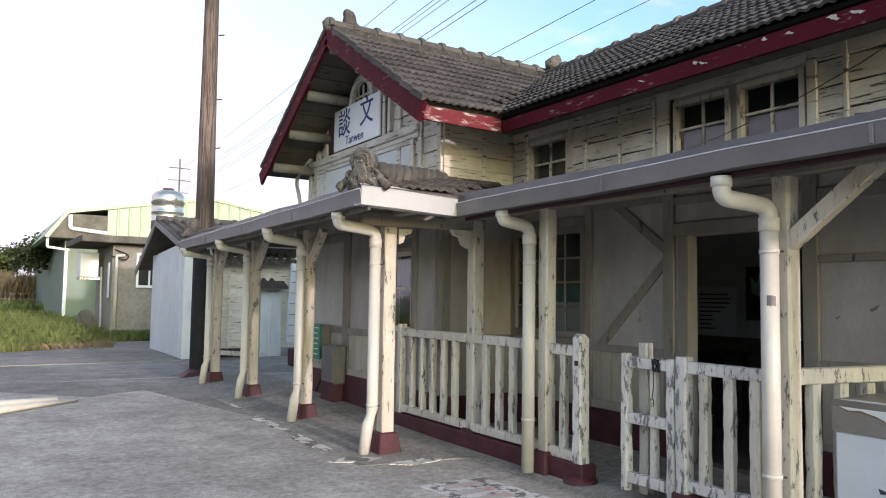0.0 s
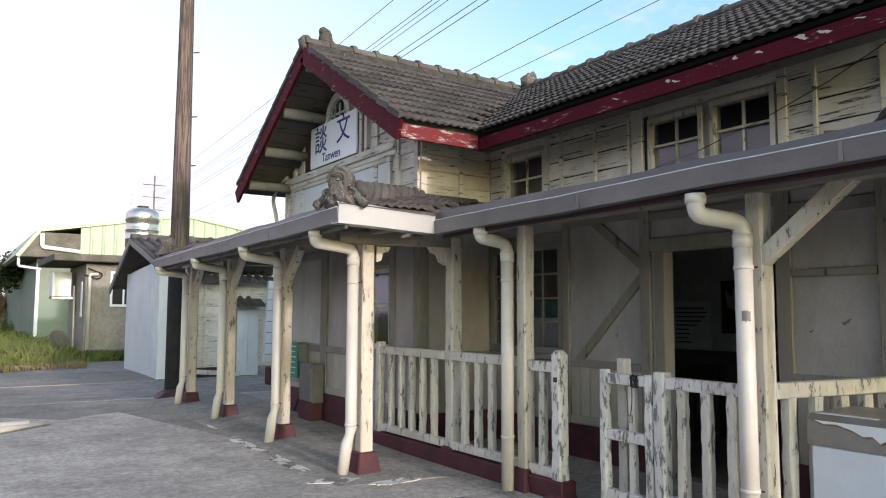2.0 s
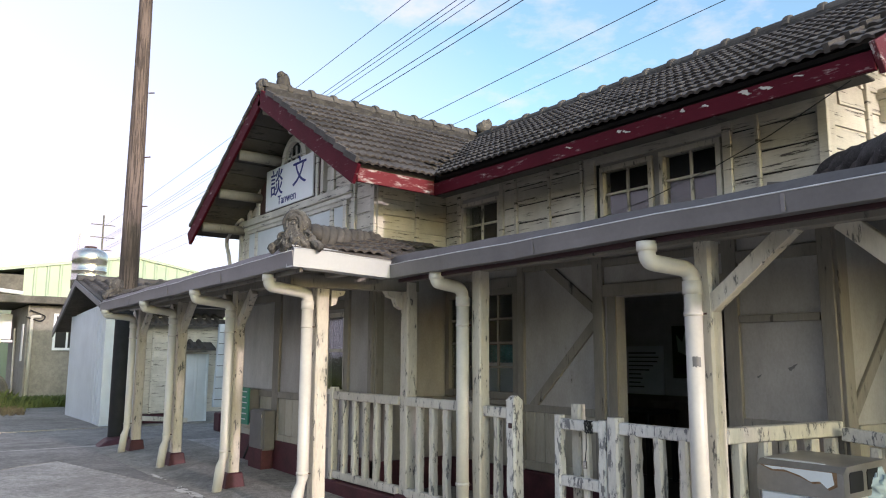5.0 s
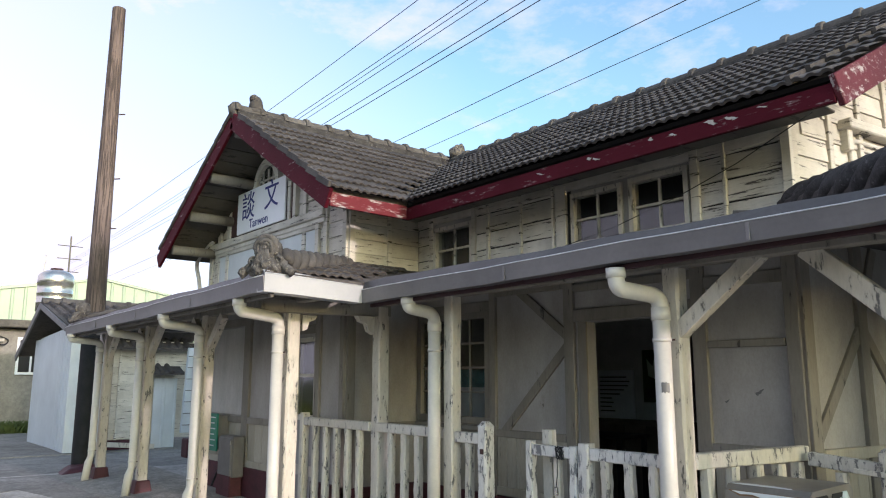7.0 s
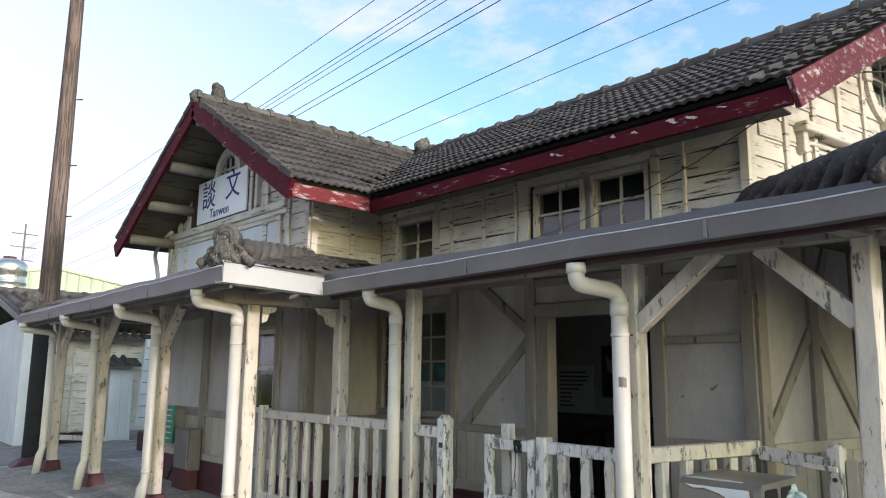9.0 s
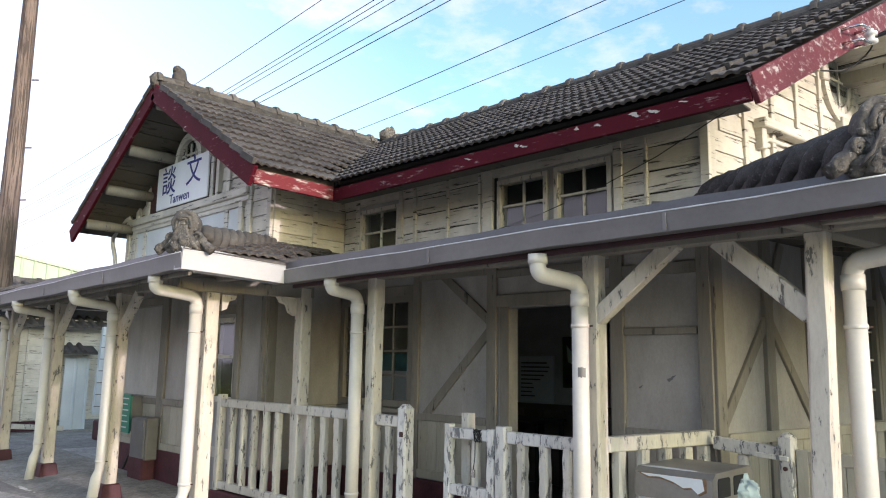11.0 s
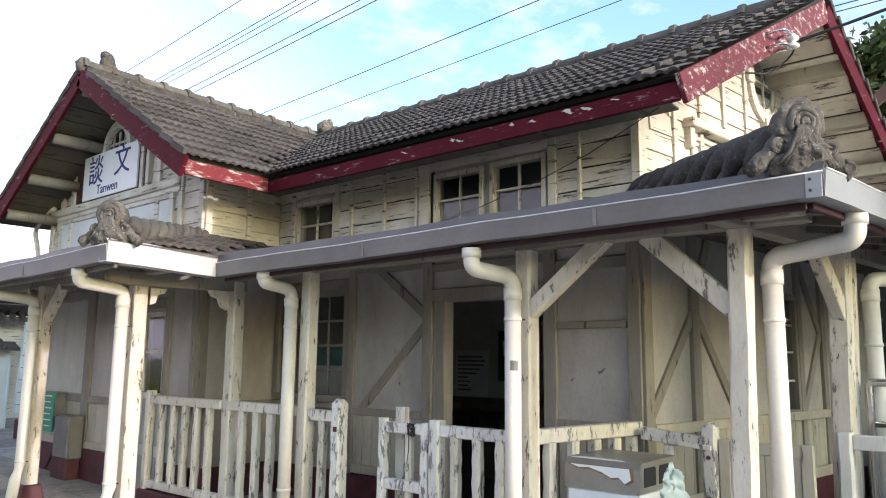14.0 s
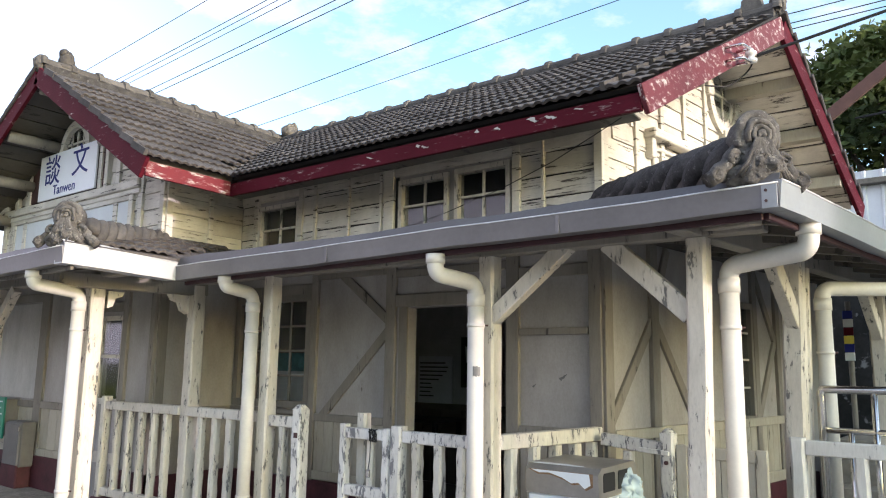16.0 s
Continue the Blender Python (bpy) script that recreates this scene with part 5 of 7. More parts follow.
xs_ = 5.575
st = thing("steel_railing", (xs_, 0.5, 0), "polished stainless steel tube railing", "railing")
part("top_rail", tube(bend([(xs_, 1.03, 0.09), (xs_, 1.03, 1.375), (xs_, -1.4, 1.375)], 0.03), 0.027, 14), M_STEEL, st, smooth=True)
for z in (1.11, 0.6):
    part("cross_rail", tube([(xs_, 1.005, z), (xs_, -1.4, z)], 0.02, 12), M_STEEL, st, smooth=True)
for y, z in ((0.865, 1.11), (0.72, 1.36), (0.57, 1.11), (0.3, 1.36)):
    part("upright", tube([(xs_, y, 0.09), (xs_, y, z)], 0.02, 12), M_STEEL, st, smooth=True)

# ---- roof ornaments and ridges ----
def half_round(a, b, r, collar=0.0, n=8):
    """A half-round ridge tile from a to b with a raised lip at b."""
    a, b = Vector(a), Vector(b)
    t = (b - a).normalized()
    s = t.cross(Vector((0, 0, 1))).normalized()
    u = s.cross(t)
    bm = bmesh.new()
    L = (b - a).length
    st_ = [(0.0, r), (0.79, r), (0.80, r * (1 + collar)), (0.84, r * (1 + collar * 1.15)), (0.94, r * (1 + collar * 1.15)), (0.98, r * (1 + collar)), (1.0, r * 0.9)]
    rings = []
    for k, rr in st_:
        c = a + t * (L * k)
        rings.append([bm.verts.new(c + s * math.cos(i * math.pi / n) * rr + u * (math.sin(i * math.pi / n) * rr * 1.1)) for i in range(n + 1)])
    for p, q_ in zip(rings, rings[1:]):
        for i in range(n):
            bm.faces.new((p[i], p[i + 1], q_[i + 1], q_[i]))
    for r_ in (rings[0][::-1], rings[-1]):
        bm.faces.new(r_)
    bmesh.ops.recalc_face_normals(bm, faces=bm.faces)
    return bm


def ridge_run(owner, a, b, r, n, collar):
    a, b = Vector(a), Vector(b)
    for k in range(n):
        p, q_ = a.lerp(b, k / n), a.lerp(b, (k + 1.04) / n)
        part("ridge_tile", half_round(p, q_, r, collar), M_RIDGE, owner, smooth=False)


part("ridge_bed", box((XK, YC - 0.1, RZ - 0.08), (XR + 0.1, YC + 0.1, RZ + 0.03), 0.01), M_HIP, roof_wing)
part("ridge_bed", prism([(XR - 0.1, s_r + 0.02, RZ - 0.08), (XR + 0.1, s_r, RZ - 0.08), (XR + 0.1, s_r, RZ + 0.02), (XR - 0.1, s_r + 0.02, RZ + 0.02)], (0, YC - s_r - 0.1, 0)), M_HIP, roof_main)
ridge_run(roof_wing, (XR + 0.1, YC, RZ + 0.02), (XK - 0.02, YC, RZ + 0.02), 0.09, 11, 0.24)
ridge_run(roof_main, (XR, YC - 0.12, RZ - 0.01), (XR, s_r - 0.03, RZ + 0.03), 0.085, 20, 0.24)


def swirl(c, r, thick, turns, axis_u, axis_v, grow=0.25, n=26):
    """A rolled moulding, as on cast roof ornaments."""
    c, u, v = Vector(c), Vector(axis_u), Vector(axis_v)
    pts, rs = [], []
    for i in range(n):
        a = i / (n - 1) * turns * 2 * math.pi
        k = grow + (1 - grow) * i / (n - 1)
        pts.append(c + (u * math.cos(a) + v * math.sin(a)) * r * k)
        rs.append(thick * (0.6 + 0.4 * k))
    return tube(pts, rs, 8)


def ornament(tip, back, size, label):
    """A cast cement corner tile: an arched crest with scrolled shoulders, facing from back to tip."""
    tip, back = Vector(tip), Vector(back)
    f = (tip - back)
    f.z = 0
    f.normalize()
    s = Vector((-f.y, f.x, 0))
    up = Vector((0, 0, 1))
    k = size
    o = thing("roof_ornament", tip, label, "roof ornament", "roof ornaments")
    c = tip - f * 0.20 * k + up * 0.02
    rot = Matrix(((f.x, s.x, 0, c.x), (f.y, s.y, 0, c.y), (0, 0, 1, c.z), (0, 0, 0, 1)))

    def lump(at, size, fine, seed):
        bm = bmesh.new()
        bmesh.ops.create_icosphere(bm, subdivisions=5, radius=1.0)
        for v in bm.verts:
            p = Vector((v.co.x * size[0], v.co.y * size[1], v.co.z * size[2])) * k
            q_ = p * (14.0 / k) + Vector((seed, 0, 0))
            d = 0.03 * noise.noise(q_ * 0.6) + fine * (abs(noise.noise(q_ * 1.3)) - 0.3) + 0.006 * noise.noise(q_ * 4)
            v.co = p + v.co.normalized() * d * k + Vector(at) * k
        bm.transform(rot)
        return bm

    at = lambda x, y, z: c + f * (x * k) + s * (y * k) + up * (z * k)
    parts_ = [lump((0.0, 0, 0.0), (0.12, 0.16, 0.085), 0.03, 1.0), lump((-0.02, 0, 0.09), (0.11, 0.115, 0.11), 0.03, 6.0),
              lump((0.05, 0, 0.02), (0.07, 0.11, 0.085), 0.04, 3.0)]
    # arched crest facing outward: a thick plate with rolled mouldings one inside the other
    CH = 0.185
    parts_.append(tube([at(x, 0, CH) for x in (-0.09, -0.07, 0.045, 0.055)], [0.08 * k, 0.105 * k, 0.105 * k, 0.09 * k], 24))
    for r_, th, off in ((0.098, 0.03, 0.03), (0.066, 0.02, 0.056), (0.038, 0.015, 0.062), (0.012, 0.014, 0.066)):
        n_ = 22
        ang = [-0.55 + i * (math.pi + 1.1) / (n_ - 1) for i in range(n_)]
        parts_.append(tube([at(off, r_ * math.cos(a_), CH + r_ * math.sin(a_) * 1.08) for a_ in ang], [th * k * (0.6 + 0.4 * math.sin(math.pi * (i + 1) / (n_ + 1))) for i in range(n_)], 8))
    # combed locks falling from under the arch and spreading over both shoulders
    for j in range(15):
        q0 = (j - 7) / 7
        pts = [at(0.066, 0.03 * q0, CH - 0.015), at(0.09, 0.05 * q0, 0.115), at(0.105 - 0.02 * abs(q0), 0.085 * q0 + 0.006 * math.sin(j * 2.1), 0.05), at(0.10 - 0.03 * abs(q0), 0.14 * q0, -0.04 + 0.02 * abs(q0))]
        parts_.append(tube(bend(pts, 0.03 * k, 4), 0.0095 * k, 6))
    for sd in (1, -1):
        # scrolled shoulders running down to a curled tip
        wing_ = [at(-0.01, sd * 0.08, 0.12), at(0.0, sd * 0.12, 0.085), at(0.01, sd * 0.16, 0.03), at(0.01, sd * 0.205, -0.005), at(0.01, sd * 0.25, -0.04)]
        parts_.append(tube(bend(wing_, 0.04 * k, 5), 0.038 * k, 12))
        parts_.append(swirl(at(0.04, sd * 0.128, 0.075), 0.034 * k, 0.014 * k, 1.4, s * sd, up, 0.2, 22))
        parts_.append(swirl(at(0.04, sd * 0.215, -0.015), 0.03 * k, 0.014 * k, 1.3, s * sd, up, 0.2, 22))
    for bm_ in parts_:
        for v in bm_.verts:
            v.co += Vector((1, 1, 1)) * 0.012 * k * noise.noise(v.co * 20) + Vector((1, -1, 1)) * 0.007 * k * noise.noise(v.co * 60)
    part("body", join(*parts_[:3]), M_STONE, o, smooth=True)
    part("crest", join(*parts_[3:8]), M_STONE, o, smooth=True)
    for i, bm_ in enumerate(parts_[8:]):
        part("lock" if i < 15 else "shoulder" if i % 3 == 0 else "scroll", bm_, M_STONE, o, smooth=True)
    return o


def hip(owner, low, high, n, r, orn, size, label, mat):
    low, high = Vector(low), Vector(high)
    part("hip_bed", beam(low - Vector((0, 0, 0.1)), high - Vector((0, 0, 0.08)), r * 1.7, 0.16, 0.02), M_RIDGE, owner)
    ax = (low - high).normalized()
    sd = Vector((-ax.y, ax.x, 0)).normalized()
    un = sd.cross(ax)
    un = un if un.z > 0 else -un
    L = (low - high).length * 1.06
    m_ = n * 8
    for k in range(3):
        pts, rs = [], []
        for i in range(m_ + 1):
            f = i / m_
            a = k * 2 * math.pi / 3 - f * n * 2 * math.pi / 3
            w_ = r * (0.8 + 0.3 * f) * min(1.0, 0.35 + f * 9)
            pts.append(high + ax * (L * f) + (sd * math.cos(a) + un * math.sin(a)) * w_ * 0.66 - Vector((0, 0, 0.03)))
            rs.append(w_ * 0.53)
        bm = tube(pts, rs, 12)
        for v in bm.verts:
            v.co += Vector((1, 1, 1)) * (0.012 * noise.noise(v.co * 10) + 0.006 * noise.noise(v.co * 33))
        part("hip_strand", bm, mat, owner, smooth=True)
    ornament(orn, high, size, label)


sh = bpy.data.objects["roof_verandah"]
hip(sh, (XG + 0.26, SG + 0.25, 2.535), (XW - 0.08, YS - 0.04, 2.755), 9, 0.13, (XG - 0.04, SG - 0.02, GZ + 0.03), 1.0, "dark cast cement corner ornament with a curled crest", M_HIP)
hip(lr_ws, (WX0 + 0.28, YG + 0.22, 2.52), (XV - 0.06, YN - 0.12, 2.73), 10, 0.1, (WX0 - 0.07, YG + 0.02, GZ + 0.03), 0.95, "mossy cast cement corner ornament with a curled crest", M_RIDGE)
hip(lr_wf, (WX1 + 0.30, YGN - 0.3, GZ + 0.08), (XV - 0.02, YE + 0.02, 2.77), 8, 0.085, (WX1 + 0.05, YGN - 0.05, GZ + 0.02), 0.95, "weathered cast cement corner ornament at the far eaves", M_RIDGE)
kn = thing("roof_ornament", (3.80, YC, RZ + 0.05), "knobbed cement cap on the ridge of the wing", "roof ornament", "roof ornaments")
part("cap", join(blob((3.80, YC, 4.90), (0.085, 0.08, 0.12), 0.22, 2.4, 3, 2.0), blob((3.765, YC, 4.985), (0.055, 0.06, 0.055), 0.25, 3, 3, 7.0), box((3.70, YC - 0.09, 4.77), (3.93, YC + 0.09, 4.84), 0.02)), M_RIDGE, kn, smooth=True)
ke = thing("roof_ornament", (XK, YC, RZ), "rough cement end tile at the gable peak", "roof ornament", "roof ornaments")
part("cap", blob((XK + 0.0, YC, 4.78), (0.08, 0.075, 0.1), 0.3, 3), M_RIDGE, ke, smooth=True)
k2 = thing("roof_ornament", (XR, YC - 0.15, RZ), "round cement end cap where the ridges meet", "roof ornament", "roof ornaments")
part("cap", join(swirl((XR + 0.02, YC - 0.2, 4.92), 0.085, 0.04, 1.2, (1, 0, 0), (0, 0, 1), 0.5), blob((XR + 0.02, YC - 0.15, 4.88), (0.12, 0.1, 0.1), 0.25, 3)), M_RIDGE, k2, smooth=True)
k3 = thing("roof_ornament", (XR, s_r + 0.2, RZ + 0.1), "cement end cap on the south ridge", "roof ornament", "roof ornaments")
part("cap", join(prism([(XR - 0.07, s_r + 0.12, 4.82), (XR - 0.07, s_r + 0.32, 4.82), (XR - 0.07, s_r + 0.30, 4.93), (XR - 0.07, s_r + 0.22, 4.98), (XR - 0.07, s_r + 0.14, 4.95)], (0.14, 0, 0)), blob((XR, s_r, 4.82), (0.07, 0.07, 0.1), 0.3, 3)), M_RIDGE, k3)
# cement flashing in the valley
bm = hexa(bmesh.new(), [(4.5, 6.0, 3.34), (4.62, 5.98, 3.35), (5.05, 6.52, 3.60), (4.93, 6.6, 3.60), (4.5, 6.0, 3.37), (4.62, 5.98, 3.39), (5.05, 6.52, 3.645), (4.93, 6.6, 3.645)], 0.01)
tagged(part("trim_flashing", bm, M_HUT), "pale cement fillet in the roof valley", "flashing", kind="structure")

# ---- waiting room ----
nb = thing("notice_board", (7.38, 5.7, 1.0), "white notice sheet with rows of print", "notice")
part("sheet", box((7.375, 5.45, 1.03), (7.395, 5.98, 1.62), 0.003), M_PAPER, nb)
for k in range(9):
    w_ = (0.40, 0.44, 0.42, 0.36, 0.3, 0.18, 0.2, 0.17, 0.22)[k]
    part("print_line", box((7.371, 5.95 - w_, 1.53 - k * 0.05), (7.374, 5.95, 1.545 - k * 0.05), 0), M_INK, nb)
po = thing("poster", (7.38, 5.2, 1.3), "dark green poster on the inner wall", "poster")
part("sheet", box((7.38, 5.02, 1.25), (7.395, 5.32, 1.85), 0.002), M_LEAF2, po)
part("motif", prism([(7.377, 5.10, 1.5), (7.377, 5.24, 1.55), (7.377, 5.26, 1.75), (7.377, 5.18, 1.66), (7.377, 5.14, 1.78)], (0.004, 0, 0)), M_GREENSHEET, po)
part("motif", box((7.376, 5.07, 1.3), (7.379, 5.27, 1.4), 0), M_DARK, po)
wt = bpy.data.objects["wall_inner"]
for k in range(12):
    part("dado_board", box((7.375, 3.0 + k * 0.29, 0.12), (7.398, 3.0 + k * 0.29 + 0.283, 0.98), 0.004), M_ROOMWOOD, wt)
part("rail", box((7.36, 2.9, 0.98), (7.398, 6.5, 1.05), 0.005), M_ROOMWOOD, wt)
tb = thing("side_table", (6.9, 5.6, 0.1), "dark narrow table under the notice", "table")
part("tabletop", box((6.75, 5.2, 0.86), (7.3, 6.1, 0.9), 0.006), M_DARK, tb)
for x, y in ((6.8, 5.25), (7.25, 5.25), (6.8, 6.05), (7.25, 6.05)):
    part("leg", box((x - 0.025, y - 0.025, 0.11), (x + 0.025, y + 0.025, 0.86), 0.004), M_DARK, tb)
bn = thing("bench", (6.6, 3.6, 0.1), "dark wooden waiting bench", "bench")
part("seat", box((6.45, 2.8, 0.5), (6.85, 4.6, 0.54), 0.006), M_ROOMWOOD, bn)
part("backrest", box((6.85, 2.8, 0.54), (6.89, 4.6, 0.95), 0.006), M_ROOMWOOD, bn)
for y in (2.9, 4.5):
    part("leg", box((6.5, y - 0.03, 0.11), (6.85, y + 0.03, 0.5), 0.004), M_ROOMWOOD, bn)

mb = thing("painted_screen", (XW + 0.5, 6.15, 0.1), "cream screen with a teal painted head behind the window", "screen")
part("lower_panel", box((XW + 0.49, 5.60, 0.115), (XW + 0.51, 6.72, 1.42), 0.003), M_PAPER, mb)
part("upper_panel", box((XW + 0.49, 5.60, 1.42), (XW + 0.51, 6.72, 1.62), 0.003), stone_like("teal_paint", (0.02, 0.08, 0.1), (0.1, 0.3, 0.33), 9, 0.7, 0.1), mb, "mottled teal painted head")
part("frame", box((XW + 0.485, 5.60, 1.62), (XW + 0.515, 6.72, 1.66), 0.004), M_ROOMWOOD, mb)

# ---- litter bin ----
BX0, BX1, BY0, BY1 = 4.22, 4.78, 2.0, 2.50
lb = thing("litter_bin", (4.5, 2.25, 0.03), "brown metal litter bin with a torn paper label", "litter bin")
bm = prism([(BX0, BY0, 0.72), (BX0, BY0, 0.86), (BX0 + 0.04, BY0, 0.895), (BX1 - 0.04, BY0, 0.905), (BX1, BY0, 0.87), (BX1, BY0, 0.72)], (0, BY1 - BY0, 0))
part("hood", bm, M_BIN, lb)
part("body", box((BX0 + 0.01, BY0 + 0.01, 0.05), (BX1 - 0.01, BY1 - 0.01, 0.72), 0.012), M_BINWHITE, lb, "white lower panel")
part("base", box((BX0, BY0, 0.02), (BX1, BY1, 0.07), 0.008), M_BIN, lb)
# no holes: black plates give the darkness inside the mouths
for x in (BX0 + 0.065, BX0 + 0.275):
    bm = prism([(x, BY0 - 0.004, 0.755), (x + 0.155, BY0 - 0.004, 0.755), (x + 0.16, BY0 - 0.004, 0.77), (x + 0.16, BY0 - 0.004, 0.855), (x + 0.145, BY0 - 0.004, 0.865), (x + 0.01, BY0 - 0.004, 0.865), (x, BY0 - 0.004, 0.85)], (0, 0.006, 0))
    part("opening", bm, M_BLACK, lb, "black plate standing for the bin's dark mouth")
pts = [(BX0 + 0.041, BY1 - 0.05), (BX0 + 0.05, BY1 - 0.02), (BX0 + 0.10, BY1 - 0.08), (BX0 + 0.09, BY0 + 0.22), (BX0 + 0.06, BY0 + 0.12), (BX0 + 0.042, BY0 + 0.14)]
bm = prism([(max(x, BX0 + 0.04), y, 0.8945) for x, y in pts], (0, 0, 0.0032))
part("torn_label", bm, M_PAPER, lb, "torn white label with rust edges")
bm = prism([(BX0 - 0.003, y, z) for y, z in ((BY0 + 0.06, 0.862), (BY1 - 0.04, 0.862), (BY1 - 0.10, 0.845), (BY1 - 0.17, 0.85), (BY0 + 0.24, 0.828), (BY0 + 0.18, 0.80), (BY0 + 0.13, 0.808), (BY0 + 0.09, 0.775), (BY0 + 0.05, 0.80))], (0.002, 0, 0))
part("torn_label", bm, M_WHITEBOARD, lb)
bm = prism([(BX0 - 0.0022, y, z) for y, z in ((BY0 + 0.035, 0.865), (BY1 - 0.02, 0.865), (BY1 - 0.09, 0.835), (BY1 - 0.18, 0.838), (BY0 + 0.23, 0.815), (BY0 + 0.17, 0.79), (BY0 + 0.12, 0.797), (BY0 + 0.08, 0.765), (BY0 + 0.035, 0.79))], (0.0018, 0, 0))
part("rust_stain", bm, M_ORANGE, lb)
for z in (0.42, 0.37):
    part("mark", prism([(BX0 + 0.007, BY0 + 0.17, z), (BX0 + 0.007, BY0 + 0.25, z + 0.02), (BX0 + 0.007, BY0 + 0.24, z - 0.01)], (0.003, 0, 0)), M_INK, lb)
bag = blob((4.70, 1.99, 0.66), (0.12, 0.06, 0.17), 0.55, 2.4, 4, 5.0)
for v in bag.verts:
    k = (v.co.z - 0.5) / 0.36
    v.co.x += 0.018 * math.sin(v.co.z * 60 + v.co.x * 25) - 0.06 * max(0, k) * 1.2
    v.co.y -= 0.02 * math.sin(v.co.x * 80)
tagged(part("plastic_bag", bag, M_BAG, smooth=True), "pale blue crumpled plastic bag hung on the bin", "plastic bag")

# ---- fittings of the wing wall ----
eb = thing("meter_cabinet", (4.06, 9.22, 0.3), "grey metal meter cabinet with its door ajar", "cabinet")
part("body", box((4.0, 9.02, 0.30), (XV - 0.05, 9.42, 0.80), 0.01), M_GREYBOX, eb)
part("door", hexa(bmesh.new(), [(3.975, 9.04, 0.32), (3.995, 9.03, 0.32), (3.995, 9.41, 0.32), (3.975, 9.40, 0.32), (3.975, 9.04, 0.78), (3.995, 9.03, 0.78), (3.995, 9.41, 0.78), (3.975, 9.40, 0.78)], 0.004), M_GREYBOX, eb)
part("hinge", box((3.97, 9.03, 0.7), (3.985, 9.05, 0.75), 0.002), M_STEEL, eb)
part("conduit", tube(bend([(4.08, 9.47, 0.5), (4.05, 9.55, 0.35), (4.0, 9.62, 0.15)], 0.1), 0.014, 8), M_BLACK, eb, "black cable")
gs = thing("notice_sign", (4.16, 9.81, 0.55), "green enamel notice with white lines", "sign")
part("board", box((4.02, 9.59, 0.58), (4.045, 9.97, 1.06), 0.004), M_GREEN, gs)
part("bracket", box((4.045, 9.61, 0.6), (XV, 9.95, 1.04), 0.006), M_GREYBOX, gs)
for k in range(6):
    part("print_line", box((4.017, 9.64 + 0.03 * (k % 2), 1.0 - k * 0.072), (4.0195, 9.91 - 0.05 * (k % 3), 1.015 - k * 0.072), 0), M_PAPER, gs)
cd = thing("conduit_pipe", (4.12, 10.6, 2.6), "cream plastic conduit bent over the gable boards", "pipe")
part("tube", tube(bend([(4.10, 10.62, 2.6), (4.10, 10.7, 2.95), (4.06, 10.78, 3.2), (4.08, 10.45, 3.42), (4.12, 10.3, 3.46)], 0.14), 0.03, 10), M_PVC, cd, smooth=True)
cb = thing("roof_cable", (XW - 0.05, 4, 2.8), "thin black cable strung along the upper wall", "cable")
part("strand", tube([(4.45, 1.9, 3.12), (4.8, 2.6, 3.02), (5.02, 3.2, 2.94), (5.08, 3.9, 2.80), (5.10, 4.6, 2.70), (5.1, 4.9, 2.665)], 0.0035, 6), M_BLACK, cb)

# insulator and service wires on the south gable
ins = thing("insulator", (5.78, 1.5, 3.9), "steel bracket with white ceramic insulators", "insulator")
c = Vector((5.80, south_y(5.80, 1.756, XE) - 0.06, 3.91))
part("bracket", tube(bend([c + Vector((-0.14, 0.03, 0.05)), c + Vector((-0.14, -0.1, 0.05)), c + Vector((0.08, -0.1, 0.09)), c + Vector((0.08, 0.03, 0.09))], 0.03), 0.011, 8), M_STEEL, ins, smooth=True)
part("bracket", tube(bend([c + Vector((-0.14, 0.03, -0.06)), c + Vector((-0.14, -0.1, -0.06)), c + Vector((0.08, -0.1, -0.02)), c + Vector((0.08, 0.03, -0.02))], 0.03), 0.011, 8), M_STEEL, ins, smooth=True)
part("spool", tube([c + Vector((0.08, -0.1, z)) for z in (-0.03, -0.02, 0.0, 0.01, 0.03, 0.04, 0.06, 0.07, 0.09)], [0.02, 0.045, 0.045, 0.025, 0.025, 0.045, 0.045, 0.025, 0.02], 14), M_CERAMIC, ins, "white ceramic spool", smooth=True)
part("tail_wire", tube(bend([c + Vector((0.1, -0.12, 0.02)), c + Vector((0.22, -0.05, -0.03)), c + Vector((0.16, 0.1, -0.16)), c + Vector((-0.2, 0.3, -0.2))], 0.1), 0.007, 6), M_BLACK, ins)


def strung(name, a, b, sag, r, label, n=14):
    a, b = Vector(a), Vector(b)
    pts = [a.lerp(b, i / n) - Vector((0, 0, sag * 4 * (i / n) * (1 - i / n))) for i in range(n + 1)]
    w_ = thing(name, a, label, "cable", "overhead wires")
    part("strand", tube(pts, r, 6), M_BLACK, w_)


strung("service_wire", c + Vector((0.1, -0.14, 0.03)), (7.0, -3.0, 5.15), 0.05, 0.012, "black service wire from the gable insulator")
for dz in (0.0, -0.26, -0.42):
    strung("service_wire", (19.3, 5.97, 10.5 + dz), (21.1, -6.7, 11.5 + dz * 1.1), 0.1, 0.013, "black cable running behind the south gable")
strung("service_wire", (9.3, 1.2, 4.35), (8.6, -2.5, 4.5), 0.05, 0.012, "black service wire beyond the gable")
for z, sag, r in ((10.5, 0.9, 0.018), (9.50, 0.75, 0.018), (9.36, 0.75, 0.016), (9.20, 0.75, 0.016), (8.66, 0.7, 0.018), (8.48, 0.7, 0.018), (6.92, 0.5, 0.014), (6.42, 0.5, 0.011)):
    strung("overhead_wire", (6.2, -30, z + 0.2), (13.6, 62, z + 1.0), sag, r * 0.5, "black overhead wire running beside the line", 30)
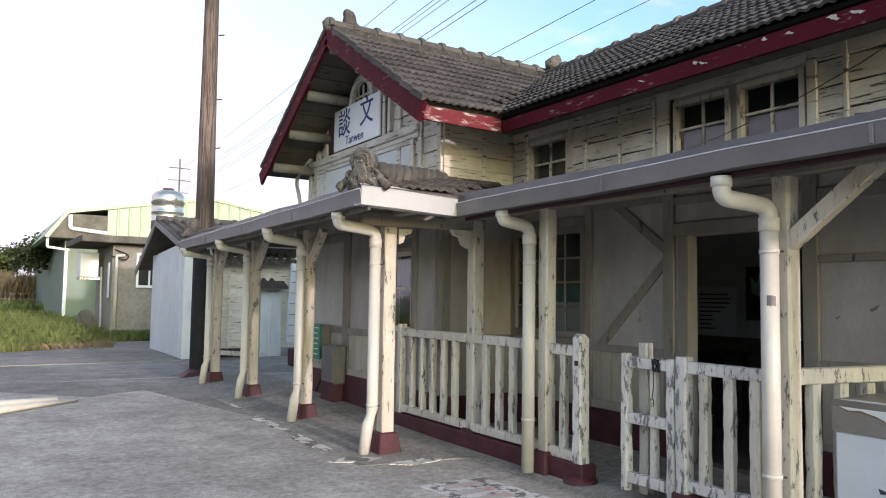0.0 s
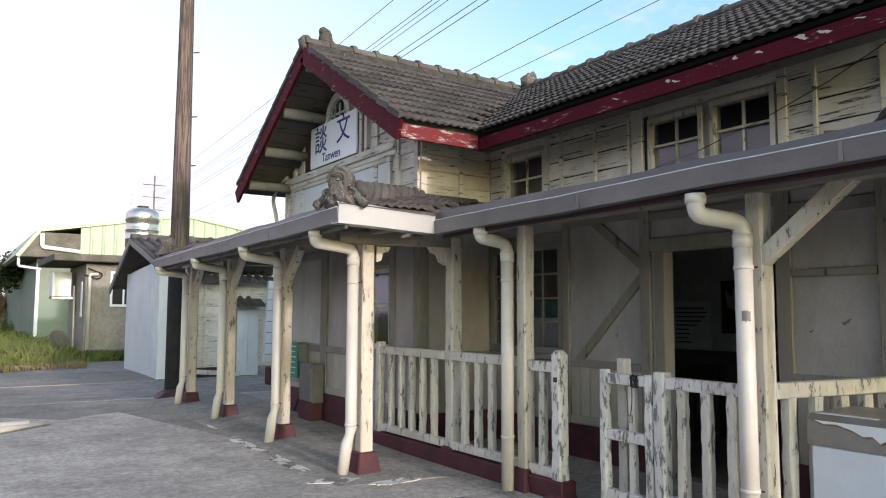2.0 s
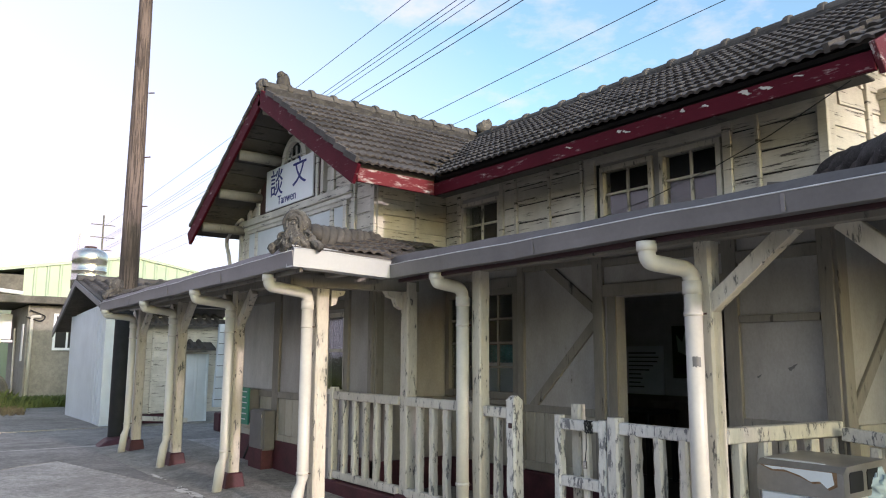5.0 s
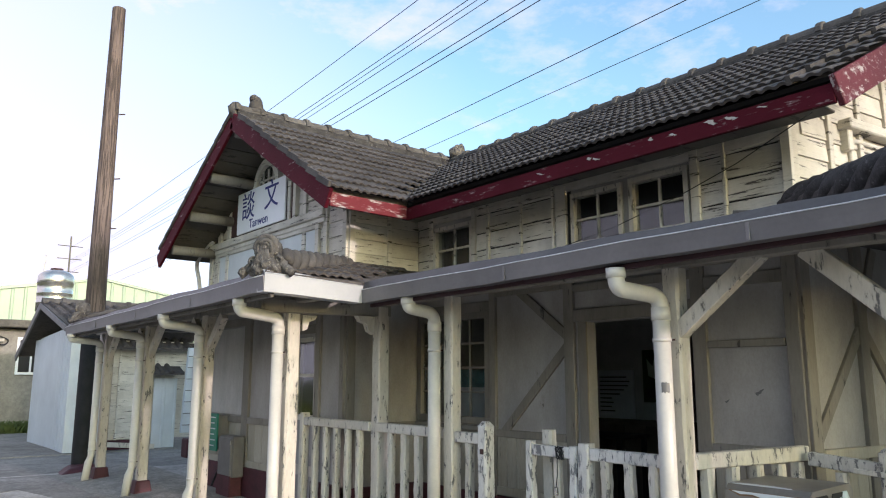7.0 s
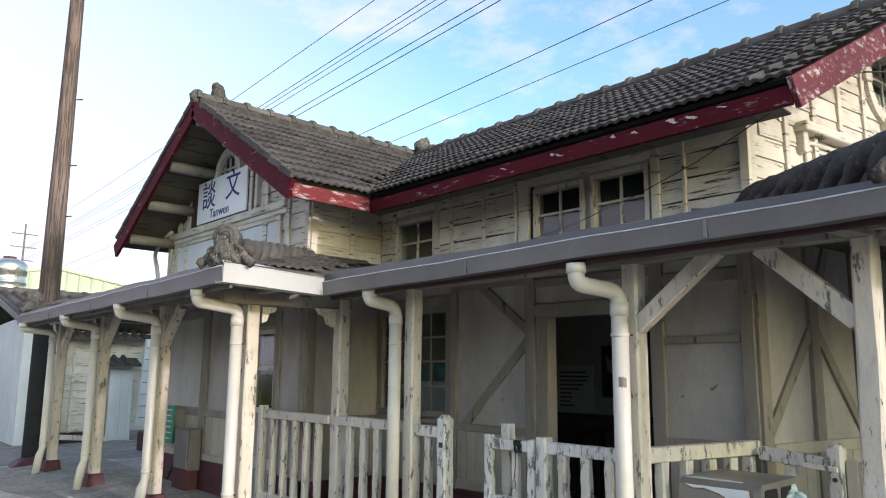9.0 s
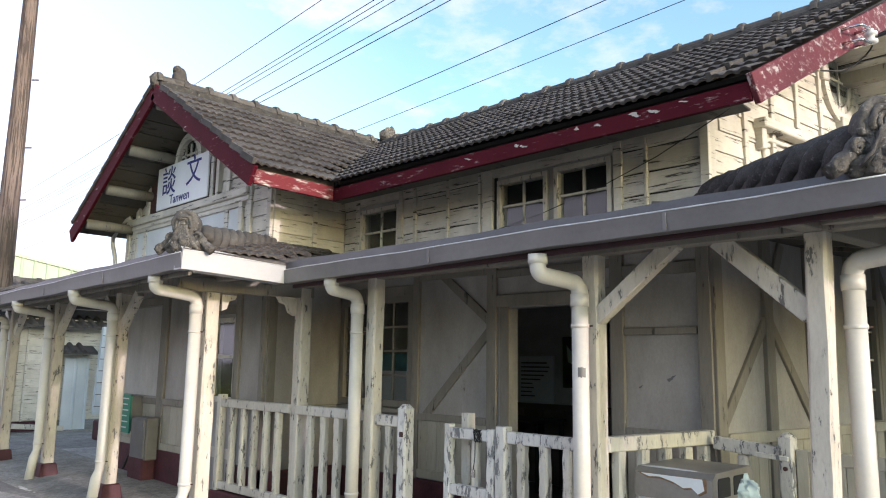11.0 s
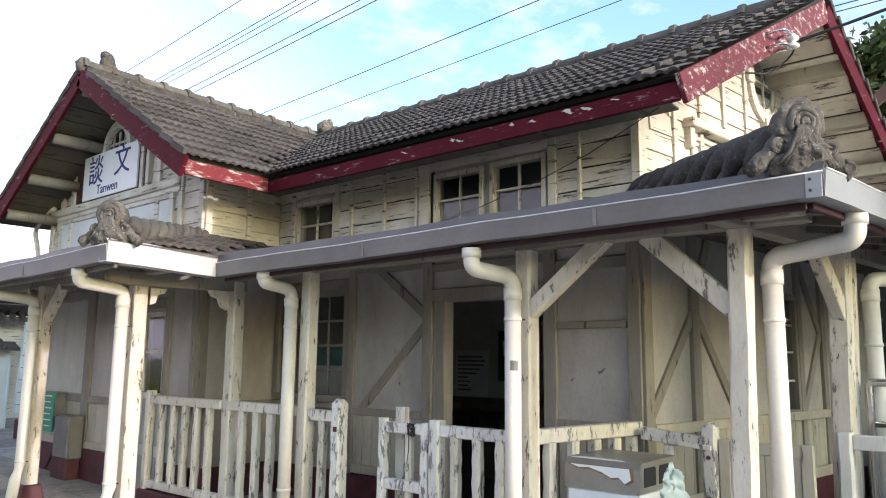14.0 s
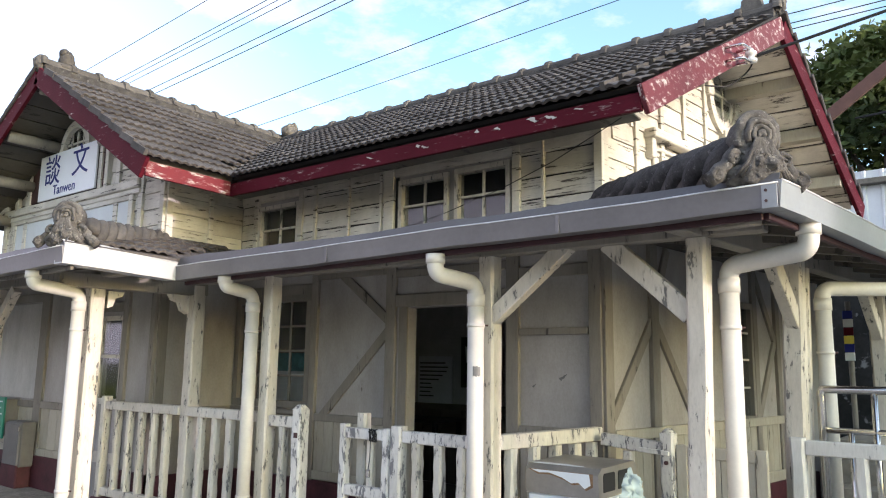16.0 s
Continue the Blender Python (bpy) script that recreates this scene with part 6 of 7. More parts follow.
py = thing("lattice_mast", (14.5, 62, 0), "far steel power mast with cross arms", "mast")
part("pole", tube([(13.6, 62, 0), (13.6, 62, 12.4)], [0.1, 0.06], 8), M_HUTROOF, py)
for z, w_ in ((11.6, 1.1), (10.6, 1.1), (9.6, 0.9)):
    part("cross_arm", box((13.6 - w_ * 0.8, 61.97, z), (13.6 + w_ * 0.8, 62.03, z + 0.06), 0), M_HUTROOF, py)
np_ = thing("utility_pole", (6.2, -30, 0), "tall concrete pole far behind the viewer", "utility pole")
part("pole", tube([(6.2, -30, -0.05), (6.2, -30, 11)], [0.2, 0.12], 10), M_HUT, np_)
for z in (10.2, 9.3, 8.5, 7.3):
    part("cross_arm", box((5.6, -30.06, z - 0.05), (6.8, -29.94, z + 0.05), 0.005), M_RUST, np_)
ap = thing("aerial_mast", (4.4, 37.8, 5.2), "thin white mast on the far roof", "mast")
part("pole", tube([(4.9, 26, 3.3), (5.0, 26, 5.4)], 0.02, 8), M_PVC, ap)

# ---- wooden pole ----
pl = thing("utility_pole", (3.43, 13.6, 0), "weathered wooden utility pole with a tarred foot", "utility pole")


def rough_pole(z0, z1, r0, r1, n=24, seg=16, amp=0.04):
    bm = bmesh.new()
    rings = []
    for i in range(n + 1):
        k = i / n
        z = z0 + (z1 - z0) * k
        r = r0 + (r1 - r0) * k
        cx, cy = 3.43 + 0.0 * k, 13.6 + 0.05 * k
        rings.append([bm.verts.new((cx + r * (1 + amp * noise.noise(Vector((math.cos(a) * 2, math.sin(a) * 2, z * 0.35)))) * math.cos(a), cy + r * (1 + amp * noise.noise(Vector((math.cos(a) * 2, math.sin(a) * 2, z * 0.35)))) * math.sin(a), z)) for a in [j * 2 * math.pi / seg for j in range(seg)]])
    for p, q_ in zip(rings, rings[1:]):
        for j in range(seg):
            bm.faces.new((p[j], p[(j + 1) % seg], q_[(j + 1) % seg], q_[j]))
    bm.faces.new(rings[-1])
    return bm


part("shaft", rough_pole(2.5, 8.25, 0.165, 0.115), M_POLE, pl, "bare weathered wood")
part("tarred_foot", rough_pole(-0.02, 2.5, 0.178, 0.166), M_TAR_SHADE, pl, "black tarred lower length", smooth=True)
part("foot_block", hexa(bmesh.new(), [(2.95, 13.1, -0.02), (3.6, 13.0, -0.02), (3.7, 13.7, -0.02), (3.1, 13.8, -0.02), (3.15, 13.2, 0.1), (3.5, 13.15, 0.16), (3.5, 13.5, 0.16), (3.2, 13.6, 0.12)], 0.02), M_BASE, pl, "maroon cement collar")
for z in (4.1, 5.0, 6.2):
    part("spike", tube([(3.55, 13.55, z), (3.64, 13.5, z + 0.01)], 0.012, 6), M_RUST, pl)

# ---- things behind the station ----
def corrugated(a, b, z0, z1, pitch=0.15, deep=0.02, za=None, zb=None):
    """Ribbed sheet from a to b; za, zb: heights of the top at both ends."""
    a, b = Vector((*a, 0)), Vector((*b, 0))
    d = (b - a).normalized()
    nrm = Vector((d.y, -d.x, 0))
    L = (b - a).length
    bm = bmesh.new()
    lo, hi = [], []
    n = max(2, int(L / pitch))
    for i in range(n):
        for k, o in ((0.0, 0), (0.72, 0), (0.8, deep), (0.92, deep)):
            s = (i + k) / n
            p = a + d * (L * s) + nrm * o
            top = z1 if za is None else za + (zb - za) * s
            lo.append(bm.verts.new((p.x, p.y, z0)))
            hi.append(bm.verts.new((p.x, p.y, top)))
    for i in range(len(lo) - 1):
        bm.faces.new((lo[i], lo[i + 1], hi[i + 1], hi[i]))
    r = bmesh.ops.extrude_face_region(bm, geom=bm.faces[:])
    bmesh.ops.translate(bm, vec=-nrm * 0.03, verts=[e for e in r["geom"] if isinstance(e, bmesh.types.BMVert)])
    bmesh.ops.recalc_face_normals(bm, faces=bm.faces)
    return bm


ws = thing("shed", (4.1, 19, 0), "white corrugated shed with a small tiled roof", "shed")
part("wall", corrugated((3.94, 17.08), (4.12, 21.0), 0.0, 2.7, 0.3, 0.022, 2.62, 2.5), M_SHED, ws)
part("wall", corrugated((3.94, 17.08), (4.75, 17.08), 0.0, 2.6, 0.3, 0.022), M_SHED, ws)
part("wall", box((3.97, 17.12, 0), (4.52, 20.9, 2.45), 0), M_SHED, ws)
rf = part("roof", prism([(3.75, 16.85, 2.62), (3.75, 19.5, 3.28), (3.75, 21.9, 2.15), (3.75, 21.9, 2.08), (3.75, 19.5, 3.2), (3.75, 16.85, 2.55)], (4.2, 0, 0)), M_TILE, ws, "grey tiled roof")
for r in range(9):
    for c_ in range(12):
        y = 16.9 + r * 0.29
        bm = half_round((3.92 + c_ * 0.24, y - 0.02, 2.64 + r * 0.0722), (3.92 + c_ * 0.24, y + 0.29, 2.70 + r * 0.0722), 0.07, 0.1, 4)
        part("tile", bm, M_TILE, rf)
for k in range(8):
    part("ridge_tile", half_round((3.75 + k * 0.5, 19.5, 3.27), (4.27 + k * 0.5, 19.5, 3.27), 0.12, 0.15), M_RIDGE, rf)
part("verge_board", beam((3.73, 19.5, 3.2), (3.73, 21.95, 2.02), 0.04, 0.16), M_GREYBOX, ws)
part("verge_board", beam((3.73, 19.5, 3.2), (3.73, 16.85, 2.53), 0.04, 0.12), M_GREYBOX, ws)

cs = thing("store_house", (5.3, 17.3, 0), "cream boarded store with a lean-to tiled roof", "house")
part("wall", box((4.55, 17.3, 0.2), (6.9, 17.5, 2.35), 0), M_SIDING, cs)
for k in range(12):
    part("plank", hexa(bmesh.new(), [(4.55, 17.27, 0.22 + k * 0.172), (5.66, 17.27, 0.22 + k * 0.172), (5.66, 17.3, 0.22 + k * 0.172), (4.55, 17.3, 0.22 + k * 0.172), (4.55, 17.285, 0.385 + k * 0.172), (5.66, 17.285, 0.385 + k * 0.172), (5.66, 17.3, 0.385 + k * 0.172), (4.55, 17.3, 0.385 + k * 0.172)], 0.002), M_SIDING, cs)
for x in (4.95, 5.62):
    part("batten", box((x, 17.24, 0.2), (x + 0.04, 17.28, 2.2), 0.003), M_SIDING, cs)
part("plinth", box((4.55, 17.25, 0.0), (5.7, 17.4, 0.2), 0.01), M_BASE, cs)
part("door", corrugated((5.72, 17.2), (6.25, 17.2), 0.0, 1.52, 0.18, 0.015), M_SHED, cs, "pale blue ribbed metal door")
for z0, y0, x0, x1 in ((2.15, 17.0, 4.5, 6.6), (1.6, 16.95, 5.5, 6.3)):
    rr = part("canopy_roof", hexa(bmesh.new(), [(x0, y0, z0), (x1, y0, z0), (x1, y0 + 0.5, z0 + 0.2), (x0, y0 + 0.5, z0 + 0.2), (x0, y0, z0 + 0.05), (x1, y0, z0 + 0.05), (x1, y0 + 0.5, z0 + 0.26), (x0, y0 + 0.5, z0 + 0.26)]), M_TILE, cs)
    for k in range(int((x1 - x0) / 0.2)):
        part("tile", half_round((x0 + 0.1 + k * 0.2, y0 - 0.02, z0 + 0.04), (x0 + 0.1 + k * 0.2, y0 + 0.5, z0 + 0.26), 0.06, 0.1, 4), M_TILE, rr)
part("fallen_board", beam((4.5, 16.95, 0.16), (5.7, 16.9, 0.06), 0.05, 0.1), M_RAIL, cs)
pw = thing("screen_wall", (6.35, 16.9, 0), "white boarded screen with a ladder against it", "screen")
part("panel", hexa(bmesh.new(), [(6.16, 16.6, 0.34), (6.6, 16.6, 0.34), (6.6, 16.7, 0.34), (6.16, 16.7, 0.34), (6.24, 16.6, 2.2), (6.68, 16.6, 2.2), (6.68, 16.7, 2.2), (6.24, 16.7, 2.2)], 0.01), M_SHED, pw)
for k in range(7):
    part("lath", box((6.17 + 0.011 * k, 16.585, 0.5 + k * 0.25), (6.62 + 0.011 * k, 16.6, 0.515 + k * 0.25), 0.002), M_GREYBOX, pw)
part("plinth", box((5.55, 14.6, 0.0), (6.3, 14.9, 0.36), 0.02), M_BASE, pw, "maroon cement plinth")
ld = thing("ladder", (6.4, 16.5, 0), "thin leaning metal ladder", "ladder")
for x in (6.28, 6.5):
    part("rail", tube([(x, 16.35, 0.02), (x + 0.1, 16.57, 2.1)], 0.015, 8), M_STEEL, ld)
for k in range(7):
    part("rung", tube([(6.29 + 0.014 * k, 16.37 + 0.03 * k, 0.3 + k * 0.27), (6.51 + 0.014 * k, 16.37 + 0.03 * k, 0.3 + k * 0.27)], 0.01, 6), M_STEEL, ld)

hut = thing("concrete_hut", (4.5, 26.5, 0), "grey rendered hut with a flat slab roof", "hut")
part("wall", box((3.56, 25.0, 0), (8.2, 28.5, 2.95), 0.02), M_HUT, hut)
part("roof", hexa(bmesh.new(), [(2.62, 24.55, 2.98), (8.4, 24.4, 2.98), (8.4, 29, 2.98), (2.6, 29, 2.98), (2.62, 24.55, 3.2), (8.4, 24.4, 3.2), (8.4, 29, 3.2), (2.6, 29, 3.2)], 0.02), M_HUTROOF, hut, "dark stained slab")
wn_ = part("window", box((4.26, 24.95, 1.62), (5.02, 25.0, 2.72), 0.008), M_WHITE, hut, "white framed window")
# panes carry the dark of the hut's inside in their colour
for x0, x1, z0, z1 in ((4.33, 4.62, 1.7, 2.22), (4.68, 4.96, 1.7, 2.22), (4.33, 4.62, 2.38, 2.64), (4.68, 4.96, 2.38, 2.64)):
    part("pane", box((x0, 24.94, z0), (x1, 24.949, z1), 0), M_DARK, wn_)
part("drain_pipe", tube(bend([(3.9, 24.88, 2.62), (3.66, 24.9, 2.6), (3.66, 24.92, 0.1)], 0.05), 0.05, 10), M_PVC, hut, smooth=True)
part("cable", tube(bend([(3.5, 24.9, 2.6), (3.9, 24.85, 2.45), (4.05, 24.9, 2.62), (3.6, 24.9, 2.8)], 0.15), 0.02, 8), M_BLACK, hut)
part("sign_strip", box((3.52, 25.4, 1.3), (3.55, 25.65, 2.4), 0.003), M_PAPER, hut)
part("kerb", box((4.2, 24.6, 0.0), (5.2, 25.0, 0.12), 0.01), M_HUT, hut)
ac = thing("air_conditioner", (3.2, 27.2, 2.0), "white outdoor air conditioner unit on brackets", "air conditioner")
part("case", box((2.85, 26.8, 1.95), (3.4, 27.7, 2.75), 0.02), M_WHITE, ac)
part("bracket", box((2.85, 26.9, 1.87), (3.56, 27.0, 1.95), 0.004), M_STEEL, ac)
part("bracket", box((2.85, 27.5, 1.87), (3.56, 27.6, 1.95), 0.004), M_STEEL, ac)
part("hose", tube(bend([(3.5, 26.9, 2.3), (3.5, 26.8, 1.8), (3.5, 26.6, 0.1)], 0.1), 0.03, 8), M_PVC, ac)
dish = thing("metal_disc", (3.0, 26.2, 0.0), "grey round sheet leaning in the weeds", "disc")
part("disc", tube([(3.05, 26.3, 0.45), (3.12, 26.34, 0.47)], [0.45, 0.45], 20), M_HUTROOF, dish)
tk = thing("water_tank", (5.25, 26.0, 3.2), "shiny stainless steel water tank on the hut roof", "water tank")
part("drum", tube([(5.35, 26, z) for z in (3.5, 3.56, 3.6, 3.85, 3.87, 3.89, 4.15, 4.17, 4.19, 4.45, 4.47, 4.72, 4.8, 4.88, 4.93)], [0.36, 0.46, 0.52, 0.52, 0.535, 0.52, 0.52, 0.535, 0.52, 0.52, 0.535, 0.52, 0.47, 0.34, 0.2], 28), M_TANK, tk, smooth=True)
part("lid", tube([(5.35, 26, 4.92), (5.35, 26, 4.98)], [0.2, 0.18], 20), M_RUST, tk, smooth=True)
for a in (0.6, 2.2, 3.7, 5.3):
    part("leg", tube([(5.35 + 0.4 * math.cos(a), 26 + 0.4 * math.sin(a), 3.18), (5.35 + 0.36 * math.cos(a), 26 + 0.36 * math.sin(a), 3.55)], 0.025, 8), M_STEEL, tk)

gw = thing("warehouse", (8, 40, 0), "pale green ribbed warehouse with deep eaves", "warehouse")
part("wall", corrugated((5.0, 37.0), (9.6, 37.0), 3.0, 5.6, 0.5, 0.04, 5.25, 6.08), M_GREENSHEET, gw, "pale green ribbed gable")
part("wall", corrugated((9.6, 37.0), (15, 37.0), 3.0, 5.6, 0.5, 0.04, 6.08, 5.16), M_GREENSHEET, gw, "pale green ribbed gable")
part("wall", box((3.5, 38.6, 0), (15, 60, 4.3), 0), M_GREENWALL, gw, "green side wall")
part("wall", box((5.0, 37.04, 0), (15, 38.6, 4.9), 0), M_GREENSHEET, gw)
part("roof", prism([(2.45, 36.9, 3.9), (3.3, 36.9, 5.1), (9.6, 36.9, 6.2), (16, 36.9, 5.1), (16, 36.9, 5.0), (9.6, 36.9, 6.08), (3.4, 36.9, 4.98), (2.6, 36.9, 3.82)], (0, 24, 0)), M_GREENSHEET, gw)
# dark block fills the overhang in place of its shade
part("eaves_lining", prism([(2.6, 36.95, 3.86), (3.42, 36.95, 4.96), (5.0, 36.95, 4.96), (5.0, 36.95, 3.9)], (0, 23, 0)), M_HUTROOF, gw, "dark fill standing for the shade under the eaves")
part("gutter_pipe", tube(bend([(3.45, 36.85, 4.9), (3.45, 36.85, 4.3), (5.0, 36.85, 4.15)], 0.15), 0.09, 10), M_WHITE, gw, smooth=True)
part("gutter_pipe", tube(bend([(2.6, 37.2, 3.9), (2.6, 37.2, 3.45), (3.5, 37.4, 3.35)], 0.1), 0.06, 10), M_WHITE, gw, smooth=True)
part("column", box((3.42, 38.4, 0), (3.56, 38.6, 4.2), 0.01), M_WHITE, gw)
fn = thing("field_fence", (2, 56, 0), "far grey metal field fence", "fence")
for z in (1.3, 0.95):
    part("rail", beam((-12, 56, z), (6, 56, z), 0.04, 0.05, 0), M_GREYBOX, fn)
for k in range(28):
    part("post", box((-12 + k * 0.66, 55.97, 0), (-11.95 + k * 0.66, 56.03, 1.3), 0), M_GREYBOX, fn)
slab_ = thing("stone_slab", (2.8, 30, 0), "grey cement slab among the weeds", "slab")
part("slab", box((2.2, 29.2, 0), (3.5, 30.6, 0.18), 0.03), M_HUT, slab_)
gp_ = thing("waste_pipe", (0.3, 10.6, 0.03), "dirty cream plastic pipe lying on the platform", "pipe")
part("tube", tube([(-2.5, 10.25, 0.055), (0.3, 10.72, 0.055), (0.95, 10.9, 0.055)], [0.055, 0.055, 0.04], 12), M_PVC, gp_, smooth=True)
part("tube", tube([(-2.5, 10.0, 0.05), (0.3, 10.28, 0.05), (1.2, 11.0, 0.03)], [0.05, 0.05, 0.02], 12), M_PVC, gp_, smooth=True)
pn = thing("floor_marking", (3.5, 4.7, 0), "worn white painted notice on the platform", "floor marking")
part("paint", prism([(2.93, 5.02, 0.001), (3.52, 5.03, 0.001), (3.62, 4.2, 0.001), (3.05, 4.2, 0.001)], (0, 0, 0.004)), peeling("floor_paint", (0.66, 0.66, 0.64), (0.2, 0.195, 0.185), 0.52, (1, 1, 1), 9, 0.8), pn)
for k in range(3):
    part("print_line", prism([(3.08, 4.94 - k * 0.2, 0.0055), (3.42, 4.945 - k * 0.2, 0.0055), (3.42, 4.83 - k * 0.2, 0.0055), (3.08, 4.83 - k * 0.2, 0.0055)], (0, 0, 0.001)), peeling("floor_print", (0.5, 0.3, 0.27), (0.5, 0.49, 0.47), 0.48, (1, 1, 1), 14, 0.8), pn)

lime = peeling("crumbled_lime", (0.66, 0.64, 0.6), (0.2, 0.185, 0.165), 0.52, (1, 1, 1), 7, 0.9)
rl = random.Random(21)
for cx, cy, rx_, ry_ in ((2.92, 8.3, 0.14, 0.75), (2.86, 7.0, 0.12, 0.5), (2.95, 6.1, 0.28, 0.16), (3.35, 5.75, 0.35, 0.1), (2.95, 9.6, 0.1, 0.4)):
    ring_ = [(cx + rx_ * math.cos(a_) * rl.uniform(0.55, 1.1), cy + ry_ * math.sin(a_) * rl.uniform(0.55, 1.1), 0.004) for a_ in [i * math.pi / 11 for i in range(22)]]
    tagged(part("cement_scab", prism(ring_, (0, 0, 0.007)), lime), "crumbling whitish lime patch at the verandah edge", "pavement", kind="structure")

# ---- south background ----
sw = tagged(part("wall_far", box((11.5, -6, 0), (11.8, 4.5, 2.7), 0), M_FARWALL), "dark mottled wall beyond the verandah", "wall", kind="structure")
sg2 = thing("sign_post", (9.6, 1.35, 0), "post with stacked coloured notices", "sign post")
part("post", tube([(9.64, 1.47, 0), (9.64, 1.47, 2.3)], 0.03, 10), M_HUT, sg2)
for k, mt in enumerate((M_BLUE, M_PAPER, M_RED, plain("yellow_notice", (0.6, 0.5, 0.08), 0.5), M_BLUE, M_SHED)):
    part("notice", box((9.58, 1.42, 2.10 - k * 0.095), (9.598, 1.52, 2.19 - k * 0.095), 0.002), mt, sg2)
sp = thing("platform_steps", (8.6, 1.0, 0), "pale cement steps behind the fence", "steps")
for k in range(4):
    part("step", box((7.9 + k * 0.35, -2.0, 0.0), (8.25 + k * 0.35 + 1.5, 1.55, 0.2 + k * 0.2), 0.01), M_HUT, sp)
fs = thing("far_shed", (16.5, 1, 0), "white ribbed metal shed behind the gable", "shed")
part("wall", corrugated((16.0, 2.6), (16.0, -6.0), 0.0, 5.35, 0.3, 0.03), M_SHED, fs)
part("eaves", box((15.8, -6, 5.05), (16.1, 2.65, 5.16), 0.01), M_HUTROOF, fs)
rb = thing("leaning_beam", (14, 1.8, 5.9), "rusty steel beam leaning over the trees", "beam")
part("beam", beam((14, 2.75, 5.55), (14.6, 0.2, 7.65), 0.12, 0.2), M_RUST, rb)


# ---- plants ----
def tree(name, base, height, spread, n, leaf, seed, mat, label, trunk=0.2):
    """Trunk, limbs and a crown of many small leaf clumps with an uneven outline."""
    r = random.Random(seed)
    b = Vector(base)
    t = thing(name, base, label, "tree")
    tops = []
    limbs = [tube([b, b + Vector((0.1, 0.05, height * 0.3)), b + Vector((0.0, 0.15, height * 0.62))], [trunk, trunk * 0.75, trunk * 0.4], 10)]
    for k in range(9):
        a = r.uniform(0, 6.28)
        s = b + Vector((0, 0.05, height * r.uniform(0.3, 0.55)))
        e = b + Vector((math.cos(a) * spread * r.uniform(0.4, 0.85), math.sin(a) * spread * r.uniform(0.4, 0.85), height * r.uniform(0.6, 0.92)))
        limbs.append(tube([s, s.lerp(e, 0.5) + Vector((0, 0, 0.15)), e], [trunk * 0.4, trunk * 0.25, trunk * 0.08], 7))
        tops.append(e)
    part("trunk", join(*limbs), M_BARK, t)
    tops.append(b + Vector((0, 0, height * 0.9)))
    vs, fs_ = [], []
    clumps = []
    for e in tops:
        for k in range(5):
            clumps.append((e + Vector((r.gauss(0, 0.24), r.gauss(0, 0.24), r.gauss(0, 0.18))) * spread * 0.7, spread * r.uniform(0.16, 0.34)))
    for i in range(n):
        c_, rad = r.choice(clumps)
        d = Vector((r.gauss(0, 1), r.gauss(0, 1), r.gauss(0, 0.7))).normalized() * rad * r.random() ** 0.4
        p = c_ + d
        u = Vector((r.gauss(0, 1), r.gauss(0, 1), r.gauss(0, 0.6))).normalized()
        v = u.cross(Vector((r.gauss(0, 1), r.gauss(0, 1), r.gauss(0, 1)))).normalized()
        s = leaf * r.uniform(0.6, 1.4)
        k = len(vs)
        vs += [p - u * s, p + v * s * 0.45, p + u * s, p - v * s * 0.45]
        fs_.append((k, k + 1, k + 2, k + 3))
    o = ORIGIN[t.name]
    me = bpy.data.meshes.new("crown")
    me.from_pydata([tuple(v - o) for v in vs], [], fs_)
    me.materials.append(mat)
    cr = new("crown", me)
    cr.parent = t
    return t


tree("tree", (24.5, 2.3, 0), 12.5, 4.6, 16000, 0.17, 3, M_LEAF, "tall leafy green tree behind the station", 0.3)
tree("tree", (21.5, -1.2, 0), 9.6, 3.6, 10000, 0.16, 5, M_LEAF2, "dark leafy tree behind the white shed", 0.25)
tree("tree", (27, 6.5, 0), 11, 4.0, 8000, 0.18, 8, M_LEAF2, "leafy tree far behind the roof", 0.3)
tree("tree", (4.7, 47, 0), 4.8, 2.4, 7000, 0.14, 11, M_LEAF2, "dark bushy tree beside the warehouse", 0.16)
tree("tree", (1.2, 64, 0), 4.2, 2.6, 6000, 0.16, 12, M_LEAF, "bushy tree at the field edge", 0.16)
tree("tree", (-6, 66, 0), 5.0, 3.2, 6000, 0.18, 13, M_LEAF2, "bushy tree far along the line", 0.16)


def scatter(name, n, place, size, mat, label, lean=0.5, seed=1, wide=0.12):
    """Blades or twigs, one mesh."""
    r = random.Random(seed)
    vs, fs_ = [], []
    for i in range(n):
        x, y, k = place(r)
        h = size * r.uniform(0.35, 1.0) * k
        a = r.uniform(0, 6.28)
        w_ = h * wide
        dx, dy = math.cos(a) * w_, math.sin(a) * w_
        lx, ly = r.gauss(0, lean) * h, r.gauss(0, lean) * h
        j = len(vs)
        vs += [(x - dx, y - dy, -0.06), (x + dx, y + dy, -0.06), (x + lx * 0.4 + dx * 0.7, y + ly * 0.4 + dy * 0.7, h * 0.6), (x + lx, y + ly, h)]
        fs_ += [(j, j + 1, j + 2), (j, j + 2, j + 3)]
    me = bpy.data.meshes.new(name)
    me.from_pydata(vs, [], fs_)
    me.materials.append(mat)
    return tagged(new(name, me), label, name, kind="stuff")


def in_field(r):
    while True:
        x, y = r.uniform(-9, 3.5), 20.4 + 26 * r.random() ** 1.7
        edge = 20.5 + max(0, x - 0.5) * 0.85
        if y > edge + 0.15 * math.sin(x * 5):
            return x, y, 0.55 + 0.6 * min(1, (y - edge) / 3)


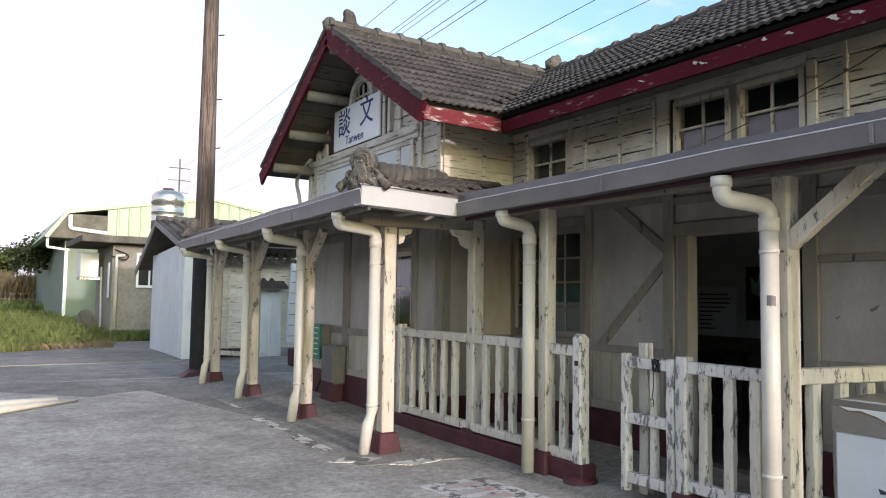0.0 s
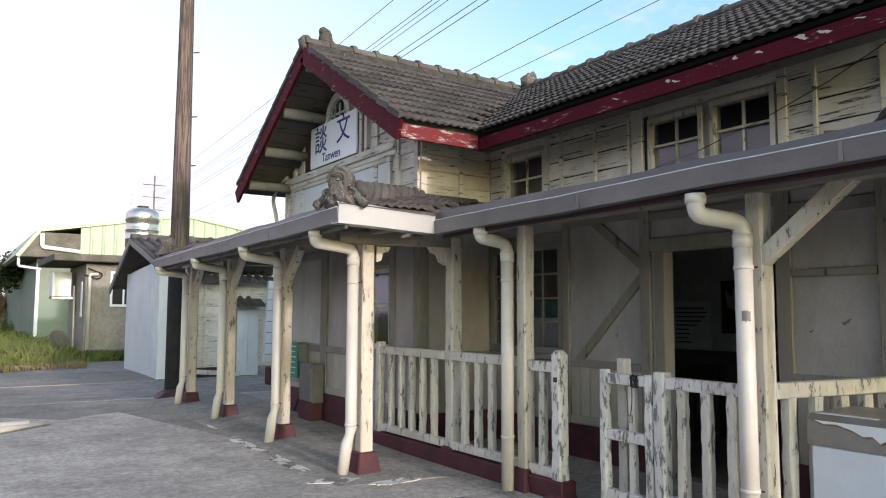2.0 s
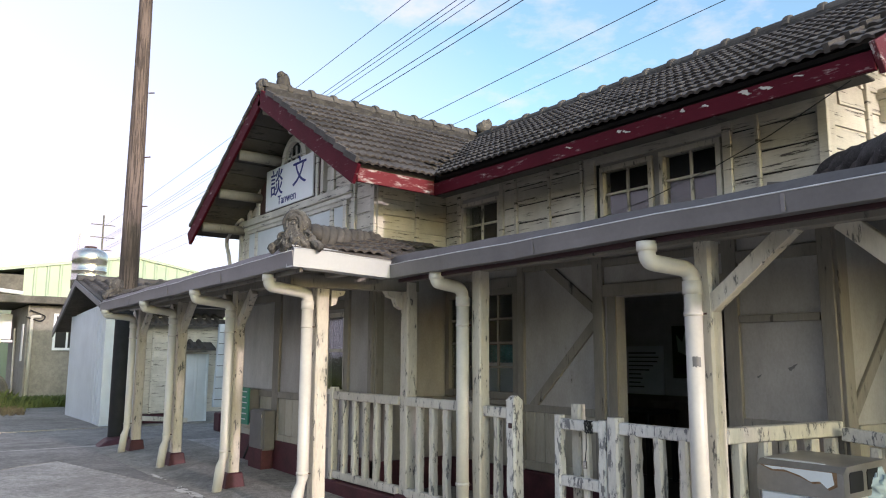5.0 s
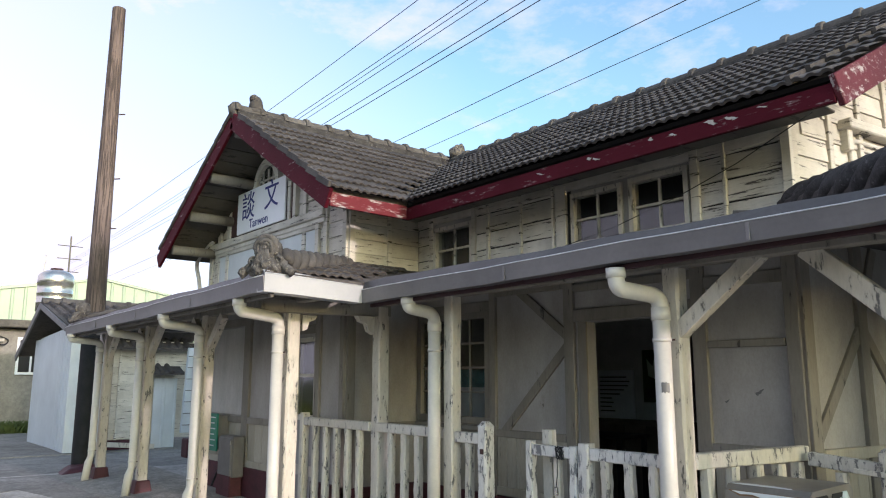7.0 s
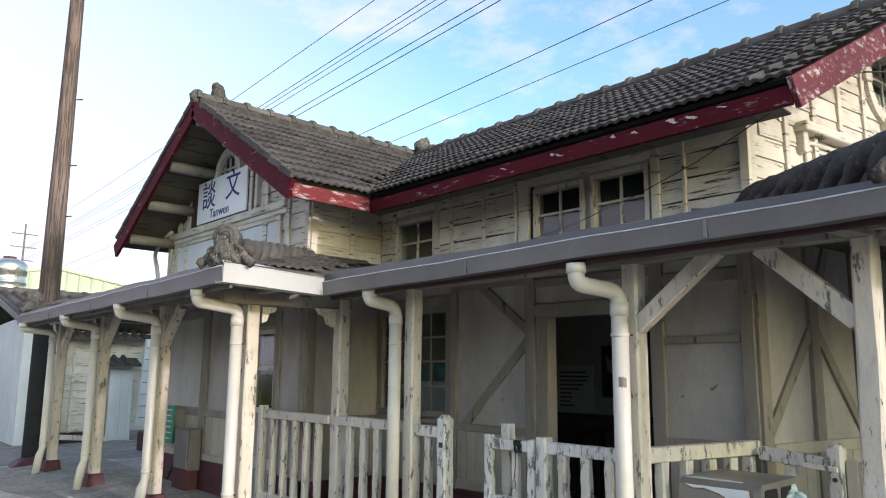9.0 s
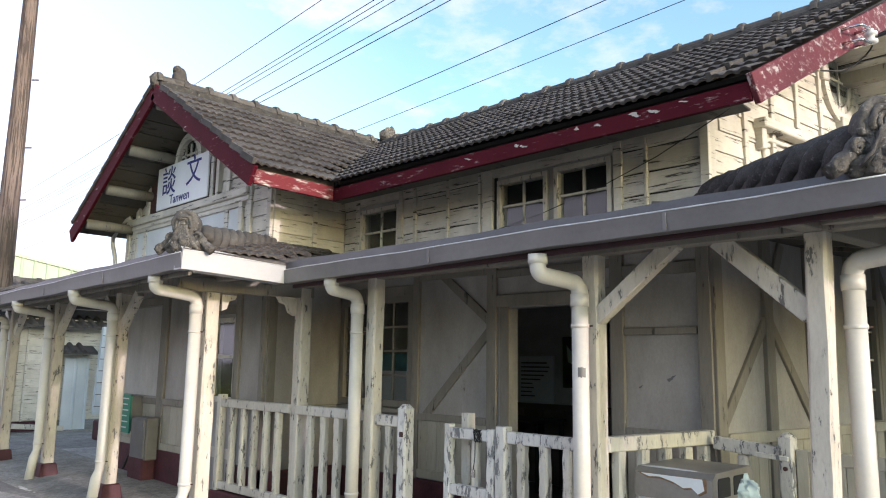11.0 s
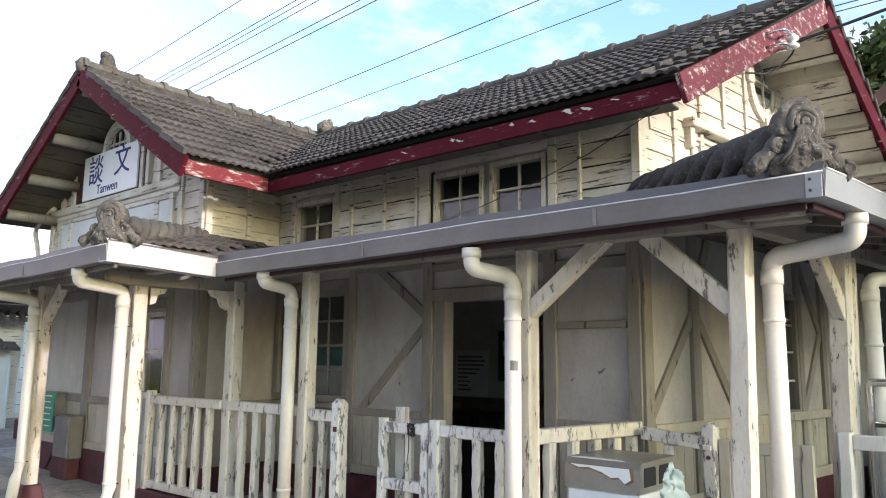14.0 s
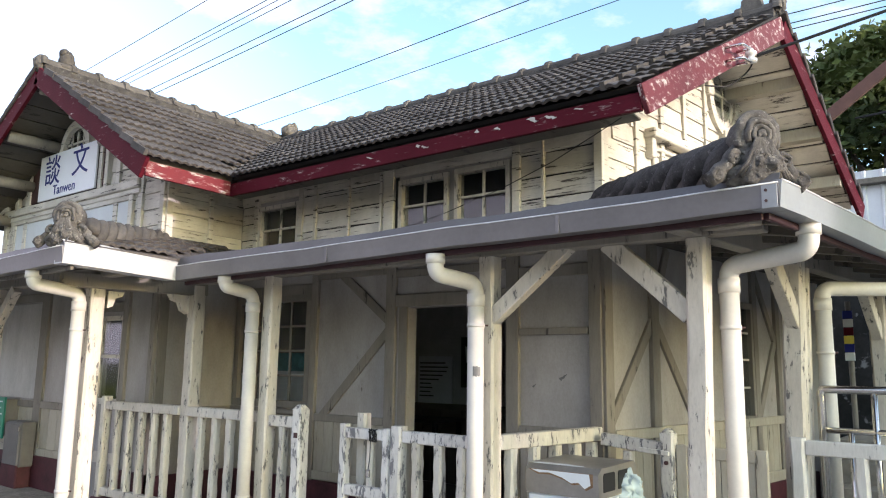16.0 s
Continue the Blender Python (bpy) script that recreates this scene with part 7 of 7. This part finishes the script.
scatter("grass", 26000, in_field, 0.5, M_GRASS, "rough green grass beyond the paving", 0.35, 2, 0.05)
scatter("dry_grass", 4000, lambda r: (r.uniform(-4, 3.2), 21.0 + r.random() ** 2 * 1.6 + max(0, r.uniform(0, 2.2)), 0.6), 0.28, M_DRY, "dry straw at the edge of the paving", 0.7, 3, 0.06)
scatter("weeds", 1500, lambda r: (r.uniform(3.3, 5.1), 24.1 + r.random() * 0.8, 1), 0.35, M_LEAF, "low green weeds along the hut wall", 0.5, 4, 0.14)
scatter("brush", 9000, lambda r: (r.uniform(-16, 4), r.uniform(57.5, 63), 1), 3.0, M_DRY, "tall dry brush behind the far fence", 0.2, 5, 0.03)
scatter("brush", 5000, lambda r: (r.uniform(-16, 5), r.uniform(50, 57), 1), 1.0, M_LEAF, "green brush below the far fence", 0.3, 6, 0.06)
# leafy bank added out of view across the line to block low sky light
bm = bmesh.new()
bmesh.ops.create_grid(bm, x_segments=60, y_segments=8, size=1.0)
for v in bm.verts:
    a = v.co.x
    h = (v.co.y + 1) / 2
    v.co = Vector((-17 - 3 * h + 1.5 * noise.noise(Vector((a * 9, h * 3, 0))), 2 + a * 34, -0.1 + h * (3.2 + 1.0 * noise.noise(Vector((a * 7, 1, 0))))))
tagged(part("backdrop", bm, M_LEAF2), "added unseen bank that blocks the low western sky", "bank", kind="structure")

# unseen hedge added south of the house, behind the viewer, for its shade
bm = box((4.9, -15, -0.05), (24, -13.2, 5.65), 0)
bmesh.ops.subdivide_edges(bm, edges=bm.edges[:], cuts=14, use_grid_fill=True)
for v in bm.verts:
    v.co += Vector((noise.noise(v.co * 1.7), noise.noise(v.co * 1.7 + Vector((5, 0, 0))), noise.noise(v.co * 1.3 + Vector((0, 9, 0))))) * (0.25 if v.co.z > 0.1 else 0)
hd = thing("hedge", (13, -14, 0), "unseen hedge added to shade the south verandah", "hedge")
part("foliage", bm, M_LEAF2, hd)
# hedge added behind the viewer, across the line, to darken the verandah's inside
bm = box((-18, -16, -0.05), (-15.5, 30, 4.3), 0)
bmesh.ops.subdivide_edges(bm, edges=bm.edges[:], cuts=16, use_grid_fill=True)
for v in bm.verts:
    v.co += Vector((noise.noise(v.co * 0.6), noise.noise(v.co * 0.6 + Vector((5, 0, 0))), noise.noise(v.co * 0.5 + Vector((0, 9, 0))))) * (0.8 if v.co.z > 0.1 else 0)
hd = thing("hedge", (-16.7, 7, 0), "unseen hedge added to cut low light into the verandah", "hedge")
part("foliage", bm, M_LEAF2, hd)

# ---- roof tiles ----
TW, TE = 0.27, 0.25


def tile_mesh(w=TW, length=0.30, side=0.0):
    """One interlocking tile with three rolls: a low wave across, a thick rounded nose below; x across, y up the slope."""
    prof = []
    for u in (0, 1, 2):
        for f, k in ((0.0, 0.0), (0.12, 0.12), (0.3, 0.8), (0.5, 1.0), (0.7, 0.8), (0.88, 0.12)):
            prof.append((-0.5 + (u + f) / 3, k))
    prof.append((0.5, 0.0))
    bm = bmesh.new()
    H = 0.017
    bot0 = [bm.verts.new((x * w, 0.006, -0.012 + H * k * 0.86)) for x, k in prof]
    nose = [bm.verts.new((x * w, -0.004 * k, 0.008 + H * k)) for x, k in prof]
    top0 = [bm.verts.new((x * w, 0.012, 0.013 + H * k)) for x, k in prof]
    top1 = [bm.verts.new((x * w, length, -0.012 + H * k * 0.8)) for x, k in prof]
    for i in range(len(prof) - 1):
        bm.faces.new((top0[i], top0[i + 1], top1[i + 1], top1[i]))
        bm.faces.new((nose[i], nose[i + 1], top0[i + 1], top0[i]))
        bm.faces.new((bot0[i], bot0[i + 1], nose[i + 1], nose[i]))
    if side:
        box_ = bmesh.ops.create_cube(bm, size=1.0)["verts"]
        for v in box_:
            lift_ = 0.012 if v.co.y < 0 else 0.0
            v.co = Vector((-0.5 * w + v.co.x * 0.035, (v.co.y + 0.5) * length * 0.88, 0.006 + lift_ + v.co.z * side))
    bmesh.ops.recalc_face_normals(bm, faces=bm.faces)
    me = bpy.data.meshes.new("tile")
    bm.to_mesh(me)
    bm.free()
    me.materials.append(M_TILE)
    return me


TILE = tile_mesh()
VERGE = tile_mesh(TW, 0.30, 0.06)
rt = random.Random(9)


def lay(owner, e0, along, up, rows, span, lift=0.022):
    """Rows of tiles on a slope: e0 the eave's corner; span(row distance) gives the first and last place along the eave."""
    along, up = Vector(along).normalized(), Vector(up).normalized()
    n = along.cross(up)
    if n.z < 0:
        n = -n
    right = up.cross(n)
    for r in range(rows):
        d = r * TE
        a, b = span(d)
        a += rt.uniform(-0.008, 0.008)
        cnt = int((b - a) / TW + 0.5)
        for c in range(cnt):
            p = Vector(e0) + along * (a + (c + 0.5) * TW) + up * (d - 0.085) + n * (lift + 0.016 + rt.uniform(-0.003, 0.003))
            j = rt.uniform(-0.012, 0.012)
            m = Matrix(((right.x, up.x, n.x, p.x), (right.y, up.y, n.y, p.y), (right.z, up.z, n.z, p.z), (0, 0, 0, 1))) @ Matrix.Rotation(j, 4, "Z") @ Matrix.Rotation(-0.03 + rt.uniform(-0.008, 0.008), 4, "X")
            t = new("tile", VERGE if (c == 0) else TILE)
            t.parent = owner
            t.matrix_basis = m


slope_m = Vector((XR - XE, 0, RZ - EZ))
slope_w = Vector((0, YC - YV, RZ - EZW))
kx = (XR - XE) / slope_m.length
lay(roof_main, (XE, 0, EZ), (0, 1, 0), slope_m, int(slope_m.length / TE), lambda d: (south_y(XE + d * kx, 1.756, XE) - 0.03, valley(XE + d * kx) - 0.02))
kw = (YC - YV) / slope_w.length
lay(roof_wing, (0, YV, EZW), (1, 0, 0), slope_w, int(slope_w.length / TE), lambda d: (XK - 0.045, XE + d * kw * (XR - XE) / (YC - YV) - 0.02))
for k in range(10):
    # verge tiles on the hidden slopes show their ends
    p = Vector((XR, s_r, RZ)).lerp(Vector((XB, s_b, EZ)), (k + 0.5) / 10)
    bm = box((p.x - 0.13, p.y - 0.06, p.z - 0.02), (p.x + 0.13, p.y + 0.2, p.z + 0.035), 0.008)
    bm.transform(Matrix.Translation(p) @ Matrix.Rotation(math.atan(0.70) - 0.06, 4, "Y") @ Matrix.Translation(-p))
    part("verge_tile", bm, M_TILE, bpy.data.objects["roof_main_rear"])
    p = Vector((XK, YC, RZ)).lerp(Vector((XK, YV2, EZW)), (k + 0.5) / 10)
    bm = box((p.x - 0.06, p.y - 0.14, p.z - 0.02), (p.x + 0.2, p.y + 0.14, p.z + 0.035), 0.008)
    bm.transform(Matrix.Translation(p) @ Matrix.Rotation(-math.atan(0.62) + 0.06, 4, "X") @ Matrix.Translation(-p))
    part("verge_tile", bm, M_TILE, bpy.data.objects["roof_wing_north"])
# low roofs
s1 = Vector((XW - XG, 0, 2.56 - GZ + 0.06))
k1 = (XW - XG) / s1.length
lay(lr_main, (XG + 0.2, 0, GZ - 0.05), (0, 1, 0), s1, 6, lambda d: (SG + d * k1 * (YS - SG) / (XW - XG) + 0.12, YG + d * k1 * (YN - YG) / (XW - XG) - 0.05), 0.02)
s2 = Vector((0, YN - YG, 2.74 - GZ))
k2_ = (YN - YG) / s2.length
lay(lr_ws, (0, YG + 0.12, GZ + 0.03), (1, 0, 0), s2, 5, lambda d: (WX0 + 0.15 + d * k2_ * (XV - WX0) / (YN - YG), XG + d * k2_ * (XW - XG) / (YN - YG)), 0.02)
s3 = Vector((XV - WX0, 0, 2.70 - GZ + 0.05))
lay(lr_wf, (WX0 + 0.25, 0, GZ - 0.02), (0, 1, 0), s3, 6, lambda d: (YG + 0.15 + d * 0.78, YGN - 0.1 - d * 1.2), 0.02)
s4 = Vector((math.sin(SK), math.cos(SK), 0)) * 1.6 + Vector((0, 0, 0.32))
lay(bpy.data.objects["roof_verandah_south"], (XG + 0.03, SG + 0.22, GZ - 0.04), sv, s4, 5, lambda d: (0.1 + d, 5.6), 0.02)
